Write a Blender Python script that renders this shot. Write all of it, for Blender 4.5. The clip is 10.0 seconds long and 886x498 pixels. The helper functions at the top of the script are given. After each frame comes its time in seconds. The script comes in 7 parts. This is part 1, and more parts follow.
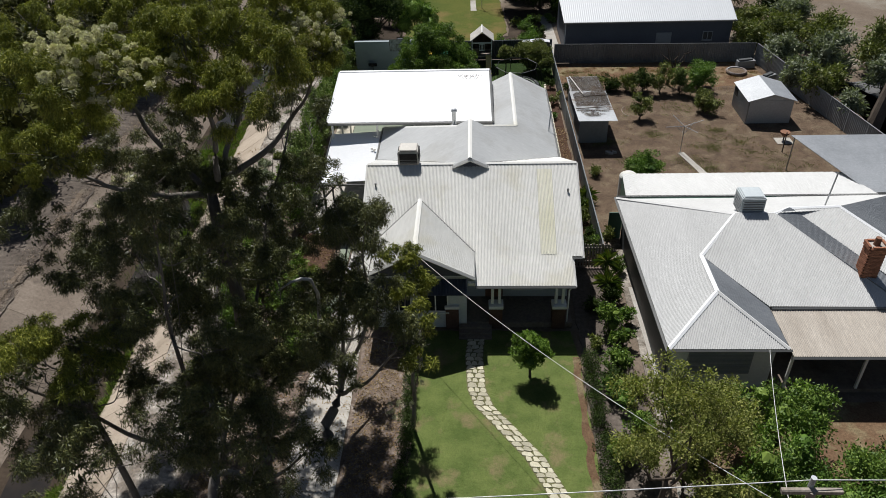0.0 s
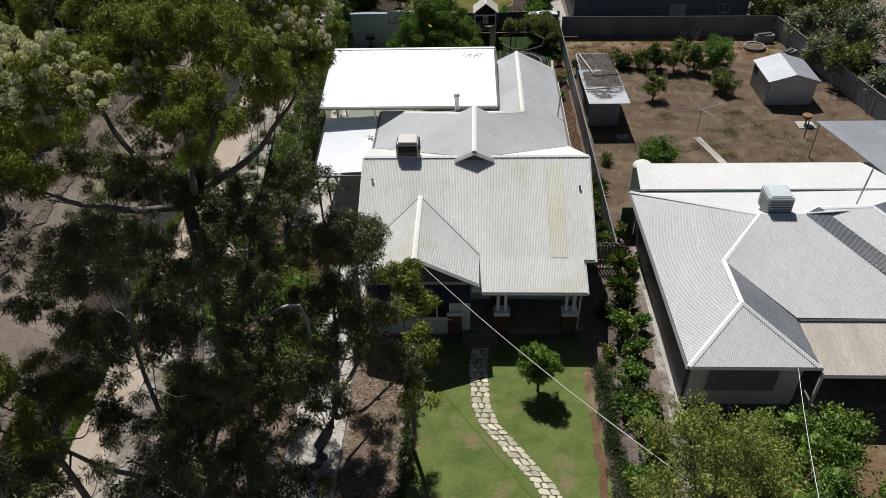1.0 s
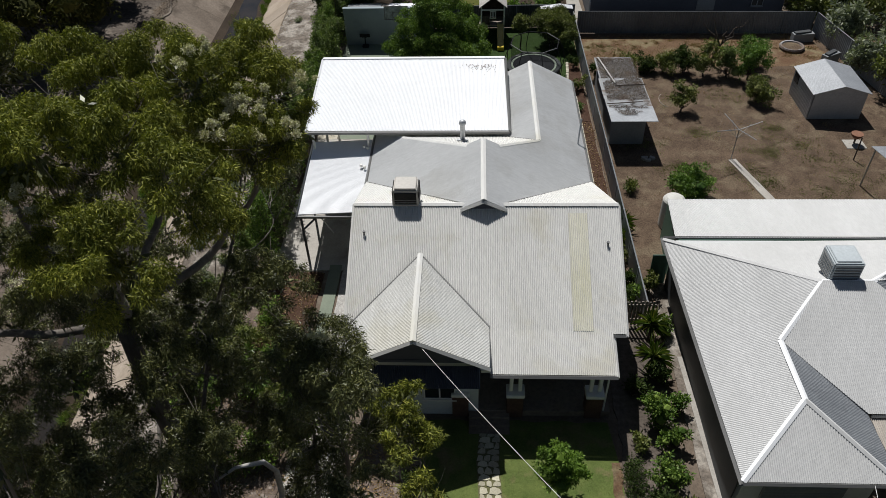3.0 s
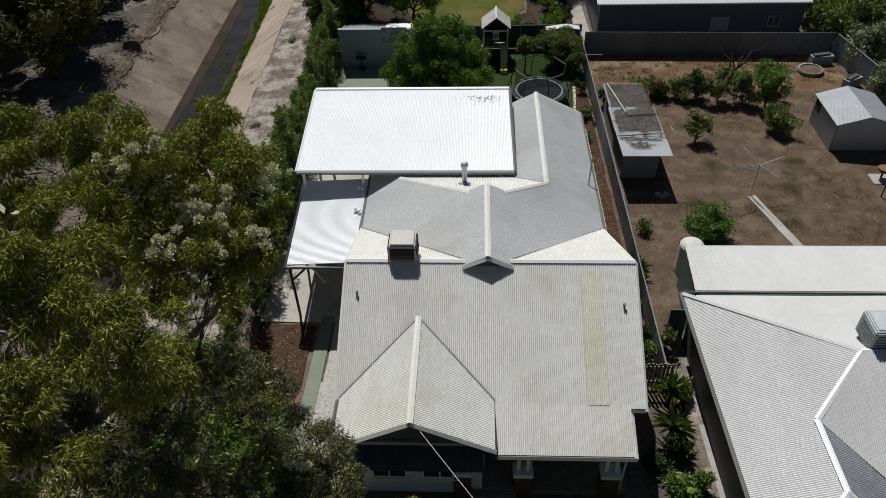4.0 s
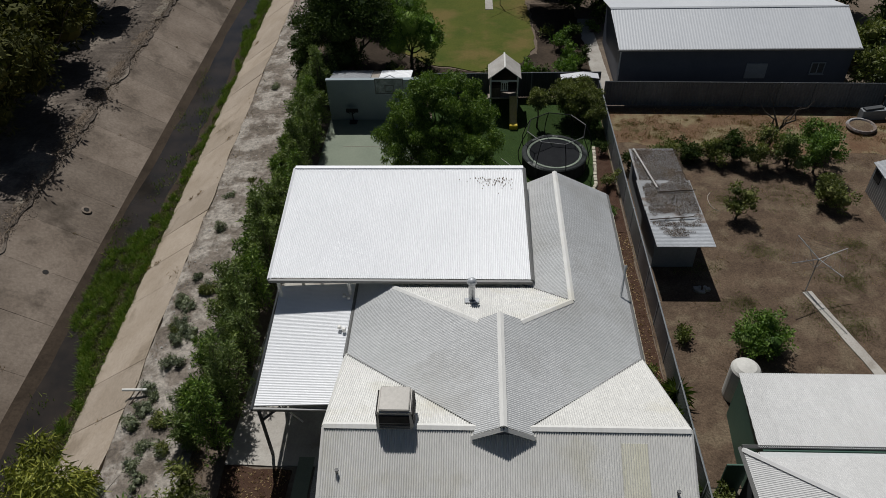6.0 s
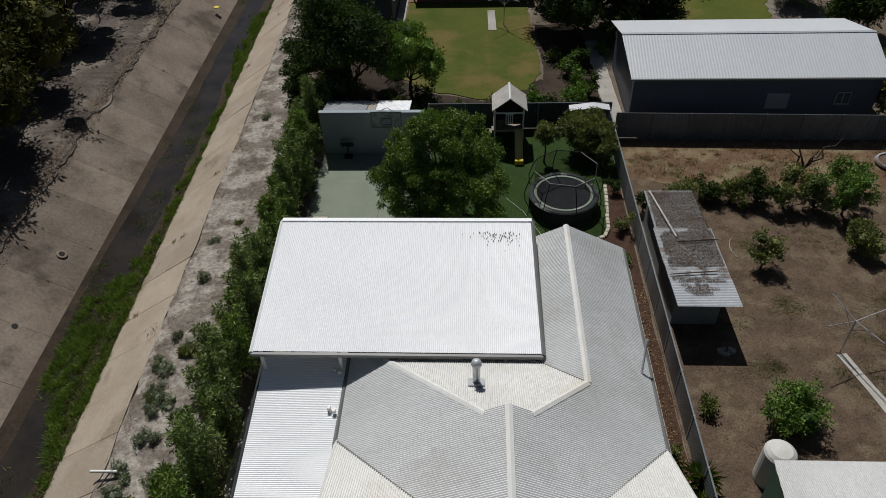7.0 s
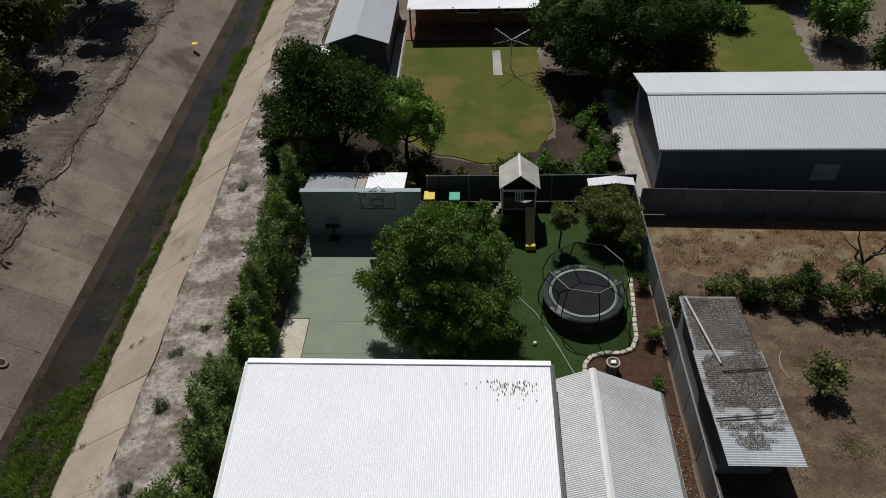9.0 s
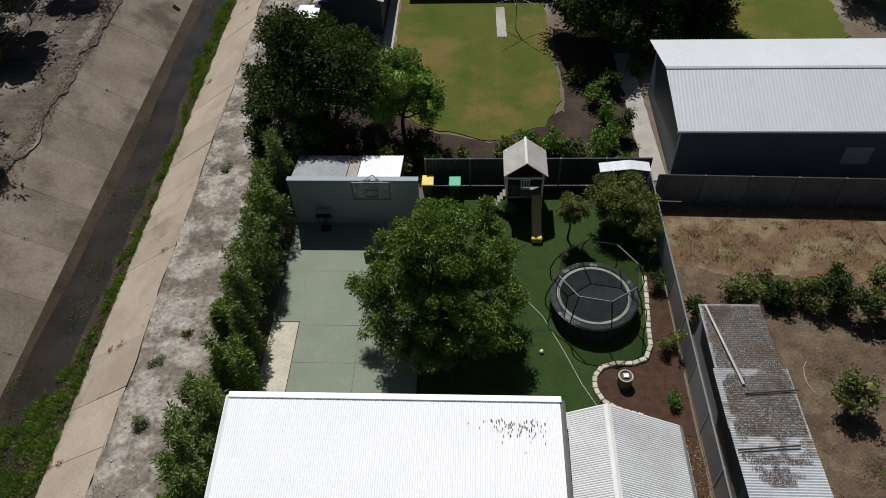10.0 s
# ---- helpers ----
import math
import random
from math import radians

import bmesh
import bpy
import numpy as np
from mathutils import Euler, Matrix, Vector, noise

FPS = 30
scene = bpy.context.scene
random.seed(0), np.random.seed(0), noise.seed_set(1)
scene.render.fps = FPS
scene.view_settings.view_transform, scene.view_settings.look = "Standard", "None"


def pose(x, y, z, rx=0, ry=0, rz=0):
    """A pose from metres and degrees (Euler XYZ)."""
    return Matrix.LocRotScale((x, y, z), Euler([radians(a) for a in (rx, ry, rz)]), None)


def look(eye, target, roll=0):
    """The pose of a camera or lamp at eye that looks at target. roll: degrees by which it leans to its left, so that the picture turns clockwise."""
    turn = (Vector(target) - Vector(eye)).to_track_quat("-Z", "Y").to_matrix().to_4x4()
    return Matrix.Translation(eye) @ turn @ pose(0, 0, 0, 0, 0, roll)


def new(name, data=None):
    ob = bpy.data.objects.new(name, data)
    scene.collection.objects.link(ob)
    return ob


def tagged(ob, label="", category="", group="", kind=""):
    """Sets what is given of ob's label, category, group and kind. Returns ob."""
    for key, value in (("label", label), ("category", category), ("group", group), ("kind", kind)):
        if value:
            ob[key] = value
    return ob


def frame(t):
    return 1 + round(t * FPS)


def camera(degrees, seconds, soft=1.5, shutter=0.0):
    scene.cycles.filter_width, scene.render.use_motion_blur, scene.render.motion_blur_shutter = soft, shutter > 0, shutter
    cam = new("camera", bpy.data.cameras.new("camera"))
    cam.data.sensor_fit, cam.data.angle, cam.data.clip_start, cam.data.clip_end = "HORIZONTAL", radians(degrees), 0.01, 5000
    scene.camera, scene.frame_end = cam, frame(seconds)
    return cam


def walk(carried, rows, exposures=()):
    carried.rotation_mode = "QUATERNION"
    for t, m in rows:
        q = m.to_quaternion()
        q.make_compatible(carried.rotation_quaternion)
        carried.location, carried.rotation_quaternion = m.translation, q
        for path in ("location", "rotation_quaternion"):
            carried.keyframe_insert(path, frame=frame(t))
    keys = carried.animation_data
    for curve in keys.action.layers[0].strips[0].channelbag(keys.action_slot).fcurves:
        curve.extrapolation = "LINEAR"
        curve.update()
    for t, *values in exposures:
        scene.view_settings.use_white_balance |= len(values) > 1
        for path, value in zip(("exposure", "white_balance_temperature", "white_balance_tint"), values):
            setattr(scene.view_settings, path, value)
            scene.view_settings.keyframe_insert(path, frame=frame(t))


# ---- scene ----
cam = camera(62.8, 10.0, soft=0.75)
METRES, EYE, TILT, LEAN, TURN = 38.07, 25.82, 0.0, 0.0, 3.2
ROWS = [
    (0.0, 0.0, 0.0, 0.0, -1.26, -35.76, 1.75),
    (0.5, -0.0007, 0.0435, -0.0004, -1.25, -37.23, 1.68),
    (1.0, -0.0015, 0.0875, 0.0, -1.22, -38.76, 1.62),
    (1.5, -0.0023, 0.1297, 0.0007, -1.22, -40.24, 1.58),
    (2.0, -0.0021, 0.1754, 0.0003, -1.2, -41.28, 1.57),
    (2.5, -0.0026, 0.223, -0.0012, -1.16, -41.53, 1.5),
    (4.0, -0.0001, 0.3656, -0.0012, -1.11, -41.49, 1.54),
    (4.5, 0.0001, 0.4153, -0.0004, -1.1, -41.58, 1.5),
    (5.0, -0.0004, 0.4666, -0.0024, -1.13, -41.61, 1.49),
    (5.5, 0.0002, 0.5227, -0.0046, -1.12, -41.63, 1.5),
    (7.0, 0.003, 0.6806, -0.0064, -1.08, -41.57, 1.6),
    (7.5, 0.0038, 0.7335, -0.0052, -1.07, -41.6, 1.63),
    (8.0, 0.0039, 0.7863, -0.0033, -1.09, -41.67, 1.65),
    (8.5, 0.0063, 0.84, -0.0001, -1.07, -41.74, 1.69),
    (9.0, 0.0086, 0.8905, 0.0044, -1.07, -42.22, 1.71),
    (9.5, 0.0109, 0.9446, 0.0069, -1.07, -44.56, 1.76),
    (10.0, 0.0107, 0.999, 0.0115, -1.13, -47.61, 1.7),
]
walk(cam, [(t, pose(0, 0, EYE, TILT, LEAN, TURN) @ pose(METRES * x, METRES * y, METRES * z, 90 + pitch, roll, yaw)) for t, x, y, z, yaw, pitch, roll in ROWS],
     [(0.0, 0.47), (1.5, 0.37), (2.5, 0.24), (4.0, 0.02), (5.5, -0.18), (7.5, -0.22), (8.5, -0.18), (10.0, 0.12)])


# ---- world, sun, exposure ----
SUN_FROM = Vector((-0.17, 0.62, 1.0)).normalized()
world = bpy.data.worlds.new("world")
scene.world = world
world.use_nodes = True
sky = world.node_tree.nodes.new("ShaderNodeTexSky")
sky.sky_type = "NISHITA"
sky.sun_disc = False
sky.sun_elevation = math.asin(SUN_FROM.z)
sky.sun_rotation = math.atan2(SUN_FROM.x, SUN_FROM.y)
world.node_tree.links.new(sky.outputs["Color"], world.node_tree.nodes["Background"].inputs["Color"])
world.node_tree.nodes["Background"].inputs["Strength"].default_value = 0.03
sun = new("sun", bpy.data.lights.new("sun", "SUN"))
sun.data.energy, sun.data.angle, sun.data.color = 4.3, radians(0.53), (1.0, 0.985, 0.965)
sun.matrix_world = look(SUN_FROM * 60, (0, 0, 0))


# ---- materials ----
def shader(name, rough, metal=0.0):
    m = bpy.data.materials.new(name)
    m.use_nodes = True
    nt = m.node_tree
    b = nt.nodes["Principled BSDF"]
    b.inputs["Roughness"].default_value = rough
    b.inputs["Metallic"].default_value = metal
    b.inputs["Specular IOR Level"].default_value = 0.12 if rough >= 0.75 else 0.35
    return m, nt, b


def node(nt, kind, **sets):
    n = nt.nodes.new(kind)
    for key, value in sets.items():
        n.inputs[key.replace("_", " ")].default_value = value
    return n


def ramp(nt, source, stops):
    r = nt.nodes.new("ShaderNodeValToRGB")
    while len(r.color_ramp.elements) < len(stops):
        r.color_ramp.elements.new(0.5)
    for e, (at, c) in zip(r.color_ramp.elements, stops):
        e.position, e.color = at, (*c, 1)
    nt.links.new(source, r.inputs["Fac"])
    return r.outputs["Color"]


def blend(nt, a, b, fac, how="MIX"):
    n = nt.nodes.new("ShaderNodeMix")
    n.data_type, n.blend_type = "RGBA", how
    for sock, v in ((n.inputs[0], fac), (n.inputs[6], a), (n.inputs[7], b)):
        if isinstance(v, (tuple, list)):
            sock.default_value = (*v, 1)
        elif isinstance(v, (int, float)):
            sock.default_value = v
        else:
            nt.links.new(v, sock)
    return n.outputs[2]


def noisy(nt, scale, detail=5.0, stretch=(1, 1, 1), rough=0.6):
    tc = nt.nodes.new("ShaderNodeTexCoord")
    mp = nt.nodes.new("ShaderNodeMapping")
    mp.inputs["Scale"].default_value = stretch
    nt.links.new(tc.outputs["Object"], mp.inputs["Vector"])
    n = node(nt, "ShaderNodeTexNoise", Scale=scale, Detail=detail, Roughness=rough)
    nt.links.new(mp.outputs["Vector"], n.inputs["Vector"])
    return n.outputs["Fac"]


def mat(name, c1, c2, scale=0.6, fine=9.0, rough=0.85, metal=0.0, bump=0.3, third=None, third_at=0.62, third_scale=0.25, grain=0.35, stretch=(1, 1, 1), rnd=0.12, height=0.03):
    """Two colours at a large scale, a fine grain, an optional third colour in patches, and relief."""
    m, nt, b = shader(name, rough, metal)
    col = ramp(nt, noisy(nt, scale, stretch=stretch), [(0.32, c1), (0.68, c2)])
    if third:
        f = ramp(nt, noisy(nt, third_scale, 6.0), [(third_at - 0.06, (0, 0, 0)), (third_at + 0.06, (1, 1, 1))])
        col = blend(nt, col, third, f)
    g = noisy(nt, fine, 6.0, stretch=stretch, rough=0.75)
    col = blend(nt, col, ramp(nt, g, [(0.3, (1 - grain,) * 3), (0.7, (1 + grain * 0.4,) * 3)]), 1.0, "MULTIPLY")
    if rnd:
        oi = nt.nodes.new("ShaderNodeObjectInfo")
        col = blend(nt, col, ramp(nt, oi.outputs["Random"], [(0.0, (1 - rnd,) * 3), (1.0, (1 + rnd * 0.5,) * 3)]), 1.0, "MULTIPLY")
    nt.links.new(col, b.inputs["Base Color"])
    if bump:
        bp = node(nt, "ShaderNodeBump", Strength=bump, Distance=height)
        nt.links.new(g, bp.inputs["Height"])
        nt.links.new(bp.outputs["Normal"], b.inputs["Normal"])
    return m


def leafy(name, dark, mid, light, rough=0.5, through_light=0.22, gloss=0.2):
    """Leaves: each its own green, lit through from behind."""
    m, nt, b = shader(name, rough)
    b.inputs["Specular IOR Level"].default_value = gloss
    gi = nt.nodes.new("ShaderNodeNewGeometry")
    col = ramp(nt, gi.outputs["Random Per Island"], [(0.0, dark), (0.55, mid), (1.0, light)])
    col = blend(nt, col, ramp(nt, noisy(nt, 0.9, 3.0), [(0.3, (0.72, 0.72, 0.75)), (0.7, (1.15, 1.12, 1.0))]), 1.0, "MULTIPLY")
    nt.links.new(col, b.inputs["Base Color"])
    tr = nt.nodes.new("ShaderNodeBsdfTranslucent")
    nt.links.new(blend(nt, col, (1.1, 1.25, 0.5), 1.0, "MULTIPLY"), tr.inputs["Color"])
    mx = nt.nodes.new("ShaderNodeMixShader")
    mx.inputs["Fac"].default_value = through_light
    nt.links.new(b.outputs["BSDF"], mx.inputs[1])
    nt.links.new(tr.outputs["BSDF"], mx.inputs[2])
    nt.links.new(mx.outputs["Shader"], nt.nodes["Material Output"].inputs["Surface"])
    return m


M = {}
M["soil"] = mat("dry_soil", (0.124, 0.096, 0.071), (0.180, 0.143, 0.112), 0.35, 7, 0.95, bump=0.5, third=(0.223, 0.198, 0.161), third_at=0.6, third_scale=0.15)
M["yard"] = mat("bare_yard_soil", (0.081, 0.056, 0.039), (0.147, 0.104, 0.071), 0.9, 11, 0.95, bump=0.7, third=(0.160, 0.122, 0.082), third_at=0.56, third_scale=0.8, grain=0.6)
M["straw"] = mat("dry_grass_soil", (0.128, 0.074, 0.044), (0.176, 0.116, 0.070), 1.1, 11, 0.95, bump=0.5, third=(0.216, 0.174, 0.102), third_at=0.55, third_scale=0.7, grain=0.5)
M["chalk"] = mat("chalky_bank_soil", (0.145, 0.122, 0.098), (0.235, 0.200, 0.168), 0.7, 5, 0.95, bump=0.6, third=(0.37, 0.335, 0.29), third_at=0.51, third_scale=0.8, grain=0.6)
M["litter"] = mat("leaf_litter", (0.120, 0.086, 0.064), (0.225, 0.180, 0.150), 2.5, 14, 0.95, bump=0.6, third=(0.315, 0.270, 0.232), third_at=0.62, third_scale=3.0, grain=0.6)
M["mulch"] = mat("bark_mulch", (0.061, 0.032, 0.021), (0.093, 0.055, 0.038), 3, 22, 0.95, bump=0.7, grain=0.6)
M["lawn"] = mat("mown_lawn", (0.082, 0.118, 0.030), (0.142, 0.176, 0.052), 0.9, 16, 0.9, bump=0.5, third=(0.19, 0.165, 0.080), third_at=0.60, third_scale=0.7)
M["turf"] = mat("green_turf", (0.026, 0.052, 0.012), (0.038, 0.070, 0.018), 0.9, 18, 0.9, bump=0.5, third=(0.050, 0.070, 0.022), third_at=0.66, third_scale=0.6)
M["tired"] = mat("tired_lawn", (0.060, 0.084, 0.012), (0.098, 0.106, 0.019), 0.35, 14, 0.9, bump=0.5, third=(0.145, 0.115, 0.036), third_at=0.56, third_scale=0.17)
M["court"] = mat("green_court_concrete", (0.178, 0.206, 0.157), (0.21, 0.237, 0.182), 0.6, 12, 0.8, bump=0.15, grain=0.14, third=(0.190, 0.219, 0.167), third_scale=0.4)
M["concrete"] = mat("pale_concrete", (0.340, 0.315, 0.281), (0.425, 0.404, 0.365), 0.6, 12, 0.85, bump=0.25, grain=0.22, third=(0.281, 0.255, 0.221), third_scale=0.5)
M["oldcrete"] = mat("weathered_grey_concrete", (0.160, 0.128, 0.101), (0.250, 0.207, 0.168), 0.35, 6, 0.9, bump=0.35, grain=0.34, third=(0.104, 0.084, 0.066), third_at=0.58, third_scale=0.3, rnd=0.16)
M["sandcrete"] = mat("sandy_concrete", (0.332, 0.273, 0.209), (0.410, 0.346, 0.278), 0.5, 8, 0.9, bump=0.3, grain=0.22, third=(0.264, 0.215, 0.161), third_at=0.62, third_scale=0.4, rnd=0.12)
M["stone"] = mat("pale_path_stone", (0.40, 0.37, 0.27), (0.54, 0.51, 0.39), 1.5, 14, 0.9, bump=0.4, grain=0.3, rnd=0.3)
M["joint"] = mat("grassy_joint_soil", (0.10, 0.10, 0.045), (0.16, 0.15, 0.08), 2.0, 14, 0.95, bump=0.4)
M["edging"] = mat("cream_edging_stone", (0.46, 0.42, 0.33), (0.56, 0.52, 0.43), 1.5, 14, 0.9, bump=0.4, grain=0.3, rnd=0.2)
M["gravel"] = mat("white_gravel", (0.42, 0.40, 0.37), (0.62, 0.60, 0.56), 8, 28, 0.95, bump=0.7, grain=0.6)
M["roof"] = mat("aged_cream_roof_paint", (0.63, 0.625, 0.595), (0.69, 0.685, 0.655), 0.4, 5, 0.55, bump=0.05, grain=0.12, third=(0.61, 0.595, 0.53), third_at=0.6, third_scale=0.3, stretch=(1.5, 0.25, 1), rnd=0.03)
# Greyer tone for the sideways slopes of the cross roof and rear wing
M["roofcool"] = mat("greyer_roof_sheet", (0.572, 0.578, 0.572), (0.637, 0.643, 0.637), 0.4, 5, 0.55, bump=0.05, grain=0.12, third=(0.540, 0.540, 0.524), third_at=0.6, third_scale=0.3, stretch=(0.3, 1.5, 1), rnd=0.05)
M["roofgrey"] = mat("light_grey_roof_paint", (0.532, 0.532, 0.522), (0.589, 0.589, 0.580), 0.4, 5, 0.5, bump=0.05, grain=0.10, stretch=(1.2, 0.4, 1), rnd=0.03)
M["white"] = mat("white_roof_paint", (0.78, 0.79, 0.80), (0.82, 0.83, 0.84), 0.4, 5, 0.5, bump=0.03, grain=0.05, rnd=0.02)
M["lichen"] = mat("yellowed_roof_paint", (0.60, 0.585, 0.44), (0.67, 0.655, 0.56), 0.5, 6, 0.6, bump=0.05, grain=0.14, stretch=(2.0, 0.25, 1), rnd=0.02)
M["trim"] = mat("cream_trim_paint", (0.66, 0.65, 0.61), (0.72, 0.71, 0.67), 1.0, 9, 0.5, bump=0.04, grain=0.08, rnd=0.03)
M["wall"] = mat("pale_weatherboard_paint", (0.52, 0.54, 0.53), (0.58, 0.60, 0.59), 0.8, 9, 0.6, bump=0.08, grain=0.1, rnd=0.04)
M["bluewall"] = mat("pale_blue_grey_render", (0.270, 0.317, 0.338), (0.310, 0.358, 0.378), 0.5, 10, 0.8, bump=0.15, grain=0.12, third=(0.243, 0.284, 0.304), third_scale=0.4)
M["gutter"] = mat("grey_gutter", (0.150, 0.150, 0.145), (0.180, 0.180, 0.175), 1.0, 9, 0.45, bump=0.05, grain=0.1)
# Near-black colour that stands for the shade inside windows, louvres and holes
M["dark"] = mat("interior_shade_tone", (0.030, 0.028, 0.026), (0.045, 0.042, 0.04), 1.0, 8, 0.9, bump=0.1)
M["green"] = mat("dark_green_sheet", (0.035, 0.085, 0.062), (0.05, 0.11, 0.08), 0.8, 9, 0.5, bump=0.05, grain=0.15)
# Mid grey, between the grey and the dark fence sheets
M["midfence"] = mat("mid_grey_steel_fence", (0.125, 0.135, 0.142), (0.175, 0.186, 0.194), 0.6, 8, 0.6, 0.0, bump=0.1, grain=0.25)
M["fence"] = mat("grey_steel_fence", (0.20, 0.215, 0.225), (0.25, 0.265, 0.275), 0.6, 8, 0.6, 0.0, bump=0.1, grain=0.2)
M["darkfence"] = mat("dark_steel_fence", (0.045, 0.05, 0.055), (0.065, 0.07, 0.075), 0.6, 8, 0.6, bump=0.1, grain=0.2)
M["slate"] = mat("slate_blue_wall_sheet", (0.052, 0.060, 0.080), (0.066, 0.075, 0.098), 0.5, 8, 0.55, bump=0.06, grain=0.12)
M["oldzinc"] = mat("stained_zinc_sheet", (0.33, 0.335, 0.34), (0.44, 0.455, 0.465), 1.0, 7, 0.6, 0.2, bump=0.1, grain=0.25, third=(0.24, 0.20, 0.175), third_at=0.58, third_scale=1.0)
M["zinc"] = mat("dull_zinc_sheet", (0.425, 0.442, 0.459), (0.510, 0.527, 0.544), 0.6, 7, 0.45, 0.3, bump=0.08, grain=0.18)
M["paleblue"] = mat("pale_shed_roof", (0.527, 0.548, 0.570), (0.578, 0.595, 0.612), 0.35, 5, 0.5, 0.0, bump=0.05, grain=0.08, stretch=(1.0, 0.2, 1))
M["rust"] = mat("rusted_littered_sheet", (0.145, 0.111, 0.093), (0.221, 0.178, 0.153), 1.0, 9, 0.9, bump=0.4, grain=0.4, third=(0.374, 0.391, 0.408), third_at=0.57, third_scale=0.6)
M["ochre"] = mat("weathered_fibreglass", (0.36, 0.32, 0.275), (0.44, 0.40, 0.35), 0.5, 6, 0.7, bump=0.1, grain=0.25, stretch=(2.5, 0.3, 1))
# Yellow made lighter to paint sunlight on a slide that lies in shadow
M["slideplastic"] = mat("lit_yellow_plastic", (0.50, 0.40, 0.13), (0.60, 0.49, 0.20), 2, 10, 0.5, bump=0.05)
M["brick"] = mat("red_brick", (0.27, 0.115, 0.07), (0.38, 0.19, 0.12), 2.0, 16, 0.9, bump=0.3, grain=0.3, rnd=0.3)
# Brick darkened so that its colour carries the veranda's deep shade
M["shadebrick"] = mat("veranda_shade_brick", (0.085, 0.050, 0.040), (0.13, 0.078, 0.060), 2.0, 16, 0.9, bump=0.3, grain=0.3)
M["mortar"] = mat("grey_mortar", (0.34, 0.31, 0.28), (0.40, 0.37, 0.34), 2.0, 16, 0.95, bump=0.3)
M["bark"] = mat("pale_gum_bark", (0.12, 0.102, 0.088), (0.245, 0.225, 0.20), 1.2, 9, 0.9, bump=0.4, stretch=(1, 1, 0.3), grain=0.35)
M["darkbark"] = mat("dark_bark", (0.07, 0.055, 0.045), (0.13, 0.105, 0.085), 2, 12, 0.95, bump=0.5, stretch=(1, 1, 0.3))
M["deadwood"] = mat("bleached_dead_wood", (0.46, 0.44, 0.41), (0.60, 0.58, 0.55), 2, 12, 0.9, bump=0.3)
M["wood"] = mat("weathered_timber", (0.23, 0.20, 0.165), (0.33, 0.29, 0.25), 1.5, 12, 0.9, bump=0.3, stretch=(1, 1, 0.3))
M["cubbyroof"] = mat("dusty_cubby_roof", (0.36, 0.34, 0.31), (0.45, 0.43, 0.40), 1.5, 9, 0.85, bump=0.2, grain=0.25)
M["steel"] = mat("galvanised_steel", (0.42, 0.43, 0.44), (0.52, 0.53, 0.54), 2, 12, 0.4, 0.7, bump=0.05)
M["black"] = mat("black_rubber", (0.018, 0.018, 0.02), (0.03, 0.03, 0.032), 2, 14, 0.75, bump=0.1)
M["mesh"] = mat("black_trampoline_bed", (0.018, 0.019, 0.022), (0.028, 0.03, 0.033), 2, 20, 0.9, bump=0.1)
M["pad"] = mat("dark_safety_pad", (0.03, 0.035, 0.035), (0.06, 0.065, 0.065), 3, 10, 0.8, bump=0.15, third=(0.50, 0.52, 0.48), third_at=0.60, third_scale=0.8)
M["yellow"] = mat("yellow_plastic", (0.62, 0.46, 0.03), (0.70, 0.54, 0.06), 2, 10, 0.4, bump=0.03)
M["binlid"] = mat("green_plastic_lid", (0.03, 0.33, 0.19), (0.04, 0.40, 0.24), 2, 10, 0.4, bump=0.03)
M["binbody"] = mat("dark_green_plastic", (0.018, 0.045, 0.03), (0.025, 0.06, 0.04), 2, 10, 0.5, bump=0.03)
M["cooler"] = mat("beige_cooler_plastic", (0.50, 0.475, 0.43), (0.56, 0.53, 0.48), 1.2, 9, 0.6, bump=0.06, grain=0.15)
M["coolgrey"] = mat("grey_cooler_steel", (0.40, 0.44, 0.455), (0.47, 0.51, 0.525), 1.2, 9, 0.5, bump=0.06, grain=0.15)
M["terracotta"] = mat("terracotta", (0.20, 0.10, 0.065), (0.28, 0.15, 0.10), 2, 12, 0.9, bump=0.2)
# Drain silt; also colours the rear beds, where it stands for shade
M["mud"] = mat("wet_mud_and_shaded_soil", (0.034, 0.025, 0.018), (0.062, 0.046, 0.033), 0.6, 6, 0.95, bump=0.3, grain=0.4)
# Brown soil, its colour deepened to include tree shade on the far bank
M["bankdirt"] = mat("dark_shaded_bank_soil", (0.085, 0.070, 0.058), (0.15, 0.125, 0.105), 0.5, 5, 0.95, bump=0.6, third=(0.23, 0.195, 0.16), third_at=0.6, third_scale=0.25, grain=0.5)
M["asphalt"] = mat("asphalt", (0.11, 0.11, 0.112), (0.15, 0.15, 0.152), 0.6, 16, 0.9, bump=0.4)
# Darker sheet tone with the shade of the right-hand slopes in it
M["slopeshade"] = mat("shaded_slope_zinc", (0.30, 0.315, 0.33), (0.38, 0.395, 0.41), 0.5, 6, 0.5, 0.35, bump=0.06, grain=0.18, stretch=(0.4, 1.2, 1))
M["padband"] = mat("pale_green_pad_band", (0.20, 0.25, 0.19), (0.34, 0.39, 0.31), 1.2, 9, 0.7, bump=0.1, grain=0.2)
M["wire"] = mat("white_cable", (0.62, 0.62, 0.60), (0.70, 0.70, 0.68), 1, 8, 0.6, bump=0)
M["darkwire"] = mat("dark_wire", (0.10, 0.10, 0.10), (0.14, 0.14, 0.14), 1, 8, 0.6, bump=0)
M["poly"] = mat("cream_poly_tank", (0.50, 0.49, 0.45), (0.57, 0.56, 0.52), 1, 8, 0.6, bump=0.05, grain=0.12)
m, nt, b = shader("window_glass", 0.06)
b.inputs["Base Color"].default_value = (0.02, 0.024, 0.028, 1)
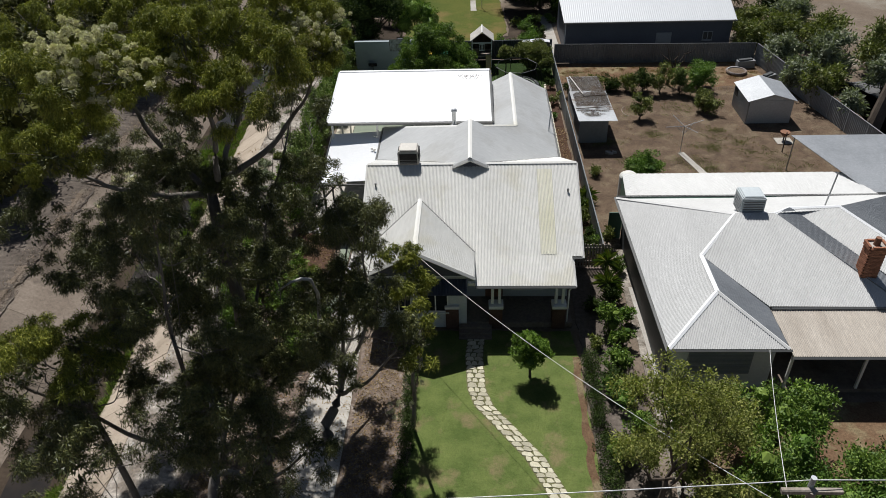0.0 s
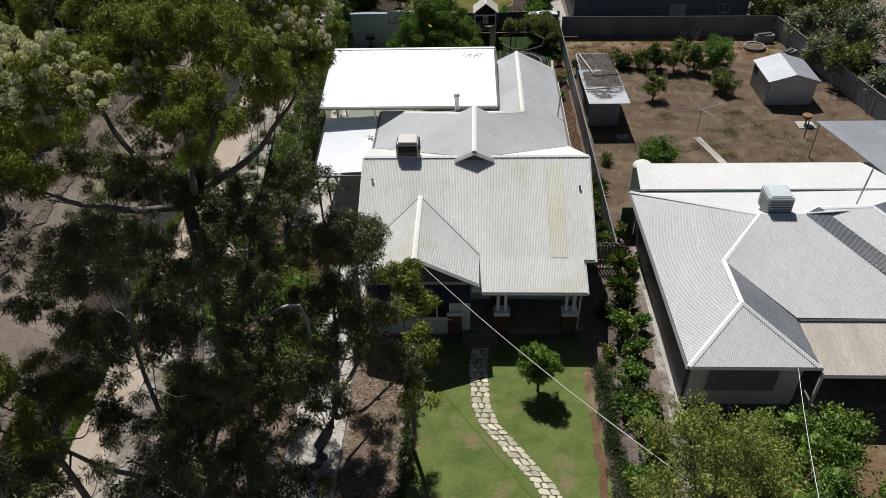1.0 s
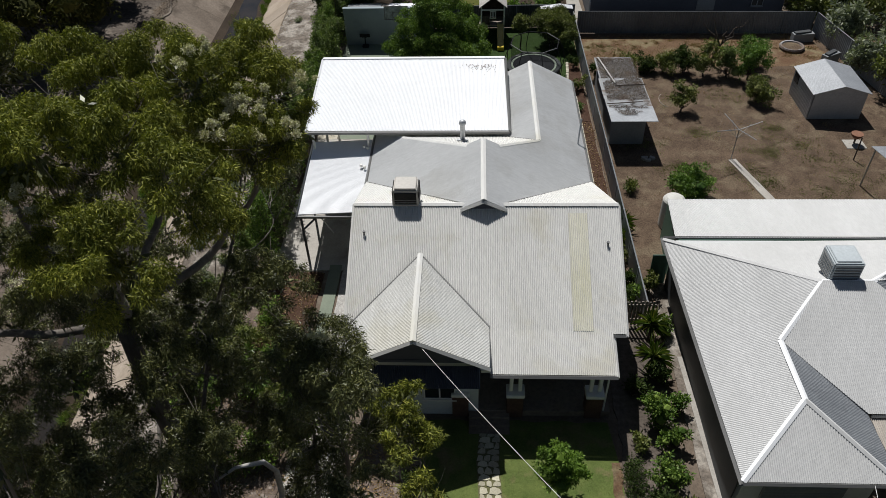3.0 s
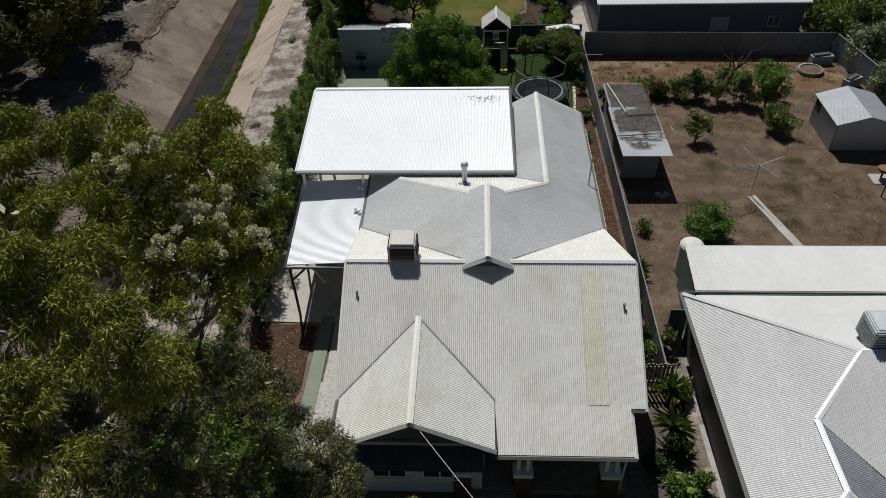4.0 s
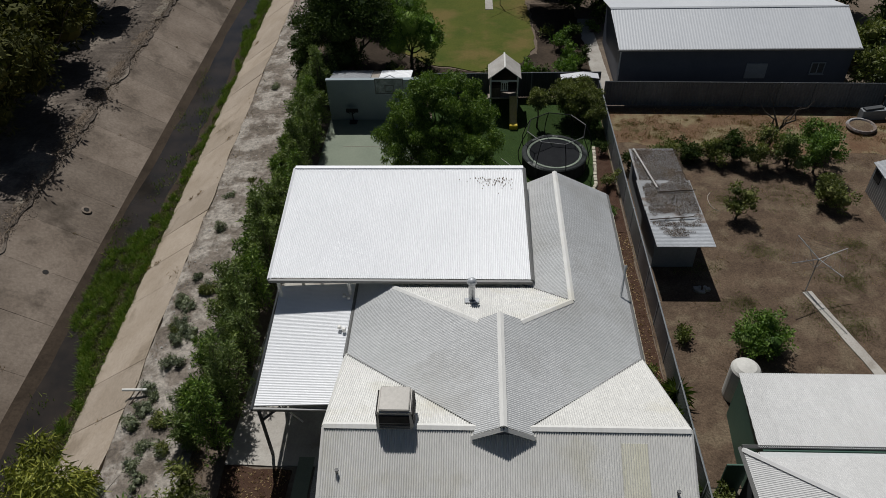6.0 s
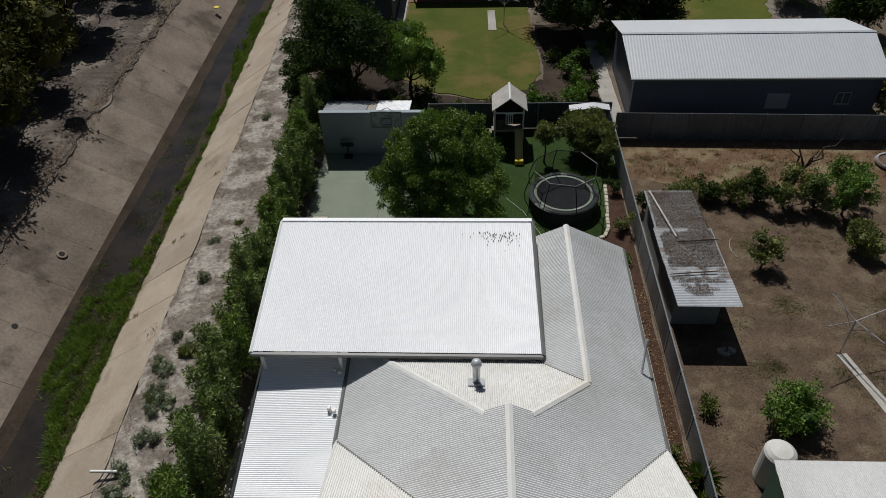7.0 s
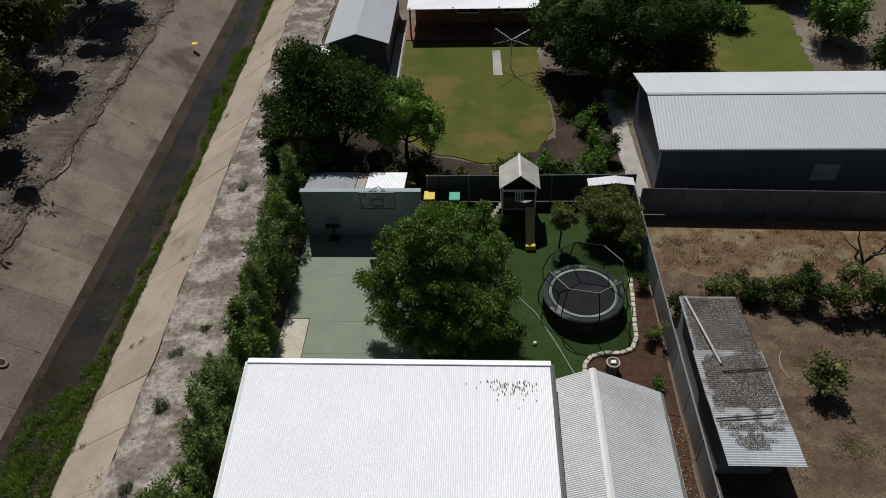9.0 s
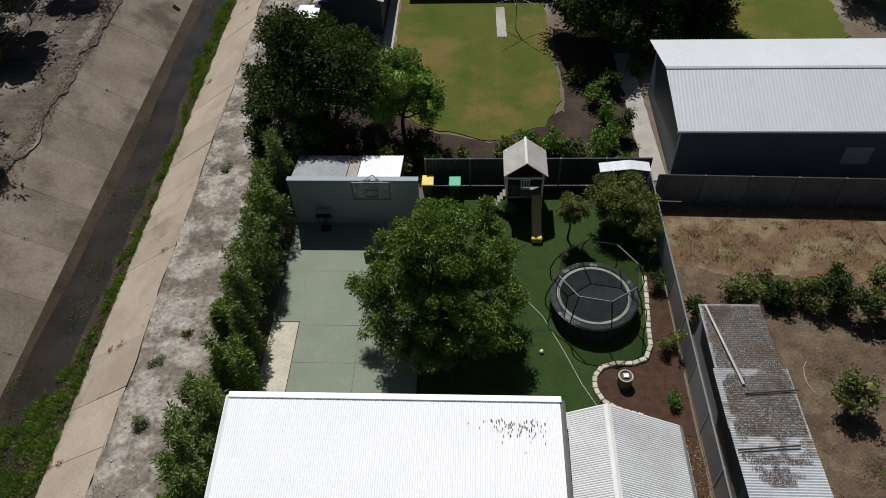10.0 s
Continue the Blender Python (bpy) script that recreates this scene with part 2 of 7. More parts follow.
M["glass"] = m
m, nt, b = shader("clear_backboard", 0.15)
nt.links.new(ramp(nt, noisy(nt, 3.0), [(0.3, (0.12, 0.14, 0.15)), (0.7, (0.36, 0.40, 0.42))]), b.inputs["Base Color"])
M["board"] = m
m, nt, b = shader("net_fabric", 0.9)
b.inputs["Base Color"].default_value = (0.012, 0.012, 0.013, 1)
tr = nt.nodes.new("ShaderNodeBsdfTransparent")
mx = nt.nodes.new("ShaderNodeMixShader")
mx.inputs["Fac"].default_value = 0.30
nt.links.new(tr.outputs["BSDF"], mx.inputs[1])
nt.links.new(b.outputs["BSDF"], mx.inputs[2])
nt.links.new(mx.outputs["Shader"], nt.nodes["Material Output"].inputs["Surface"])
M["net"] = m
m, nt, b = shader("ditch_water", 0.08)
nt.links.new(ramp(nt, noisy(nt, 0.5), [(0.3, (0.014, 0.013, 0.012)), (0.7, (0.034, 0.027, 0.021))]), b.inputs["Base Color"])
bp = node(nt, "ShaderNodeBump", Strength=0.12, Distance=0.02)
nt.links.new(noisy(nt, 6.0), bp.inputs["Height"])
nt.links.new(bp.outputs["Normal"], b.inputs["Normal"])
M["water"] = m
M["gumleaf"] = leafy("gum_leaves", (0.064, 0.084, 0.015), (0.185, 0.208, 0.032), (0.36, 0.365, 0.07), 0.6, 0.12, 0.2)
# Gum leaf again, darkened in colour for foliage under the canopy's shade
M["gumshade"] = leafy("shaded_gum_leaves", (0.044, 0.053, 0.020), (0.090, 0.102, 0.034), (0.175, 0.18, 0.058), 0.45, 0.07, 0.4)
M["lawnblade"] = leafy("lawn_blades", (0.095, 0.128, 0.03), (0.132, 0.168, 0.044), (0.18, 0.20, 0.062), 0.7, 0.35)
M["bankleaf"] = leafy("dull_bank_leaves", (0.032, 0.038, 0.012), (0.065, 0.070, 0.020), (0.13, 0.125, 0.036), 0.8, 0.1, 0.1)
M["blossom"] = leafy("cream_blossom", (0.40, 0.39, 0.27), (0.60, 0.58, 0.44), (0.78, 0.75, 0.62), 0.8, 0.2)
M["leaf"] = leafy("green_leaves", (0.053, 0.106, 0.022), (0.097, 0.180, 0.032), (0.180, 0.277, 0.060))
M["bright"] = leafy("fresh_green_leaves", (0.065, 0.130, 0.021), (0.124, 0.215, 0.033), (0.208, 0.312, 0.058))
# Deep green, darkened further for the shadow inside the dense rear trees
M["deep"] = leafy("deep_green_shaded_leaves", (0.020, 0.037, 0.011), (0.040, 0.066, 0.018), (0.076, 0.105, 0.030), 0.75, 0.2, 0.1)
M["olive"] = leafy("olive_leaves", (0.070, 0.091, 0.028), (0.133, 0.161, 0.045), (0.224, 0.238, 0.084))
M["street"] = leafy("light_olive_leaves", (0.11, 0.135, 0.035), (0.20, 0.225, 0.06), (0.33, 0.335, 0.12), 0.6, 0.3)
M["hedge"] = leafy("screening_shrub_leaves", (0.072, 0.112, 0.034), (0.145, 0.200, 0.064), (0.24, 0.295, 0.11))
M["shade"] = leafy("shade_tree_leaves", (0.050, 0.098, 0.020), (0.108, 0.182, 0.034), (0.21, 0.295, 0.064))
M["grey"] = leafy("grey_green_leaves", (0.10, 0.122, 0.086), (0.18, 0.21, 0.145), (0.27, 0.30, 0.21))
M["weed"] = leafy("weed_blades", (0.058, 0.115, 0.020), (0.125, 0.205, 0.036), (0.26, 0.30, 0.085))
M["strawblade"] = leafy("dry_blades", (0.17, 0.11, 0.05), (0.28, 0.19, 0.10), (0.38, 0.29, 0.16), 0.8, 0.15)
M["deadleaf"] = leafy("dead_leaves", (0.13, 0.10, 0.08), (0.20, 0.16, 0.13), (0.29, 0.24, 0.20), 0.9, 0.05)
M["shedlitter"] = leafy("brown_roof_litter", (0.085, 0.066, 0.052), (0.135, 0.105, 0.084), (0.20, 0.16, 0.13), 0.9, 0.03, 0.1)
M["yucca"] = leafy("yucca_leaves", (0.045, 0.085, 0.016), (0.10, 0.145, 0.03), (0.22, 0.24, 0.06), 0.4, 0.2)


# ---- building helpers ----
def thing(name, at, label, category, group="", kind=""):
    ob = new(name)
    ob.empty_display_size = 0.3
    ob.matrix_basis = pose(*at)
    return tagged(ob, label, category, group, kind)


def link(name, mesh, material, parent=None, label=""):
    ob = new(name, mesh)
    if material is not None and not mesh.materials:
        mesh.materials.append(material)
    if parent is not None:
        ob.parent = parent
        ob.matrix_parent_inverse = parent.matrix_basis.inverted() if parent.parent is None else Matrix()
    return tagged(ob, label)


def part(name, bm, material, parent=None, label="", smooth=False):
    mesh = bpy.data.meshes.new(name)
    bm.normal_update()
    bm.to_mesh(mesh)
    bm.free()
    if smooth:
        mesh.polygons.foreach_set("use_smooth", [True] * len(mesh.polygons))
    return link(name, mesh, material, parent, label)


def box(x0, y0, z0, x1, y1, z1, bevel=0.0, bm=None, turn=0.0, lean=0.0):
    """A bevelled box between two corners, turned about its middle (degrees)."""
    own = bmesh.new()
    bmesh.ops.create_cube(own, size=1.0)
    bmesh.ops.scale(own, vec=(x1 - x0, y1 - y0, z1 - z0), verts=own.verts)
    if bevel:
        bmesh.ops.bevel(own, geom=own.edges[:], offset=bevel, segments=1, affect="EDGES")
    bmesh.ops.transform(own, matrix=pose((x0 + x1) / 2, (y0 + y1) / 2, (z0 + z1) / 2, lean, 0, turn), verts=own.verts)
    if bm is None:
        return own
    merge(bm, own)
    return bm


def merge(bm, other):
    mesh = bpy.data.meshes.new("join")
    other.to_mesh(mesh)
    other.free()
    bm.from_mesh(mesh)
    bpy.data.meshes.remove(mesh)
    return bm


def tube(points, radii, sides=6, bm=None):
    """A round bar through points with a radius at each."""
    bm = bm or bmesh.new()
    pts = [Vector(p) for p in points]
    if not isinstance(radii, (list, tuple)):
        radii = [radii] * len(pts)
    rings = []
    for i, p in enumerate(pts):
        d = (pts[min(i + 1, len(pts) - 1)] - pts[max(i - 1, 0)]).normalized()
        a = d.cross((0, 0, 1) if abs(d.z) < 0.9 else (1, 0, 0)).normalized()
        c = d.cross(a)
        rings.append([bm.verts.new(p + (a * math.cos(k * math.tau / sides) + c * math.sin(k * math.tau / sides)) * radii[i]) for k in range(sides)])
    for r, s in zip(rings, rings[1:]):
        for k in range(sides):
            bm.faces.new((r[k], r[(k + 1) % sides], s[(k + 1) % sides], s[k]))
    bm.faces.new(rings[0][::-1])
    bm.faces.new(rings[-1])
    return bm


def prism(points, z0, z1, bm=None):
    """An upright solid on a plan outline; z1 may be one height or one for each point."""
    bm = bm or bmesh.new()
    tops = z1 if isinstance(z1, (list, tuple)) else [z1] * len(points)
    lo = [bm.verts.new((x, y, z0)) for x, y in points]
    hi = [bm.verts.new((x, y, z)) for (x, y), z in zip(points, tops)]
    n = len(lo)
    for i in range(n):
        bm.faces.new((lo[i], lo[(i + 1) % n], hi[(i + 1) % n], hi[i]))
    bm.faces.new(hi)
    bm.faces.new(lo[::-1])
    bmesh.ops.recalc_face_normals(bm, faces=bm.faces[:])
    return bm


def rough_outline(points, wobble, step=0.6, seed=1):
    """A plan outline with its sides broken up by small shifts."""
    rng, out = random.Random(seed), []
    for (ax, ay), (bx, by) in zip(points, points[1:] + points[:1]):
        n = max(1, int(math.hypot(bx - ax, by - ay) / step))
        for i in range(n):
            f = i / n
            k = 0 if i == 0 else wobble
            out.append((ax + (bx - ax) * f + rng.uniform(-k, k), ay + (by - ay) * f + rng.uniform(-k, k)))
    return out


def sheet_of(name, points, top, material, label, category="ground", wobble=0.12, seed=1, depth=0.25):
    ob = part(name, prism(rough_outline(points, wobble, 0.6, seed) if wobble else points, top - depth, top), material)
    return tagged(ob, label, category, kind="structure")


def corrugated(name, corners, ribs, material, parent, pitch=0.076, amp=None, thick=0.03, label="", steps=4):
    """A corrugated sheet over a flat outline in space; ribs: the way in which they run."""
    pts = [Vector(p) for p in corners]
    nrm = Vector((0, 0, 0))
    for i in range(len(pts)):
        nrm += pts[i].cross(pts[(i + 1) % len(pts)])
    nrm.normalize()
    if nrm.z < -1e-6:
        nrm = -nrm
    v = Vector(ribs)
    v = (v - nrm * v.dot(nrm)).normalized()
    u = v.cross(nrm)
    amp = amp or (0.019 if abs(v.y) > 0.6 else 0.012)
    o = pts[0]
    flat = [((p - o).dot(u), (p - o).dot(v)) for p in pts]
    lo, hi = min(f[0] for f in flat), max(f[0] for f in flat)
    cuts = sorted({round(lo + 1e-4 + (hi - lo - 2e-4) * i / max(1, round((hi - lo) / pitch * steps)), 5) for i in range(max(1, round((hi - lo) / pitch * steps)) + 1)} | {round(min(max(f[0] + e, lo + 1e-4), hi - 1e-4), 5) for f in flat for e in (-1e-3, 1e-3)})
    bm = bmesh.new()
    last = None
    for c in cuts:
        ys = []
        for (au, av), (bu, bv) in zip(flat, flat[1:] + flat[:1]):
            if (au - c) * (bu - c) < 0:
                ys.append(av + (bv - av) * (c - au) / (bu - au))
        if len(ys) < 2:
            last = None
            continue
        h = amp * math.sin(c / pitch * math.tau)
        row = [bm.verts.new(o + u * c + v * y + nrm * k) for y, k in ((min(ys), h), (max(ys), h), (max(ys), h - thick), (min(ys), h - thick))]
        if last:
            for k in range(4):
                bm.faces.new((last[k], last[(k + 1) % 4], row[(k + 1) % 4], row[k]))
        else:
            bm.faces.new(row)
        last = row
    if last:
        bm.faces.new(last[::-1])
    bmesh.ops.recalc_face_normals(bm, faces=bm.faces[:])
    return part(name, bm, material, parent, label)


def capping(points, parent, material, width=0.12, name="ridge_cap", lift=0.03):
    """A folded capping along a ridge, hip or valley."""
    bm = bmesh.new()
    for a, c in zip(points, points[1:]):
        a, c = Vector(a), Vector(c)
        d = (c - a).normalized()
        s = d.cross((0, 0, 1)).normalized() * width
        up = s.cross(d).normalized()
        row = []
        for p in (a, c):
            row.append([bm.verts.new(p + q) for q in (-s - up * (width * 0.35 - lift), up * (lift + 0.02), s - up * (width * 0.35 - lift), -up * (width * 0.4))])
        for k in range(4):
            bm.faces.new((row[0][k], row[0][(k + 1) % 4], row[1][(k + 1) % 4], row[1][k]))
        bm.faces.new(row[0][::-1])
        bm.faces.new(row[1])
    bmesh.ops.recalc_face_normals(bm, faces=bm.faces[:])
    return part(name, bm, material, parent)


def bar(name, a, c, size, material, parent, label=""):
    """A square bar from a to c."""
    return part(name, tube([a, c], size * 0.707, 4), material, parent, label)


# ---- foliage ----
def diamonds(name, rng, p, a, length, width):
    """Leaves of four points each, from p along a, as one mesh."""
    n = len(p)
    s = np.cross(a, rng.normal(size=(n, 3)))
    s /= np.linalg.norm(s, axis=1)[:, None] + 1e-9
    k = rng.uniform(0.6, 1.35, n)[:, None]
    tip, half = a * length * k, s * width * 0.5 * k
    v = np.stack([p, p + tip * 0.45 + half, p + tip, p + tip * 0.45 - half], axis=1).reshape(-1, 3)
    mesh = bpy.data.meshes.new(name)
    mesh.vertices.add(4 * n)
    mesh.vertices.foreach_set("co", v.ravel())
    mesh.loops.add(4 * n)
    mesh.loops.foreach_set("vertex_index", np.arange(4 * n, dtype=np.int32))
    mesh.polygons.add(n)
    mesh.polygons.foreach_set("loop_start", np.arange(0, 4 * n, 4, dtype=np.int32))
    mesh.update(calc_edges=True)
    return mesh


def leaf_mesh(name, seed, centres, radii, counts, length, width, droop=0.0, shell=0.55, flat=0.0, lift=0.0):
    """Many small leaves scattered round centres, as one mesh of diamonds bent along the middle."""
    rng = np.random.RandomState(seed)
    centres, radii, counts = np.asarray(centres, float), np.asarray(radii, float), np.asarray(counts, int)
    idx = np.repeat(np.arange(len(centres)), counts)
    n = len(idx)
    d = rng.normal(size=(n, 3))
    d[:, 2] += lift
    d /= np.linalg.norm(d, axis=1)[:, None]
    r = radii[idx] * (shell + (1 - shell) * rng.rand(n)) * rng.uniform(0.75, 1.1, n)
    p = centres[idx] + d * r[:, None] * np.array([1, 1, 1 - flat])
    a = rng.normal(size=(n, 3)) * 0.7 + d * 1.1
    a[:, 2] -= droop
    a /= np.linalg.norm(a, axis=1)[:, None]
    return diamonds(name, rng, p, a, length, width)


def clumps(seed, lobes, per=14, size=0.45, up=0.35):
    """Smaller clumps spread over the outside of the lobes (x, y, z, r)."""
    rng = np.random.RandomState(seed)
    cs, rs = [], []
    for x, y, z, r in lobes:
        n = max(4, int(per * (r / 1.2) ** 1.6))
        d = rng.normal(size=(n, 3))
        d[:, 2] += up
        d /= np.linalg.norm(d, axis=1)[:, None]
        q = np.array([x, y, z]) + d * (r * rng.uniform(0.45, 1.0, n))[:, None] * np.array([1, 1, 0.85])
        cs.append(q)
        rs.append(size * rng.uniform(0.6, 1.3, n) * (0.6 + 0.4 * r / 1.5))
    return np.concatenate(cs), np.concatenate(rs)


def gum_crown(name, seed, lobes, per_area, length, width, tufts=21, spread=1.0):
    """Gum foliage: each lobe is built of dense rounded heads of fine hanging leaves."""
    rng = np.random.RandomState(seed)
    ps, ds, sizes = [], [], []
    for x, y, z, r in lobes:
        k = max(6, int(tufts * (r / 1.5) ** 1.5))
        d = rng.normal(size=(k, 3))
        d[:, 2] += 0.45
        d /= np.linalg.norm(d, axis=1)[:, None]
        c = np.array([x, y, z]) + d * (r * rng.uniform(0.45, 1.0, k))[:, None] * np.array([1, 1, 0.85])
        w = spread * rng.uniform(0.17, 0.40, k) * (0.6 + 0.4 * r / 1.5)
        fine = 1.0 if z > 14.5 else 1.25 if z > 10 else 1.5
        n = int(per_area * r * r / fine ** 2)
        sizes.append(np.full(n, fine))
        t = rng.choice(k, n, p=w ** 2 / (w ** 2).sum())
        e = rng.normal(size=(n, 3))
        e[:, 2] += 0.25
        e /= np.linalg.norm(e, axis=1)[:, None]
        q = w[t] * rng.uniform(0.1, 1.3, n) ** 0.65 * (1 + 0.18 * np.sin(e[:, 0] * 9 + t) * np.sin(e[:, 1] * 8 + 2 * t))
        p = c[t] + e * q[:, None] * np.array([1, 1, 0.8])
        g = e * 0.45 + rng.normal(size=(n, 3)) * 0.5
        g[:, 2] -= 0.8
        ps.append(p)
        ds.append(g)
    p, a = np.concatenate(ps), np.concatenate(ds)
    n, size = len(p), np.concatenate(sizes)
    a /= np.linalg.norm(a, axis=1)[:, None]
    s = np.cross(a, rng.normal(size=(n, 3)))
    s /= np.linalg.norm(s, axis=1)[:, None]
    s *= (width * size * rng.uniform(0.35, 0.6, n))[:, None]
    k = (length * size * rng.uniform(0.6, 1.3, n))[:, None]
    v = np.stack([p - s, p + s, p + a * k], 1).reshape(-1, 3)
    mesh = bpy.data.meshes.new(name)
    mesh.vertices.add(3 * n)
    mesh.vertices.foreach_set("co", v.ravel())
    mesh.loops.add(3 * n)
    mesh.loops.foreach_set("vertex_index", np.arange(3 * n, dtype=np.int32))
    mesh.polygons.add(n)
    mesh.polygons.foreach_set("loop_start", np.arange(0, 3 * n, 3, dtype=np.int32))
    mesh.update(calc_edges=True)
    return mesh


def limb_path(a, c, bend, rng, n=5):
    a, c = Vector(a), Vector(c)
    out = []
    for i in range(n + 1):
        f = i / n
        w = math.sin(f * math.pi) * bend
        out.append(a.lerp(c, f) + Vector((rng.uniform(-w, w), rng.uniform(-w, w), rng.uniform(-w, w) * 0.6 + (f - f * f) * bend * -0.8)))
    return out


def tree(name, label, base, lobes, trunk_r, leaf, bark, fork=0.4, leaves=90, length=0.16, width=0.07, per=14, clump=0.42, droop=0.2, seed=1, extra=None, group="", shell=0.3, category="tree", limb_parts=False, up=0.35, core=0.0, gum=0, tufts=21, spread=1.0):
    """A trunk, limbs to every lobe and a crown of leaves."""
    rng = random.Random(seed)
    ob = thing(name, base, label, category, group)
    mean = Vector((sum(l[0] for l in lobes) / len(lobes), sum(l[1] for l in lobes) / len(lobes), 0))
    top = Vector(base).lerp(Vector((mean.x, mean.y, min(l[2] for l in lobes))), fork)
    top.z = base[2] + (min(l[2] for l in lobes) - base[2]) * max(fork, 0.35)
    bm = tube(limb_path((base[0], base[1], base[2] - 0.1), top, trunk_r * 0.8, rng), [trunk_r * (1.25 - 0.1 * i) for i in range(6)], 8)
    if not limb_parts:
        for l in lobes:
            tube(limb_path(top, l[:3], 0.25, rng), [trunk_r * f for f in (0.55, 0.45, 0.36, 0.28, 0.2, 0.1)], 5, bm)
    part("trunk", bm, bark, ob, smooth=True)
    if limb_parts:
        # a few main limbs reach the outermost lobes, the rest branch off the nearest wood below them
        ends = [Vector(l[:3]) for l in lobes]
        mains = [max(range(len(ends)), key=lambda k: ends[k].z)]
        while len(mains) < min(5, len(ends)):
            mains.append(max(range(len(ends)), key=lambda k: min((ends[k] - ends[m]).length for m in mains)))
        order = mains + sorted((k for k in range(len(ends)) if k not in mains), key=lambda k: (ends[k] - top).length)
        wood = []
        for q, k in enumerate(order):
            end = ends[k]
            root, r0 = top, trunk_r * 0.5
            if q >= len(mains):
                root, r0 = min(wood, key=lambda w: (w[0] - end).length + 1.5 * max(0.0, w[0].z - end.z + 0.6))
                r0 *= 0.62
            r0 = max(r0, 0.022)
            mid = root.lerp(end, 0.5) + Vector((rng.uniform(-0.5, 0.5), rng.uniform(-0.5, 0.5), -0.12 * (end - root).length))
            path = limb_path(root, mid, 0.3, rng, 3) + limb_path(mid, end, 0.3, rng, 4)[1:]
            fine = [path[0]] + [p for a, c in zip(path, path[1:]) for p in (a.lerp(c, 0.25), a.lerp(c, 0.75))] + [path[-1]]
            radii = [r0 * (1.0 - 0.85 * n / (len(fine) - 1)) for n in range(len(fine))]
            wood += list(zip(fine, radii))[5:]
            bm = tube(fine, radii, 6)
            for t in range(6):
                tip = end + Vector((rng.uniform(-1, 1), rng.uniform(-1, 1), rng.uniform(-0.5, 0.9))) * lobes[k][3]
                tube(limb_path(path[-2 - t % 3], tip, 0.15, rng, 3), [min(r0 * 0.5, trunk_r * f) for f in (0.06, 0.045, 0.03, 0.012)], 4, bm)
            part("limb", bm, bark, ob, smooth=True)
    # Solid lumps hidden in the lobes, added to stop light passing through
    if core:
        bm = bmesh.new()
        for x, y, z, r in lobes:
            own = bmesh.new()
            bmesh.ops.create_icosphere(own, subdivisions=2 if r > 1.2 else 1, radius=r * core)
            for v in own.verts:
                v.co *= rng.uniform(0.82, 1.08)
            bmesh.ops.translate(own, vec=(x, y, z), verts=own.verts)
            merge(bm, own)
        part("inner_foliage", bm, leaf, ob)
    if gum:
        link("crown", gum_crown("crown", seed, lobes, gum, length, width, tufts, spread), leaf, ob)
        # Larger hidden leaves added to block light; gums get the shade-dark leaf
        at = np.array([l[:3] for l in lobes]) - np.array([0, 0, 0.1])
        wide = np.array([l[3] * 0.5 for l in lobes])
        link("inner_foliage", leaf_mesh("inner_foliage", seed + 9, at, wide, (420 * wide ** 2).astype(int) + 20, 0.19, 0.075, 0.5, 0.1), M["gumshade"] if leaf == M["gumleaf"] else leaf, ob)
    cs, rs = clumps(seed, lobes, per, clump, up)
    if not gum:
        link("crown", leaf_mesh("crown", seed, cs, rs, (leaves * (rs / clump) ** 1.5).astype(int) + 8, length, width, droop, shell, lift=0.25), leaf, ob)
    if extra:
        where, material, share, ln, wd = extra
        cs, rs = clumps(seed + 5, where, per * 2.6, clump * 0.30, 1.1)
        link("blossom", leaf_mesh("blossom", seed + 6, cs, rs, (leaves * share * (rs / (clump * 0.30)) ** 1.5).astype(int) + 4, ln, wd, 0.0, 0.25, lift=0.9), material, ob)
    return ob


def bush(name, label, x, y, r, h, leaf, seed, leaves=80, length=0.13, width=0.06, category="shrub", group="", z=0.0, per=28, clump=0.32):
    """A low shrub: short stems and leaf clumps down to the ground."""
    rng = random.Random(seed)
    lobes = []
    for i in range(max(4, int(r * 6) + 1)):
        a, q = rng.uniform(0, math.tau), r * rng.uniform(0.2, 0.72)
        s = rng.uniform(0.36, 0.56) * min(r, h)
        lobes.append((x + q * math.cos(a), y + q * math.sin(a), z + max(s * 0.7, h * rng.uniform(0.45, 1.0) - s * 0.9), s))
    lobes.append((x, y, z + h * 0.42, min(r, h) * 0.6))
    return tree(name, label, (x, y, z), lobes, 0.05 + 0.02 * r, leaf, M["darkbark"], 0.3, leaves, length, width, per, clump, 0.1, seed, group=group, category=category, core=0.5)


def blades(name, seed, spots, height, width, material, parent=None, lean=0.5):
    """Upright grass blades at plan spots (x, y, z)."""
    rng = np.random.RandomState(seed)
    p = np.asarray(spots, float)
    n = len(p)
    a = np.stack([rng.normal(0, lean, n), rng.normal(0, lean, n), np.ones(n)], 1)
    a /= np.linalg.norm(a, axis=1)[:, None]
    s = np.cross(a, rng.normal(size=(n, 3)))
    s /= np.linalg.norm(s, axis=1)[:, None]
    k = rng.uniform(0.5, 1.4, n)[:, None]
    v = np.stack([p - s * width, p + s * width, p + a * height * k], 1).reshape(-1, 3)
    mesh = bpy.data.meshes.new(name)
    mesh.vertices.add(3 * n)
    mesh.vertices.foreach_set("co", v.ravel())
    mesh.loops.add(3 * n)
    mesh.loops.foreach_set("vertex_index", np.arange(3 * n, dtype=np.int32))
    mesh.polygons.add(n)
    mesh.polygons.foreach_set("loop_start", np.arange(0, 3 * n, 3, dtype=np.int32))
    mesh.update(calc_edges=True)
    return link(name, mesh, material, parent)


# ---- ground: one sheet with the drain cut into it ----
def drain_shift(y):
    return -0.022 * (y - 50)


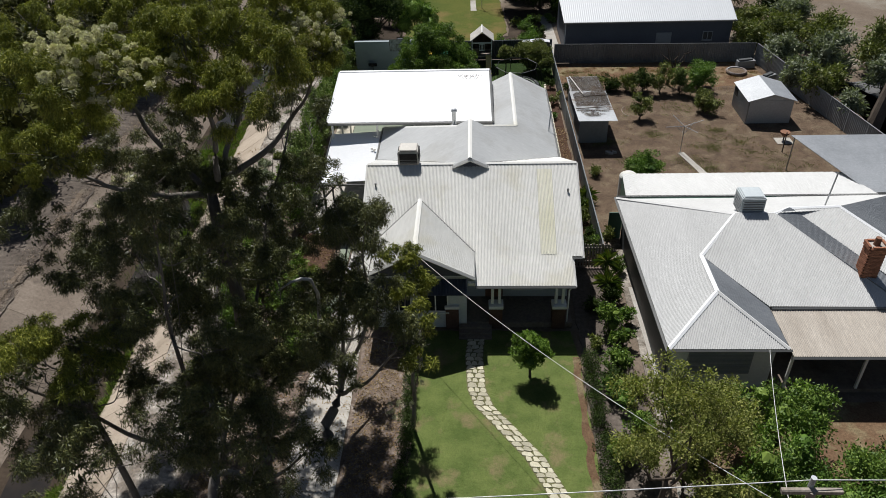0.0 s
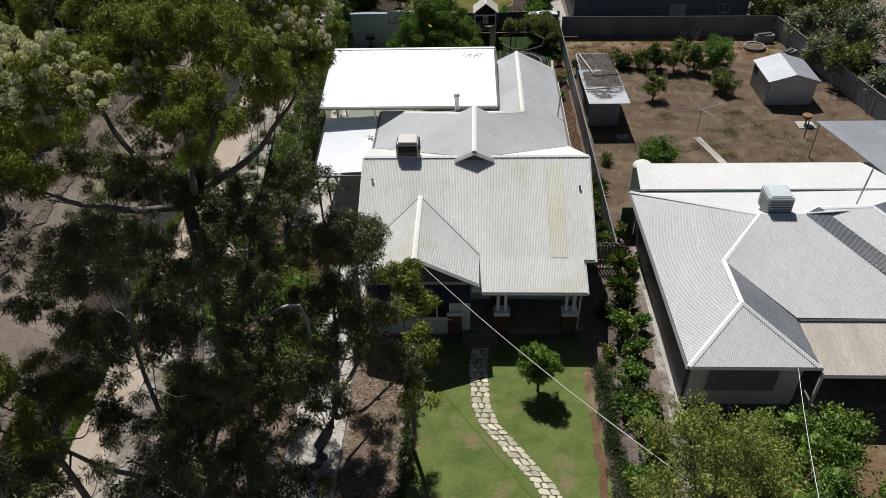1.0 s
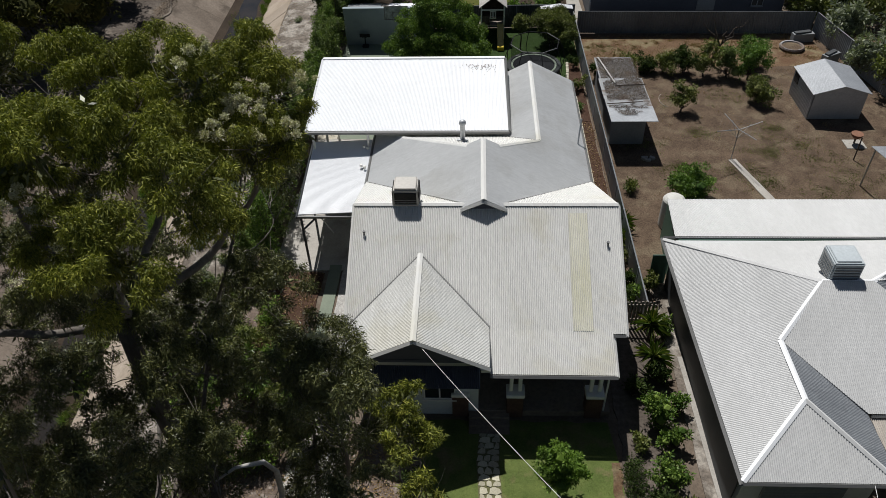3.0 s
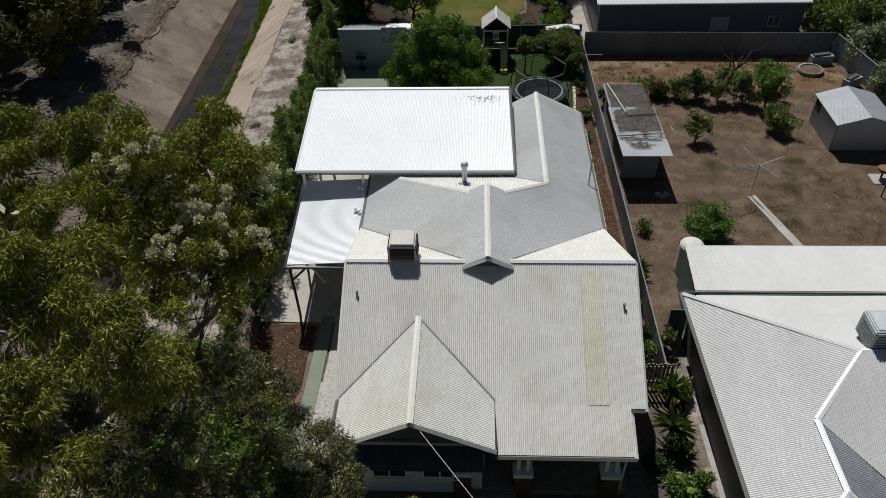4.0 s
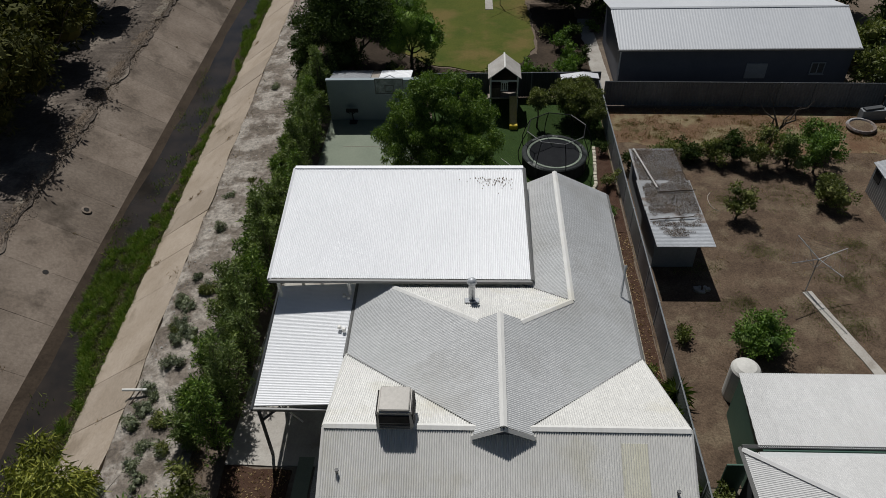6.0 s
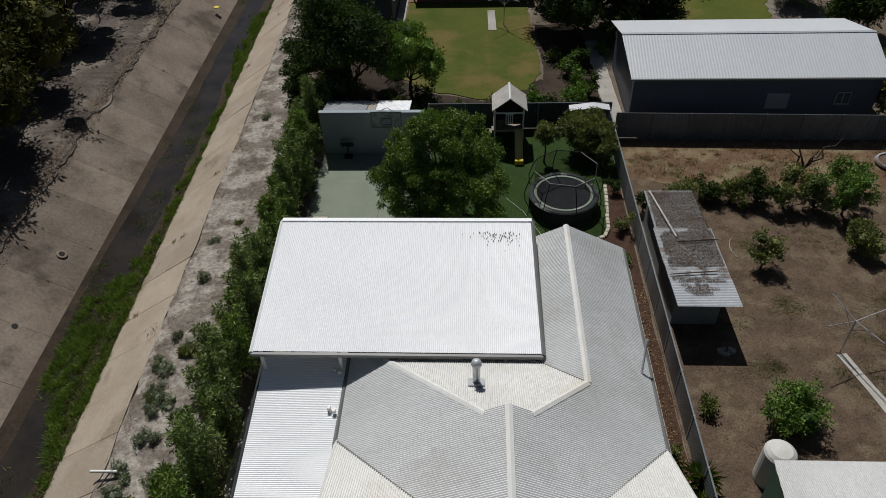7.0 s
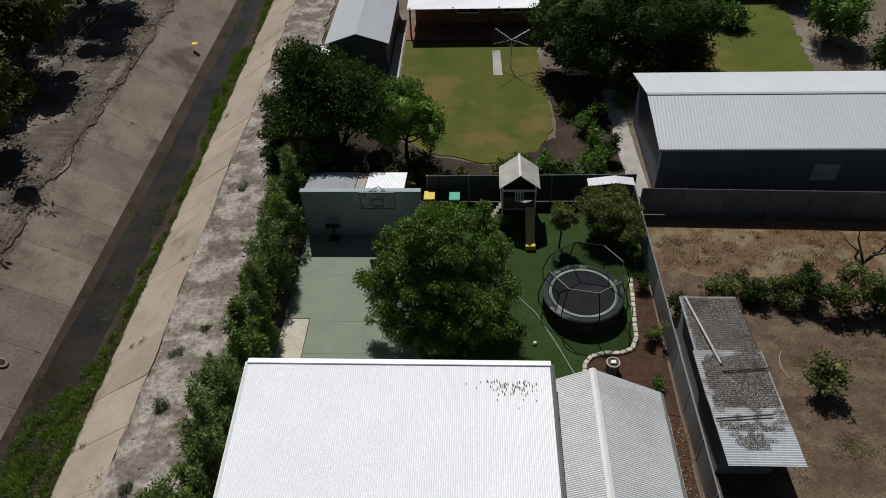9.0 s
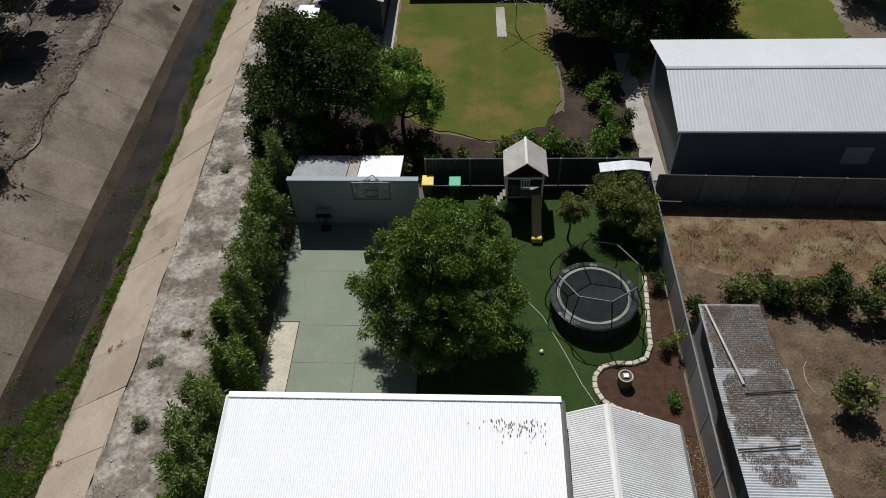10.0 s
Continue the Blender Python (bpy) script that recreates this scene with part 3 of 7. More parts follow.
PROFILE = [(-400, 0.6), (-70, 0.6), (-45, 0.5), (-30, 0.45), (-27.4, 0.30), (-23.2, -2.30), (-20.0, -2.40), (-16.4, -0.02), (-16.1, 0.06), (-15.2, 0.2), (-13.4, 0.15), (-12.2, 0.0), (-11, -0.02), (0, -0.02), (60, -0.02), (400, -0.02)]
bm = bmesh.new()
rows_y = [-300, -60] + [4 * i for i in range(-6, 32)] + [160, 240, 500]
rng = random.Random(3)
grid = []
for y in rows_y:
    row = []
    for x, z in PROFILE:
        near = -60 < x < -11.5
        row.append(bm.verts.new((x + (drain_shift(y) if near else 0) + (rng.uniform(-0.12, 0.12) if -31 < x < -27 or -16.5 < x < -12 else 0), y, z + (rng.uniform(-0.03, 0.03) if near and (x < -28 or x > -16.5) else 0))))
    grid.append(row)
for a, c in zip(grid, grid[1:]):
    for k in range(len(a) - 1):
        bm.faces.new((a[k], a[k + 1], c[k + 1], c[k]))
tagged(part("ground", bm, M["soil"], smooth=False), "dry pale brown soil round the houses and drain", "ground", kind="structure")


def bank_z(x):
    for (ax, az), (bx, bz) in zip(PROFILE, PROFILE[1:]):
        if ax <= x <= bx:
            return az + (bz - az) * (x - ax) / (bx - ax)
    return 0.0


# chalky strip along the top of the drain
bm = bmesh.new()
last = None
rng = random.Random(5)
for i in range(330):
    y = -10 + i * 0.4
    xs = [-16.42 + 0.22 * noise.noise((y * 0.5, 3.1, 0)) + 0.14 * noise.noise((y * 1.7, 5.1, 0)), -15.95, -15.4, -14.7, -14.0, -13.4, -12.9 + 0.4 * noise.noise((y * 0.5, 8.1, 0))]
    row = [bm.verts.new((x + drain_shift(y), y, bank_z(min(x, -11.01)) + (0.09 if x > -16.2 else 0.13) + rng.uniform(-0.02, 0.05))) for x in xs]
    if last:
        for k in range(6):
            bm.faces.new((last[k], last[k + 1], row[k + 1], row[k]))
    last = row
tagged(part("bank_verge", bm, M["chalk"]), "pale chalky verge beside the drain", "verge", kind="structure")

bm = bmesh.new()
last = None
rng = random.Random(15)
for i in range(420):
    y = -20 + i * 0.33
    xs = [-80, -45, -36, -31, -28.6, -26.95 + 0.5 * noise.noise((y * 0.35, 7.1, 0)) + 0.25 * noise.noise((y * 1.3, 2.1, 0))]
    row = [bm.verts.new((x + drain_shift(y), y, bank_z(x) + (0.2 if x > -28 else 0.1) + rng.uniform(-0.025, 0.025))) for x in xs]
    if last:
        for k in range(5):
            bm.faces.new((last[k], last[k + 1], row[k + 1], row[k]))
    last = row
tagged(part("far_bank", bm, M["bankdirt"]), "litter strewn soil on the far bank, darkened partly for tree shade", "bank", kind="structure")

# drain lining, slab by slab
lining = thing("drain_lining", (-21.5, 50, -2.3), "weathered concrete drain lining with open joints", "drain", kind="structure")


def slab(y0, y1, xa, za, xb, zb, material, seed, thick=0.10, ragged=False):
    rng = random.Random(seed)
    bm = bmesh.new()
    ys = [y0 + (y1 - y0) * i / 4 for i in range(5)]
    rows = []
    for y in ys:
        s = drain_shift(y)
        j = (noise.noise((y * 0.5, xa, 0)) * 0.3 - 0.05) if ragged else 0
        f = (xb - xa)
        a = Vector((xa + s - (j if xa < xb else -j), y, za))
        c = Vector((xb + s, y, zb))
        a.z = za + (zb - za) * (-j / abs(f)) if ragged else za
        rows.append((a, c))
    top, low = [], []
    for a, c in rows:
        top.append((bm.verts.new(a + Vector((0, 0, thick))), bm.verts.new(c + Vector((0, 0, thick)))))
        low.append((bm.verts.new(a - Vector((0, 0, 0.1))), bm.verts.new(c - Vector((0, 0, 0.1)))))
    for i in range(4):
        bm.faces.new((top[i][0], top[i][1], top[i + 1][1], top[i + 1][0]))
        bm.faces.new((top[i][0], top[i + 1][0], low[i + 1][0], low[i][0]))
        bm.faces.new((top[i][1], low[i][1], low[i + 1][1], top[i + 1][1]))
    bm.faces.new((top[0][0], low[0][0], low[0][1], top[0][1]))
    bm.faces.new((top[4][0], top[4][1], low[4][1], low[4][0]))
    bmesh.ops.recalc_face_normals(bm, faces=bm.faces[:])
    part("slab", bm, material, lining)


rng = random.Random(11)
for i in range(40):
    y = -6 + i * 3.3
    tilt = rng.uniform(-0.02, 0.02)
    slab(y + 0.008, y + 3.292, -27.25, 0.22 + tilt, -23.15, -2.26, M["oldcrete"], i, ragged=True)
for i in range(48):
    y = -6 + i * 2.72
    slab(y + 0.01, y + 2.71, -16.36, 0.06 + rng.uniform(-0.03, 0.02), -19.9, -2.30, M["sandcrete"], 200 + i, ragged=True)
# water and mud between
bm = bmesh.new()
last = None
for i in range(80):
    y = -10 + i * 1.7
    row = [bm.verts.new((x + drain_shift(y), y, -2.19)) for x in (-23.4, -19.6)]
    if last:
        bm.faces.new((last[0], last[1], row[1], row[0]))
    last = row
tagged(part("water", bm, M["water"]), "thin dark still water in the drain", "water", kind="structure")
bm = bmesh.new()
rng = random.Random(21)
last = None
for i in range(200):
    y = -8 + i * 0.66
    w = 1.05 + 0.55 * noise.noise((y * 0.16, 1.7, 0)) + 0.3 * noise.noise((y * 0.6, 4.7, 0))
    row = [bm.verts.new((x + drain_shift(y), y, z)) for x, z in ((-19.75, -2.10), (-19.75 - w * 0.5, -2.14), (-19.8 - w, -2.215))]
    if last:
        for k in range(2):
            bm.faces.new((last[k], row[k], row[k + 1], last[k + 1]))
    last = row
tagged(part("mud_bank", bm, M["mud"]), "wet dark silt along the drain's edge", "mud", kind="structure")
bm = bmesh.new()
last = None
for i in range(200):
    y = -8 + i * 0.66
    w = 0.9 + 0.8 * noise.noise((y * 0.07, 9.7, 0)) + 0.2 * noise.noise((y * 0.4, 2.7, 3))
    row = [bm.verts.new((x + drain_shift(y), y, z)) for x, z in ((-23.3, -2.09), (-23.2 + max(w, 0.06), -2.215))]
    if last:
        bm.faces.new((last[0], last[1], row[1], row[0]))
    last = row
tagged(part("mud_bank", bm, M["mud"]), "thin brown silt at the foot of the slabs", "mud", kind="structure")

rng = np.random.RandomState(4)


def weed_reach(y):
    """How far the weeds stand out from the foot of the slabs."""
    lush = 2.3 * math.exp(-((y - 50.5) / 4.5) ** 2) + 0.5 * math.exp(-((y - 44) / 8.0) ** 2) + 0.7 * math.exp(-((y - 84) / 7.0) ** 2)
    return max(0.22, 0.42 + lush + 0.55 * noise.noise((y * 0.21, 0.3, 5)) + 0.35 * noise.noise((y * 0.8, 3.3, 5)))


spots, low = [], []
for i in range(230000):
    y = rng.uniform(0, 104)
    reach = weed_reach(y)
    q = rng.rand() * 2.9
    lump = noise.noise((q * 1.7, y * 1.1, 1)) + 0.6 * noise.noise((q * 4.0, y * 3.3, 7))
    if q > reach * (1.1 + 0.35 * lump) or rng.rand() < 0.1 - 0.8 * lump:
        continue
    (spots if lump > 0.05 else low).append((-19.62 - q + drain_shift(y), y, -2.12 - 0.04 * q))
tagged(blades("low_weeds", 14, low, 0.15, 0.02, M["olive"], lean=1.0), "low olive growth between the drain weeds", "weeds", kind="stuff")
tagged(blades("drain_weeds", 4, spots, 0.36, 0.022, M["weed"], lean=0.8), "bright green weeds growing along the drain", "weeds", kind="stuff")
spots = []
for i in range(70):
    cx, cy = -23.0 + rng.uniform(0, 2.6), rng.uniform(0, 100)
    for k in range(rng.randint(15, 70)):
        spots.append((cx + rng.normal(0, 0.25) + drain_shift(cy), cy + rng.normal(0, 0.4), -2.19))
joint_spots = []
for i in range(14):
    f, cy = rng.rand(), -6 + 2.72 * rng.randint(10, 36)
    for k in range(rng.randint(6, 40)):
        q = min(max(f + rng.normal(0, 0.03), 0.0), 1.0)
        joint_spots.append((-16.45 - 3.3 * q + drain_shift(cy), cy + rng.normal(0, 0.07), 0.06 - 2.2 * q + 0.08))
for i in range(16):
    f, cy = rng.rand(), -6 + 3.3 * rng.randint(8, 30)
    for k in range(rng.randint(4, 22)):
        q = min(max(f + rng.normal(0, 0.03), 0.0), 1.0)
        joint_spots.append((-25.2 + 2.0 * q + drain_shift(cy), cy + rng.normal(0, 0.07), -1.0 - 1.26 * q + 0.08))
tagged(blades("joint_weeds", 7, joint_spots, 0.16, 0.016, M["strawblade"]), "small dry brown tufts rooted in the slab joints", "weeds", kind="stuff")
tagged(blades("reed_tufts", 5, spots, 0.22, 0.02, M["weed"]), "small green tufts standing in the water", "weeds", kind="stuff")
spots = []
for i in range(900):
    cx, cy = (-16.1 + abs(rng.normal(0, 0.5)) if i % 4 == 0 else -12.3 - abs(rng.normal(0, 1.3))), rng.uniform(5, 90)
    for k in range(rng.randint(6, 26)):
        spots.append((cx + rng.normal(0, 0.22) + drain_shift(cy), cy + rng.normal(0, 0.3), 0.08))
tagged(blades("dry_tufts", 6, spots, 0.22, 0.018, M["strawblade"]), "straw coloured dry tufts on the verge", "grass", kind="stuff")

ps = []
for i in range(16000):
    y, q = rng.uniform(28, 98), abs(rng.normal(0, 0.55)) - 0.18
    reach = 0.25 + 0.9 * max(0.0, noise.noise((y * 0.4, 2.2, 9)))
    x = -27.0 - q if q > 0 else -27.0 - q * reach * 4
    ps.append((x + drain_shift(y), y, max(bank_z(x), 0.0) + 0.22 if x < -26.9 else 0.22 - (x + 27.25) * 0.615 + 0.12))
ps = np.array(ps)
ang = rng.uniform(0, 2 * np.pi, len(ps))
way = np.stack([np.cos(ang), np.sin(ang), rng.normal(0, 0.2, len(ps))], 1)
tagged(link("bank_litter", diamonds("bank_litter", rng, ps, way / np.linalg.norm(way, axis=1)[:, None], 0.075, 0.045), M["deadleaf"]), "brown litter and dry crumbs along the slab edge", "leaf litter", kind="stuff")

bm = bmesh.new()
for i in range(420):
    y, x = rng.uniform(20, 85), rng.uniform(-16.4, -12.9)
    q = rng.uniform(0.02, 0.065)
    own = bmesh.new()
    bmesh.ops.create_icosphere(own, subdivisions=1, radius=q)
    for v in own.verts:
        v.co *= rng.uniform(0.7, 1.3)
    bmesh.ops.translate(own, vec=(x + drain_shift(y), y, bank_z(x) + 0.1), verts=own.verts)
    merge(bm, own)
tagged(part("verge_stones", bm, M["gravel"]), "loose pale stones scattered on the verge", "stones", kind="stuff")

# ---- laid surfaces ----
sheet_of("lawn", [(-2.95, 14), (5.15, 14), (5.1, 26.5), (4.9, 28.4), (-2.6, 28.4), (-2.85, 26)], 0.03, M["lawn"], "mown green front lawn with worn edges", "lawn", 0.08, 1)
sheet_of("lawn_edge", [(4.75, 14), (5.16, 14), (5.12, 26.5), (4.8, 26.5)], 0.036, M["straw"], "dry worn strip at the lawn edge", "lawn", 0.1, 41)
sheet_of("driveway", [(-8.3, 5), (-5.9, 5), (-6.0, 34), (-8.2, 34)], 0.025, M["concrete"], "pale concrete driveway strewn with leaves", "driveway", 0.03, 2)
sheet_of("garden_bed", [(-5.8, 10), (-3.4, 10), (-3.3, 26), (-3.6, 28.3), (-5.9, 28.3)], 0.035, M["litter"], "garden bed under dry leaf litter", "garden bed", 0.12, 3)
sheet_of("gum_floor", [(-15.6, 6), (-8.4, 6), (-8.3, 33), (-11.5, 36), (-14.2, 34)], 0.03, M["litter"], "bare ground strewn with gum leaves", "ground", 0.3, 31)
sheet_of("side_bed", [(5.2, 14), (7.6, 14), (7.75, 34), (5.35, 34)], 0.03, M["bankdirt"], "brown mulched bed along the boundary", "garden bed", 0.08, 4)
sheet_of("side_path", [(8.25, 10), (9.05, 10), (8.9, 37), (8.15, 37)], 0.03, M["chalk"], "bare earth strip beside the neighbouring house", "path", 0.05, 5)
sheet_of("concrete_strip", [(8.72, 20), (8.98, 20), (8.72, 32), (8.5, 32)], 0.06, M["concrete"], "narrow pale concrete footing strip", "path", 0.0, 6)
sheet_of("side_yard", [(5.2, 34.2), (7.1, 34.2), (6.95, 52.6), (5.3, 52.6)], 0.048, M["mulch"], "red brown mulch beside the house", "garden bed", 0.05, 7)
sheet_of("mulch_patch", [(-11.2, 30.5), (-8.55, 30.5), (-8.45, 37.4), (-11.2, 37.6)], 0.04, M["mulch"], "red brown bark beside the carport", "garden bed", 0.1, 8)
sheet_of("carport_floor", [(-11.2, 37.6), (-6.0, 37.6), (-6.0, 50), (-11.0, 50)], 0.04, M["concrete"], "white concrete floor under the carport", "floor", 0.03, 9)
sheet_of("green_path", [(-8.35, 30), (-7.72, 30), (-7.62, 38), (-8.25, 38)], 0.05, M["court"], "faded green concrete path", "path", 0.0, 10)
sheet_of("gravel_strip", [(-7.6, 29), (-6.3, 29), (-6.3, 38), (-7.52, 38)], 0.045, M["gravel"], "white gravel strip beside the house", "gravel", 0.02, 11)
court = sheet_of("court", [(-9.62, 50), (-4.2, 50), (-4.2, 63.9), (-10.9, 63.9), (-10.9, 57.4), (-9.66, 57.4)], 0.05, M["court"], "pale green concrete ball court with saw cuts", "court", 0.0, 12)
sheet_of("court_edge", [(-11.0, 50), (-9.66, 50), (-9.70, 57.36), (-10.9, 57.36)], 0.04, M["edging"], "white concrete edge of the court", "court", 0.0, 13)
for y in (55.2, 57.2, 60.4):
    part("saw_cut", box(-9.6, y, 0.045, -4.2, y + 0.025, 0.053), M["oldcrete"], court)
for x in (-6.9,):
    part("saw_cut", box(x, 50, 0.045, x + 0.025, 63.8, 0.054), M["oldcrete"], court)
sheet_of("back_lawn", [(-4.15, 50.2), (6.95, 50.2), (7.0, 66.3), (-4.15, 66.3)], 0.035, M["turf"], "dense green back lawn", "lawn", 0.0, 14)
sheet_of("neighbour_yard", [(7.1, 37), (40, 37), (30, 64.9), (7.05, 65.1)], 0.02, M["yard"], "bare brown back yard with green weed patches", "yard", 0.0, 15)
sheet_of("dry_strip", [(7.1, 60.9), (12, 60.4), (18, 59.6), (25.5, 59.6), (25.4, 64.9), (7.1, 65.0)], 0.026, M["straw"], "reddish soil under dry grass along the fence", "yard", 0.3, 16)
sheet_of("rear_lawn", [(-7.2, 73.5), (-4.5, 71.3), (-1, 70.2), (2.2, 71.5), (3.3, 74), (3.2, 79), (2.8, 86.6), (-7.2, 86.6)], 0.03, M["tired"], "sun faded rear lawn", "lawn", 0.12, 17)
# Rear beds use the dark mud tone to paint in the trees' shade
sheet_of("rear_bed", [(2.9, 67.0), (7.2, 67.0), (6.9, 82), (3.3, 82), (3.5, 74.5)], 0.045, M["mud"], "brown garden bed beside the rear lawn, darkened for shade", "garden bed", 0.12, 18)
sheet_of("rear_soil", [(-11, 66.8), (7.0, 66.8), (7.0, 70.5), (3.2, 73.0), (-1, 70.0), (-4.5, 71.1), (-7.4, 73.4), (-8.0, 79), (-11.5, 79)], 0.022, M["mud"], "soil behind the rear fence, shade put into its dark colour", "garden bed", 0.1, 33)
sheet_of("rear_drive", [(7.2, 66.9), (8.35, 66.9), (7.95, 79), (6.9, 79)], 0.04, M["concrete"], "pale cracked concrete path beside the long shed", "path", 0.03, 19)
sheet_of("far_lawn", [(14, 78), (22, 78), (24, 100), (13, 100)], 0.03, M["tired"], "patchy far lawn", "lawn", 0.3, 20)
sheet_of("street", [(29.5, 30), (60, 30), (60, 60), (30.5, 60)], 0.02, M["asphalt"], "grey sealed lane beyond the fence", "road", 0.1, 22)
sheet_of("front_yard", [(9.2, 10), (30, 10), (30, 23.6), (9.2, 23.6)], 0.02, M["straw"], "brown front yard of the neighbouring house", "yard", 0.1, 23)
path_slab = sheet_of("yard_path", [(14.75, 47.6), (15.2, 47.7), (17.0, 41.5), (16.5, 41.4)], 0.06, M["concrete"], "straight pale concrete garden path", "path", 0.02, 24)

# ---- house ----
house = thing("house", (0, 38, 0), "cream corrugated iron roofed weatherboard house", "house")
RZ, MZ = 6.22, 6.70
main = [
    [(-5.98, 35.3, RZ), (5.52, 35.3, RZ), (5.45, 30.15, 3.60), (-6.0, 30.15, 3.60)],
    [(-0.05, 30.3, 3.675), (4.93, 30.3, 3.675), (4.93, 28.55, 2.95), (-0.05, 28.55, 2.95)],
    [(-5.98, 35.3, RZ), (-1.1, 35.3, RZ), (-6.2, 40.25, 3.77)],
    [(5.52, 35.3, RZ), (5.12, 40.0, 3.98), (0.5, 35.3, RZ)],
]
for k, c in enumerate(main):
    corrugated("roof_sheet", c, (0, 1, 0), M["roof"], house)
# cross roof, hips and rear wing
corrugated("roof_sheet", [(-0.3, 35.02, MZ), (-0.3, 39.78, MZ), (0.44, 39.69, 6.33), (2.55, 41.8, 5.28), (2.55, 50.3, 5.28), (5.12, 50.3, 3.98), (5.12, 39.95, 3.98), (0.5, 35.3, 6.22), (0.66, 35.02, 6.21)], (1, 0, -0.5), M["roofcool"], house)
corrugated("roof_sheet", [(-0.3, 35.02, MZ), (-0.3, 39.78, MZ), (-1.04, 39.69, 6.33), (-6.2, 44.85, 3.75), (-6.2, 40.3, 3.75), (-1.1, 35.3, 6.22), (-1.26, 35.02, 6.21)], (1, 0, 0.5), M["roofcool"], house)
corrugated("roof_sheet", [(-1.04, 39.69, 6.33), (0.44, 39.69, 6.33), (2.55, 41.8, 5.275), (0.0, 44.35, 4.0), (-0.1, 44.85, 3.75), (-6.2, 44.85, 3.75)], (0, 1, -0.5), M["roof"], house)
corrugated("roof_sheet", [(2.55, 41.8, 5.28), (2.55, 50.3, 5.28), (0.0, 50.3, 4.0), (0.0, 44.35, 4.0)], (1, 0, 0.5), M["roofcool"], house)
# front gable
GX, GZ = -2.98, 5.28
corrugated("roof_sheet", [(GX, 33.05, GZ), (GX, 28.25, GZ), (-5.85, 28.25, 3.75), (-5.85, 30.35, 3.75)], (1, 0, 0.53), M["roof"], house)
corrugated("roof_sheet", [(GX, 33.05, GZ), (GX, 28.25, GZ), (-0.07, 28.25, 3.73), (-0.07, 30.35, 3.73)], (1, 0, -0.53), M["roof"], house)
corrugated("yellowed_sheet", [(3.35, 34.9, 6.035), (4.15, 34.9, 6.035), (4.15, 30.25, 3.67), (3.35, 30.25, 3.67)], (0, 1, 0), M["lichen"], house, label="roof sheet yellowed by lichen")
for pts in ([(-5.98, 35.3, RZ), (-1.1, 35.3, RZ)], [(0.5, 35.3, RZ), (5.52, 35.3, RZ)], [(-0.3, 35.0, MZ), (-0.3, 39.8, MZ)], [(0.44, 39.69, 6.33), (2.55, 41.8, 5.28), (2.55, 50.35, 5.28)], [(-1.04, 39.69, 6.33), (-6.2, 44.85, 3.75)], [(GX, 33.1, GZ), (GX, 28.2, GZ)]):
    capping(pts, house, M["roof"])
for pts in ([(-1.1, 35.3, RZ), (-6.2, 40.25, 3.78)], [(0.5, 35.3, RZ), (5.12, 39.98, 3.99)], [(GX, 33.05, GZ), (-5.85, 30.35, 3.76)], [(GX, 33.05, GZ), (-0.07, 30.35, 3.74)], [(2.55, 41.8, 5.28), (0.0, 44.35, 4.0)]):
    capping(pts, house, M["gutter"], 0.07, "valley_gutter", 0.0)
for a, c in (((-5.98, 35.35, RZ), (-6.02, 30.1, 3.58)), ((5.53, 35.35, RZ), (5.48, 30.1, 3.58)), ((-5.98, 35.3, RZ), (-6.22, 40.3, 3.76)), ((5.53, 35.3, RZ), (5.14, 40.0, 3.97)), ((2.55, 50.33, 5.27), (5.15, 50.33, 3.95)), ((2.55, 50.33, 5.27), (0.0, 50.33, 3.98)), ((GX, 28.22, GZ), (-5.88, 28.22, 3.73)), ((GX, 28.22, GZ), (-0.05, 28.22, 3.71)), ((-0.3, 34.99, MZ - 0.03), (-1.28, 34.99, 6.19)), ((-0.3, 34.99, MZ - 0.03), (0.68, 34.99, 6.19)), ((4.96, 30.15, 3.52), (4.96, 28.5, 2.96))):
    bar("barge_board", Vector(a) - Vector((0, 0, 0.09)), Vector(c) - Vector((0, 0, 0.09)), 0.13, M["trim"], house)
for a, c in (((-0.05, 28.45, 2.92), (4.98, 28.45, 2.92)), ((5.18, 39.9, 3.9), (5.18, 50.3, 3.9)), ((4.95, 30.12, 3.5), (5.5, 30.12, 3.5)), ((-6.28, 40.2, 3.68), (-6.28, 44.8, 3.68)), ((-5.92, 28.3, 3.66), (-5.92, 30.3, 3.66))):
    bar("gutter", a, c, 0.12, M["gutter"], house)
# cut stone coping along the side wall
for i in range(32):
    y = 36.4 + i * 0.42
    part("coping_block", box(5.28, y, 3.1, 5.5, y + 0.40, 3.22, 0.02), M["edging"], house)
part("wall", box(-5.55, 30.9, 0, 4.95, 34.9, 3.62), M["wall"], house)
part("wall", prism([(-5.6, 34.9), (4.95, 34.9), (4.95, 50.0), (-0.2, 50.0), (-0.2, 44.4), (-5.7, 44.4)], 0, 3.7), M["wall"], house)
part("wall", box(-5.45, 28.75, 0, -0.5, 30.9, 3.6), M["wall"], house)
bm = bmesh.new()
prism([(-5.45, 28.6), (-0.5, 28.6), (-0.5, 28.9), (-5.45, 28.9)], 3.55, [3.72, 3.72, 3.72, 3.72], bm)
v = [bm.verts.new(p) for p in ((-5.4, 28.62, 3.7), (-0.55, 28.62, 3.7), (GX, 28.62, 5.1), (-5.4, 28.85, 3.7), (-0.55, 28.85, 3.7), (GX, 28.85, 5.1))]
for f in ((0, 1, 2), (5, 4, 3), (0, 2, 5, 3), (1, 4, 5, 2), (0, 3, 4, 1)):
    bm.faces.new([v[i] for i in f])
part("gable_wall", bm, M["slate"], house, "slate grey gable wall")
bm = bmesh.new()
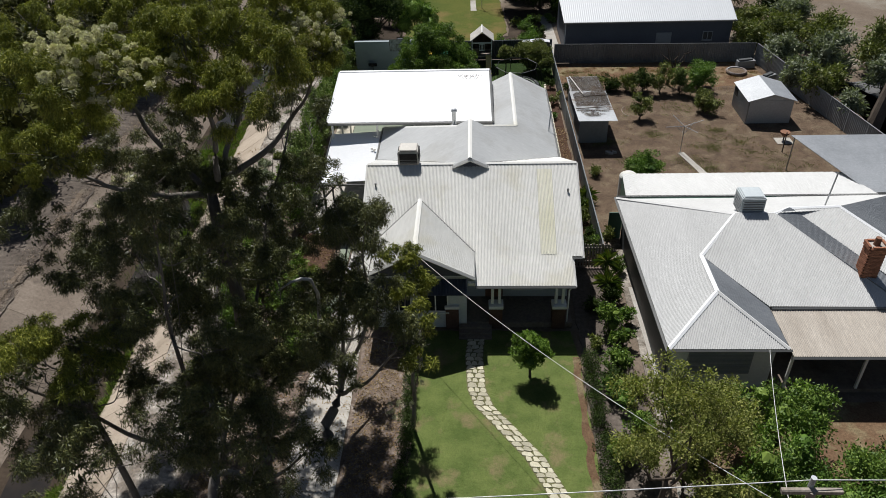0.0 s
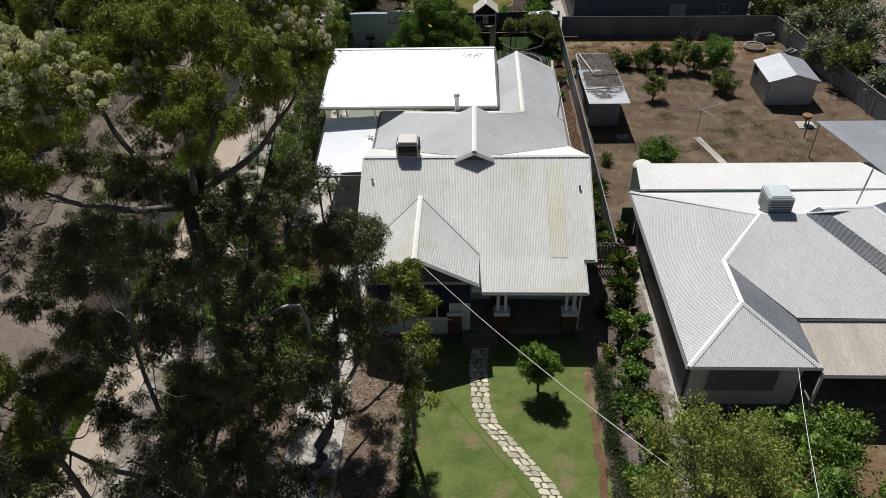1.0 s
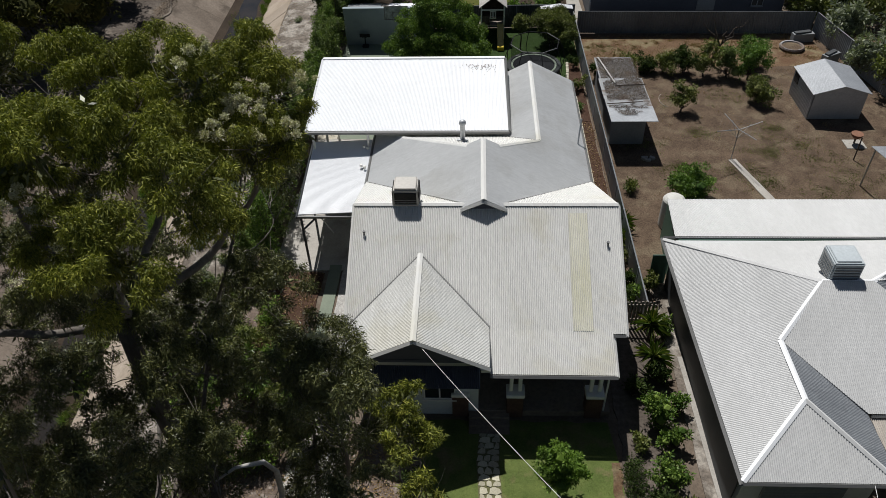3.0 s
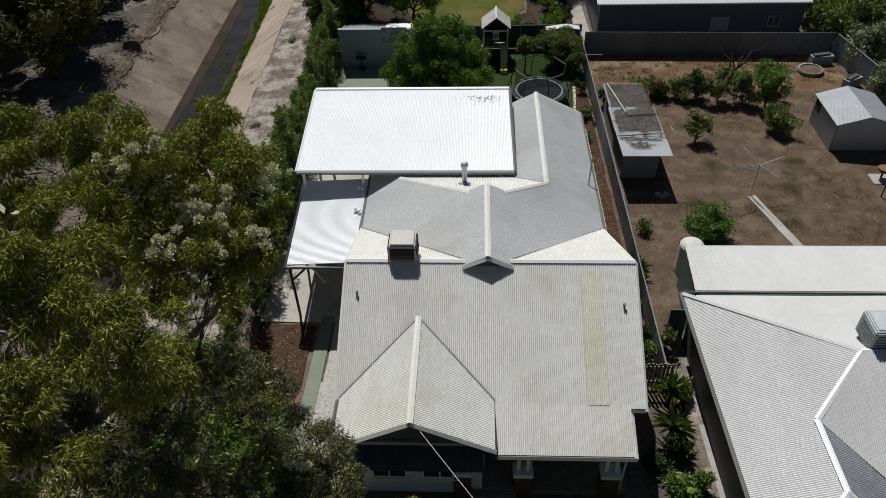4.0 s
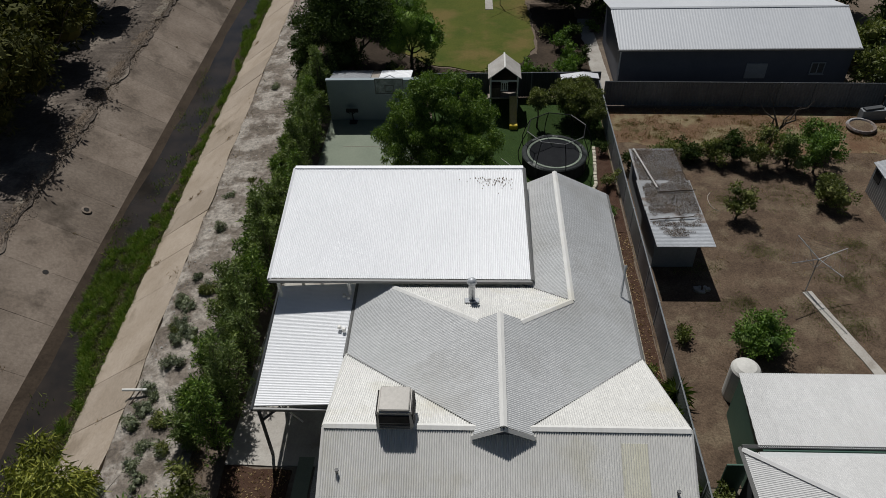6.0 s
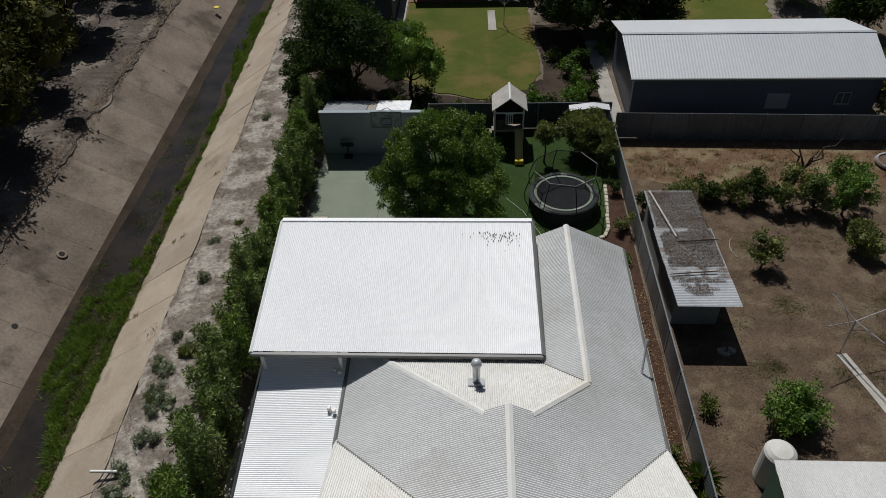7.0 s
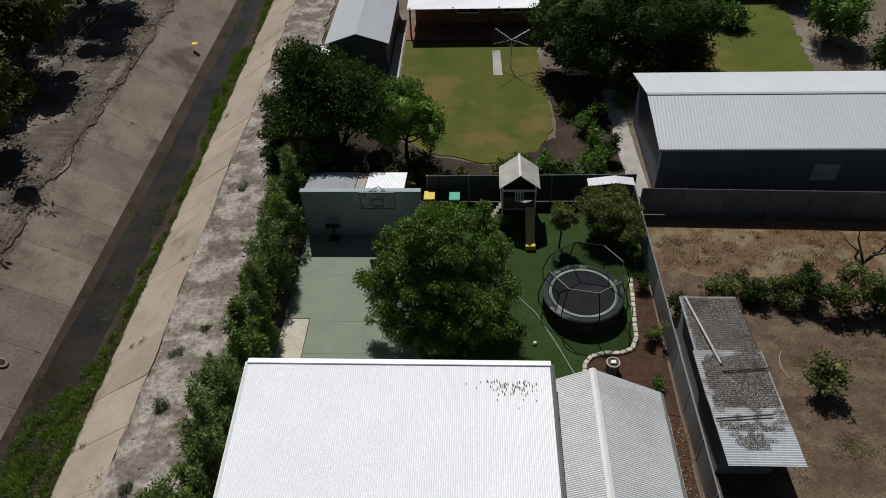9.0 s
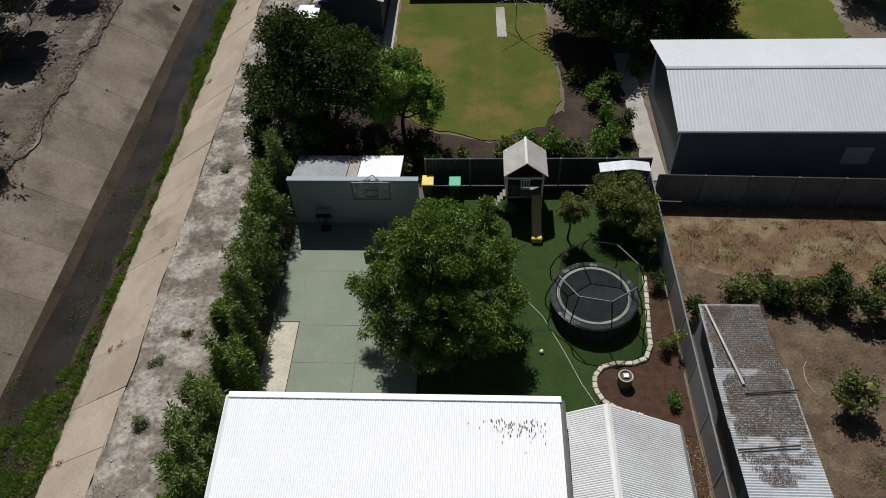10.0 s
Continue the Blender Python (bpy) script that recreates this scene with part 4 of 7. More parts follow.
v = [bm.verts.new(p) for p in ((-1.0, 35.1, 6.1), (0.4, 35.1, 6.1), (-0.3, 35.1, 6.62), (-1.0, 35.28, 6.1), (0.4, 35.28, 6.1), (-0.3, 35.28, 6.62))]
for f in ((0, 1, 2), (5, 4, 3), (0, 2, 5, 3), (1, 4, 5, 2), (0, 3, 4, 1)):
    bm.faces.new([v[i] for i in f])
part("gablet_panel", bm, M["slate"], house)
bm = bmesh.new()
v = [bm.verts.new(p) for p in ((-1.0, 39.55, 6.3), (0.4, 39.55, 6.3), (-0.3, 39.55, 6.64), (-1.0, 39.68, 6.3), (0.4, 39.68, 6.3), (-0.3, 39.68, 6.64))]
for f in ((0, 1, 2), (5, 4, 3), (0, 2, 5, 3), (1, 4, 5, 2), (0, 3, 4, 1)):
    bm.faces.new([v[i] for i in f])
part("gablet_panel", bm, M["slate"], house)
corrugated("window_hood", [(-5.3, 28.62, 3.35), (-0.45, 28.62, 3.35), (-0.45, 27.85, 2.9), (-5.3, 27.85, 2.9)], (0, 1, 0), M["slate"], house, label="slate grey corrugated window hood")


def window(parent, x0, x1, z0, z1, y, material=None):
    """A window facing -y: frame, sill, panes."""
    w = part("window", box(x0, y - 0.05, z0, x1, y + 0.05, z1), M["dark"], parent)
    for a in ((x0 - 0.06, z0 - 0.06, x1 + 0.06, z0), (x0 - 0.06, z1, x1 + 0.06, z1 + 0.06), (x0 - 0.06, z0, x0, z1), (x1, z0, x1 + 0.06, z1), ((x0 + x1) / 2 - 0.03, z0, (x0 + x1) / 2 + 0.03, z1)):
        part("window_frame", box(a[0], y - 0.09, a[1], a[2], y - 0.02, a[3]), material or M["trim"], w)
    part("pane", box(x0, y - 0.065, z0, x1, y - 0.055, z1), M["glass"], w)
    part("window_sill", box(x0 - 0.1, y - 0.16, z0 - 0.12, x1 + 0.1, y, z0 - 0.06), material or M["trim"], w)


window(house, -4.6, -3.4, 1.2, 2.5, 28.75)
window(house, -2.7, -1.5, 1.2, 2.5, 28.75)
window(house, 2.0, 3.6, 1.0, 2.4, 30.9)
d = part("door", box(0.5, 30.84, 0.35, 1.45, 30.94, 2.45, 0.01), M["terracotta"], house, "dark timber front door")
part("door_handle", box(1.3, 30.78, 1.35, 1.36, 30.84, 1.5, 0.01), M["steel"], d)
part("veranda_floor", box(-0.5, 28.7, 0, 5.0, 30.9, 0.35, 0.02), M["oldcrete"], house)
for k in range(3):
    part("step", box(-0.9, 28.7 - 0.32 * (k + 1), 0, 0.8, 28.7 - 0.32 * k, 0.35 - 0.11 * (k + 0.4), 0.01), M["oldcrete"], house)
for x in (-1.25, 1.02, 4.27):
    part("pier", box(x - 0.34, 28.6, 0, x + 0.34, 29.15, 1.35, 0.03), M["shadebrick"], house, "brick veranda pier, coloured dark for the shade it stands in")
    part("pier_cap", box(x - 0.38, 28.56, 1.35, x + 0.38, 29.19, 1.55, 0.03), M["trim"], house)
    for s in (-0.18, 0.18):
        part("post", box(x + s - 0.075, 28.78, 1.55, x + s + 0.075, 28.94, 2.92, 0.015), M["trim"], house)
part("veranda_beam", box(-0.4, 28.78, 2.75, 4.85, 28.94, 2.93), M["trim"], house)
part("downpipe", tube([(4.9, 28.52, 2.9), (4.72, 28.75, 2.5), (4.72, 28.8, 0.1)], 0.04, 6), M["trim"], house)

# plumbing on the roof
flue = thing("roof_flue", (-1.32, 41.65, 5.5), "round zinc flue pipe with a domed cowl", "flue")
part("pipe", tube([(-1.32, 41.65, 5.2), (-1.32, 41.65, 6.35)], 0.13, 14), M["steel"], flue, smooth=False)
part("cowl", tube([(-1.32, 41.65, 6.3), (-1.32, 41.65, 6.36), (-1.32, 41.65, 6.5), (-1.32, 41.65, 6.57)], [0.12, 0.19, 0.16, 0.05], 14), M["zinc"], flue, smooth=True)
part("flashing", box(-1.6, 41.35, 5.36, -1.04, 41.95, 5.42, 0.01, lean=-29), M["zinc"], flue)
mast = thing("service_mast", (4.75, 43.05, 4.1), "grey steel pole leaning up from the roof", "pole")
part("pole", tube([(4.75, 43.05, 4.05), (4.92, 43.75, 5.2)], 0.045, 8), M["steel"], mast)
part("cap", tube([(4.92, 43.75, 5.18), (4.93, 43.8, 5.28)], 0.065, 8), M["steel"], mast)
for x, y in ((-5.45, 34.0), (4.95, 33.6)):
    z = RZ - 0.509 * (35.3 - y)
    pv = thing("vent_pipe", (x, y, z), "small capped plumbing vent in the roof", "vent", "roof vents")
    part("pipe", tube([(x, y, z - 0.05), (x, y, z + 0.14)], 0.045, 8), M["gutter"], pv)
    part("cap", tube([(x, y, z + 0.12), (x, y, z + 0.18)], 0.065, 8), M["darkwire"], pv)


def roof_cooler(x, y, z, w, d, h, body, label, sloped):
    c = thing("rooftop_cooler", (x, y, z), label, "cooler")
    part("duct", box(x - w * 0.36, y - d * 0.36, z - 0.4, x + w * 0.36, y + d * 0.36, z + 0.12), M["gutter"], c)
    bm = box(x - w / 2, y - d / 2, z + 0.1, x + w / 2, y + d / 2, z + h)
    for v in bm.verts:
        if v.co.z > z + 0.3 and sloped:
            v.co.x, v.co.y = x + (v.co.x - x) * 0.86, y + (v.co.y - y) * 0.86
    bmesh.ops.bevel(bm, geom=bm.edges[:], offset=0.05, segments=2, affect="EDGES")
    part("housing", bm, body, c)
    # Louvre panels, coloured dark to take in the shade on the cooler's sides
    for sx, sy in ((0, -1), (1, 0), (-1, 0)):
        part("grille", box(x + sx * w * 0.47 - (0.40 * w if not sx else 0.02), y + sy * d * 0.47 - (0.40 * d if not sy else 0.02), z + 0.16, x + sx * w * 0.47 + (0.40 * w if not sx else 0.02), y + sy * d * 0.47 + (0.40 * d if not sy else 0.02), z + h * 0.85), M["dark"], c)
    part("lid", box(x - w * 0.40, y - d * 0.40, z + h, x + w * 0.40, y + d * 0.40, z + h + 0.05, 0.03), body, c)
    for k in range(6):
        zz = z + 0.2 + k * (h - 0.28) / 6
        f = 1 - (0.14 * (zz - z) / h if sloped else 0)
        part("louvre", box(x - w * 0.42 * f, y - d / 2 * f - 0.03, zz, x + w * 0.42 * f, y - d / 2 * f + 0.02, zz + 0.035), M["gutter"], c)
        for s in (-1, 1):
            part("louvre", box(x + s * w / 2 * f - 0.025, y - d * 0.4, zz, x + s * w / 2 * f + 0.025, y + d * 0.4, zz + 0.035), M["gutter"], c)
    return c


roof_cooler(-3.7, 35.75, 6.05, 1.2, 1.15, 0.95, M["cooler"], "beige evaporative cooler on the roof ridge", True)

# flyover roof
patio = thing("patio_roof", (-4.4, 47, 0), "bright white corrugated raised patio roof on posts", "patio roof")
corrugated("roof_sheet", [(-9.8, 50.25, 5.55), (1.0, 50.25, 5.55), (1.08, 43.45, 4.82), (-9.72, 43.45, 4.82)], (0, 1, 0), M["white"], patio, amp=0.011)
part("edge_flashing", box(-9.85, 50.2, 5.42, 1.05, 50.42, 5.60, 0.01), M["white"], patio)
bar("barge", (-9.86, 50.3, 5.50), (-9.78, 43.4, 4.77), 0.14, M["white"], patio)
bar("barge", (1.07, 50.3, 5.50), (1.14, 43.4, 4.77), 0.14, M["gutter"], patio)
part("gutter", box(-9.8, 43.28, 4.66, 1.15, 43.43, 4.80, 0.02), M["gutter"], patio)
for x, y in ((-9.5, 43.6), (-6.5, 43.6), (-9.5, 50.0), (-4.6, 50.0), (0.2, 50.0), (-9.5, 46.8)):
    part("post", box(x - 0.06, y - 0.06, 0, x + 0.06, y + 0.06, 4.7 + (y - 43.5) * 0.105), M["trim"], patio)
for y in (43.7, 46.8, 49.9):
    part("beam", box(-9.7, y - 0.04, 4.55 + (y - 43.5) * 0.105, 1.0, y + 0.04, 4.72 + (y - 43.5) * 0.105), M["trim"], patio)
rng = random.Random(8)
bm = bmesh.new()
for k in range(85):
    x, y = -0.35 + rng.gauss(0, 0.55), 49.6 - abs(rng.gauss(0, 0.42))
    if x > 0.85 or y < 47.6:
        continue
    z = 5.55 - (50.25 - y) * 0.1074 + 0.019
    prism([(x + rng.uniform(0.010, 0.022) * math.cos(a), y + rng.uniform(0.02, 0.075) * math.sin(a)) for a in (0.3, 1.5, 2.6, 3.9, 5.2)], z - 0.02, z, bm)
tagged(part("leaf_debris", bm, M["litter"]), "brown fallen leaves scattered on the white roof", "debris", kind="stuff")

carport = thing("carport", (-8, 41, 0), "white corrugated carport roof on dark posts", "carport")
corrugated("roof_sheet", [(-9.65, 44.2, 3.60), (-6.35, 44.2, 3.72), (-6.35, 38.0, 3.60), (-9.42, 38.0, 3.38)], (1, 0, 0.04), M["white"], carport)
part("front_gutter", box(-9.45, 37.86, 3.26, -6.3, 37.98, 3.40, 0.02), M["gutter"], carport)
bar("side_gutter", (-9.5, 37.9, 3.3), (-9.72, 44.2, 3.5), 0.11, M["darkfence"], carport)
for x, y in ((-9.35, 38.1), (-9.5, 41.2), (-9.6, 44.0)):
    part("post", box(x - 0.05, y - 0.05, 0, x + 0.05, y + 0.05, 3.35), M["darkfence"], carport)
bar("brace", (-9.3, 38.1, 2.4), (-8.5, 38.1, 3.25), 0.08, M["darkfence"], carport)
bar("brace", (-8.4, 38.1, 3.28), (-7.9, 38.4, 1.9), 0.06, M["trim"], carport)

for x, y in ((-6.55, 41.6), (-6.6, 43.4)):
    sl = thing("flood_light", (x, y, 3.7), "small white twin flood light on the carport edge", "light", "flood lights")
    part("base", box(x - 0.05, y - 0.05, 3.66, x + 0.05, y + 0.05, 3.8, 0.01), M["trim"], sl)
    part("lamp", box(x - 0.2, y - 0.08, 3.78, x - 0.06, y + 0.08, 3.92, 0.02), M["trim"], sl)
    part("lamp", box(x + 0.0, y - 0.2, 3.78, x + 0.14, y - 0.06, 3.92, 0.02), M["trim"], sl)

# ---- neighbouring house ----
nb = thing("neighbour_house", (14, 30, 0), "pale grey corrugated iron roofed hipped house", "house")
E0, E1, E2 = 2.96, 4.15, 5.05
roofs = [
    ([(8.58, 24.0, E0), (13.9, 24.0, E0), (11.2, 26.62, E1)], (0, 1, 0.4)),
    ([(8.58, 24.0, E0), (11.2, 26.62, E1), (11.18, 29.42, E1), (13.32, 31.8, E2), (8.29, 36.8, E0)], (1, 0, 0.4)),
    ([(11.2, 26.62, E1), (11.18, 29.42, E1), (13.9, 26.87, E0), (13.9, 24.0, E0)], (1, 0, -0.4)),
    ([(11.18, 29.42, E1), (13.32, 31.8, E2), (15.29, 31.8, E2), (20.2, 26.85, E0), (13.9, 26.87, E0)], (0, 1, 0.42)),
    ([(13.32, 31.8, E2), (8.29, 36.8, E0), (24.0, 36.85, E0), (18.9, 32.6, E2 - 0.1), (15.29, 31.8, E2)], (0, 1, -0.4)),
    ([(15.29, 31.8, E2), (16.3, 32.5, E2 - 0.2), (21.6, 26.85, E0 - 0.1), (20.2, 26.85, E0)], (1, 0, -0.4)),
    ([(16.3, 32.5, E2 - 0.1), (18.9, 32.6, E2 - 0.1), (24.2, 26.85, E0), (21.5, 26.85, E0)], (0, 1, 0.4)),
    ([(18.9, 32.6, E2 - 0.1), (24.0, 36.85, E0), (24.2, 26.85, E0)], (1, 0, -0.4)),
]
# Slopes facing right take the tone that has their shade painted in
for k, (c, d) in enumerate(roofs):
    corrugated("roof_sheet", c, d, M["slopeshade"] if k in (2, 5, 7) else M["roofgrey"], nb)
for pts in ([(8.58, 24.0, E0), (11.2, 26.62, E1), (11.18, 29.42, E1), (13.32, 31.8, E2), (15.29, 31.8, E2), (16.3, 32.5, E2 - 0.12), (18.9, 32.6, E2 - 0.1), (24.2, 26.85, E0)], [(11.2, 26.62, E1), (13.9, 24.0, E0)], [(13.32, 31.8, E2), (8.29, 36.8, E0)], [(15.29, 31.8, E2), (20.2, 26.85, E0)]):
    capping(pts, nb, M["white"] if len(pts) == 8 else M["roofgrey"], 0.11)
for pts in ([(11.18, 29.42, E1), (13.9, 26.87, E0)], [(16.3, 32.5, E2 - 0.15), (21.55, 26.85, E0 - 0.03)]):
    capping(pts, nb, M["gutter"], 0.08, "valley_gutter", 0.0)
corrugated("veranda_roof", [(13.98, 26.8, 2.86), (24.5, 26.8, 2.86), (24.5, 24.0, 2.5), (14.2, 24.0, 2.5)], (0, 1, 0), M["ochre"], nb, label="weathered brown fibreglass veranda roof")
corrugated("lean_to_roof", [(8.85, 36.85, 3.02), (23.4, 36.85, 3.02), (23.0, 40.75, 2.3), (9.35, 40.75, 2.3)], (0, 1, 0), M["roofgrey"], nb)
part("wall", prism([(8.95, 24.5), (13.6, 24.5), (13.6, 27.2), (23.5, 27.2), (23.5, 36.7), (8.85, 36.7)], 0, 2.95), M["wall"], nb)
part("side_cladding", box(8.78, 24.6, 0, 8.84, 36.6, 2.9), M["darkfence"], nb)
part("lean_to_wall", prism([(9.0, 36.75), (22.8, 36.75), (22.8, 40.4), (9.3, 40.4)], 0, [2.95, 2.95, 2.3, 2.3]), M["green"], nb, "dark green lean-to wall")
for a, c in (((8.53, 23.9, 2.9), (8.24, 36.9, 2.9)), ((8.5, 23.95, 2.9), (14.0, 23.95, 2.9)), ((14.0, 26.82, 2.92), (24, 26.82, 2.92)), ((14.1, 23.95, 2.44), (24.5, 23.95, 2.44)), ((8.3, 36.9, 2.97), (24, 36.9, 2.97))):
    bar("gutter", a, c, 0.11, M["gutter"], nb)
shutter = part("roller_shutter", box(9.7, 24.40, 1.0, 12.6, 24.5, 2.45), M["fence"], nb, "grey slatted roller shutter over the front window")
for k in range(18):
    part("slat", box(9.74, 24.375, 1.03 + k * 0.078, 12.56, 24.405, 1.095 + k * 0.078, 0.012), M["fence"], shutter)
window(nb, 15.5, 17.2, 1.0, 2.2, 27.2)
window(nb, 19.5, 21.2, 1.0, 2.2, 27.2)
part("veranda_floor", box(13.65, 24.2, 0, 24.2, 27.15, 0.25), M["oldcrete"], nb)
for x in (14.3, 17.6, 20.9, 24.1):
    part("post", box(x - 0.06, 24.2, 0.25, x + 0.06, 24.32, 2.45, 0.01), M["trim"], nb)
part("gate_panel", box(8.0, 36.8, 0, 8.8, 36.86, 1.9), M["green"], nb, "dark green side gate")
chim = part("chimney", box(18.55, 28.3, 3.2, 19.25, 28.85, 5.35), M["mortar"], nb, "red brick chimney")
rng = random.Random(2)
mesh = bpy.data.meshes.new("brick")
bm = box(-0.112, -0.055, -0.036, 0.112, 0.055, 0.036, 0.006)
bm.to_mesh(mesh)
bm.free()
mesh.materials.append(M["brick"])
for course in range(26):
    z = 3.35 + course * 0.082
    out = 0.05 if course > 22 else 0.0
    o = 0.117 if course % 2 else 0.0
    for k in range(3):
        for y, dy in ((28.3 - out, 0), (28.85 + out, 0)):
            ob = link("brick", mesh, None, chim)
            ob.matrix_basis = pose(18.62 + k * 0.235 + o * 0.7, y, z)
    for k in range(3):
        for x in (18.55 - out, 19.25 + out):
            ob = link("brick", mesh, None, chim)
            ob.matrix_basis = pose(x, 28.36 + k * 0.2 + (0.04 if course % 2 else 0), z, 0, 0, 90)
part("chimney_pot", tube([(18.9, 28.58, 5.3), (18.9, 28.58, 5.75)], [0.16, 0.13], 12), M["terracotta"], chim)
roof_cooler(14.2, 32.5, 4.72, 1.2, 1.2, 1.15, M["coolgrey"], "grey blue box cooler on the neighbouring roof", False)
aer = thing("roof_mast", (18.6, 33.4, 4.6), "thin steel mast standing on the neighbouring roof", "mast")
part("pole", tube([(18.6, 33.4, 4.5), (18.85, 33.6, 6.4)], 0.04, 6), M["steel"], aer)
tank = thing("water_tank", (9.95, 41.4, 0), "small round cream plastic water tank", "tank")
part("barrel", tube([(9.95, 41.4, 0), (9.95, 41.4, 0.1), (9.95, 41.4, 1.75), (9.95, 41.4, 1.85)], [0.58, 0.6, 0.6, 0.53], 28), M["poly"], tank)
part("lid", tube([(9.95, 41.4, 1.84), (9.95, 41.4, 1.95), (9.95, 41.4, 2.0)], [0.54, 0.4, 0.1], 28), M["poly"], tank)
rc = thing("side_carport", (25, 42, 0), "faded corrugated carport behind the neighbouring house", "carport")
corrugated("roof_sheet", [(21.4, 45.2, 2.6), (28.0, 45.2, 2.6), (28.6, 37.5, 2.75), (23.3, 37.5, 2.75)], (1, 0, 0), M["zinc"], rc)
for x, y in ((21.6, 45.0), (27.8, 45.0), (28.3, 37.8), (23.5, 37.8)):
    part("post", tube([(x, y, 0), (x, y, 2.6)], 0.05, 8), M["steel"], rc)


# ---- fences ----
def fence(name, label, a, c, h, material, panel=2.35, post_mat=None, group="", pitch=0.19, amp=0.018):
    a, c = Vector((*a, 0)), Vector((*c, 0))
    f = thing(name, a, label, "fence", group)
    n = max(1, round((c - a).length / panel))
    d = (c - a) / n
    for i in range(n):
        p, q = a + d * i, a + d * (i + 1)
        corrugated("panel", [p + Vector((0, 0, 0.02)), q + Vector((0, 0, 0.02)), q + Vector((0, 0, h)), p + Vector((0, 0, h))], (0, 0, 1), material, f, pitch, amp, 0.012)
        part("post", box(p.x - 0.04, p.y - 0.04, 0, p.x + 0.04, p.y + 0.04, h + 0.02), post_mat or material, f)
        part("top_rail", tube([p + Vector((0, 0, h)), q + Vector((0, 0, h))], 0.035, 4), post_mat or material, f)
    return f


fence("boundary_fence", "grey corrugated steel fence between the two yards", (7.3, 34.0), (7.02, 66.0), 1.55, M["zinc"], post_mat=M["fence"], pitch=0.085, amp=0.012)
fence("rear_fence", "dark steel fence along the back of the yard", (-4.4, 66.5), (7.2, 66.6), 1.85, M["darkfence"], post_mat=M["fence"])
fence("yard_rear_fence", "grey steel fence in front of the long shed", (7.35, 65.4), (25.4, 64.9), 1.8, M["midfence"])
fence("yard_side_fence", "grey steel fence beside the garden shed", (25.5, 64.8), (28.6, 46.0), 1.8, M["fence"])
sg = thing("picket_gate", (6.2, 33.9, 0), "weathered dark timber side gate", "gate")
for i in range(14):
    x = 5.3 + i * 0.17
    part("slat", box(x, 33.85, 0.08, x + 0.1, 33.89, 1.65 + 0.03 * (i % 3)), M["wood"], sg)
for z in (0.4, 1.35):
    part("rail", box(5.25, 33.9, z, 7.7, 33.95, z + 0.09), M["wood"], sg)


# ---- back yard ----
bw = thing("ball_wall", (-7.6, 63.7, 0), "pale blue grey rendered rebound wall", "wall")
part("wall", box(-10.85, 63.6, 0, -4.55, 63.85, 2.95, 0.01), M["bluewall"], bw)
part("coping", box(-10.88, 63.57, 2.95, -4.52, 63.88, 3.0, 0.01), M["bluewall"], bw)
hoop = thing("basketball_hoop", (-6.7, 63.4, 0), "clear basketball backboard and ring on the wall", "basketball hoop")
board = part("backboard", box(-7.6, 62.98, 2.35, -5.82, 63.02, 3.4, 0.005), M["board"], hoop)
for a in ((-7.62, 2.33, -5.80, 2.38), (-7.62, 3.37, -5.80, 3.42), (-7.62, 2.38, -7.57, 3.37), (-5.85, 2.38, -5.80, 3.37)):
    part("border", box(a[0], 62.95, a[1], a[2], 62.97, a[3]), M["darkwire"], board)
for a in ((-7.0, 2.5, -6.4, 2.54), (-7.0, 2.92, -6.4, 2.96), (-7.0, 2.54, -6.96, 2.92), (-6.44, 2.54, -6.4, 2.92)):
    part("target_square", box(a[0], 62.955, a[1], a[2], 62.975, a[3]), M["darkwire"], board)
part("ring", tube([(-6.7 + 0.23 * math.cos(k * math.tau / 20), 62.68 + 0.23 * math.sin(k * math.tau / 20), 2.5) for k in range(21)], 0.014, 6), M["steel"], hoop)
for x in (-7.3, -6.1):
    bar("stay", (x, 63.02, 3.3), (-6.7, 63.7, 3.25), 0.04, M["steel"], hoop)
    bar("stay", (x, 63.02, 3.38), (-6.7, 63.85, 2.9), 0.04, M["steel"], hoop)
ph = thing("portable_hoop", (-9.3, 63.2, 0), "small dark portable basketball stand", "basketball hoop")
part("base", box(-9.55, 63.0, 0.05, -9.05, 63.4, 0.2, 0.04), M["black"], ph)
part("pole", tube([(-9.3, 63.2, 0.2), (-9.3, 63.2, 1.0)], 0.04, 8), M["black"], ph)
part("ring", tube([(-9.3 + 0.2 * math.cos(k * math.tau / 16), 62.95 + 0.2 * math.sin(k * math.tau / 16), 1.0) for k in range(17)], 0.02, 6), M["black"], ph)
part("board", box(-9.7, 63.15, 0.85, -8.9, 63.2, 1.15, 0.03), M["black"], ph)
lean = thing("garden_lean_to", (-7.6, 65.2, 0), "small white roofed lean-to behind the rebound wall", "shed")
corrugated("roof_sheet", [(-7.55, 66.35, 2.2), (-5.45, 66.35, 2.2), (-5.45, 63.9, 2.75), (-7.55, 63.9, 2.75)], (0, 1, 0), M["white"], lean)
corrugated("roof_sheet", [(-8.1, 66.35, 2.15), (-7.6, 66.35, 2.15), (-7.6, 63.9, 2.7), (-8.1, 63.9, 2.7)], (0, 1, 0), M["ochre"], lean)
corrugated("roof_sheet", [(-10.8, 66.35, 2.2), (-8.12, 66.35, 2.2), (-8.12, 63.9, 2.75), (-10.8, 63.9, 2.75)], (0, 1, 0), M["zinc"], lean)
part("wall", prism([(-10.7, 63.9), (-5.5, 63.9), (-5.5, 66.25), (-10.7, 66.25)], 0, [2.68, 2.68, 2.1, 2.1]), M["darkfence"], lean)


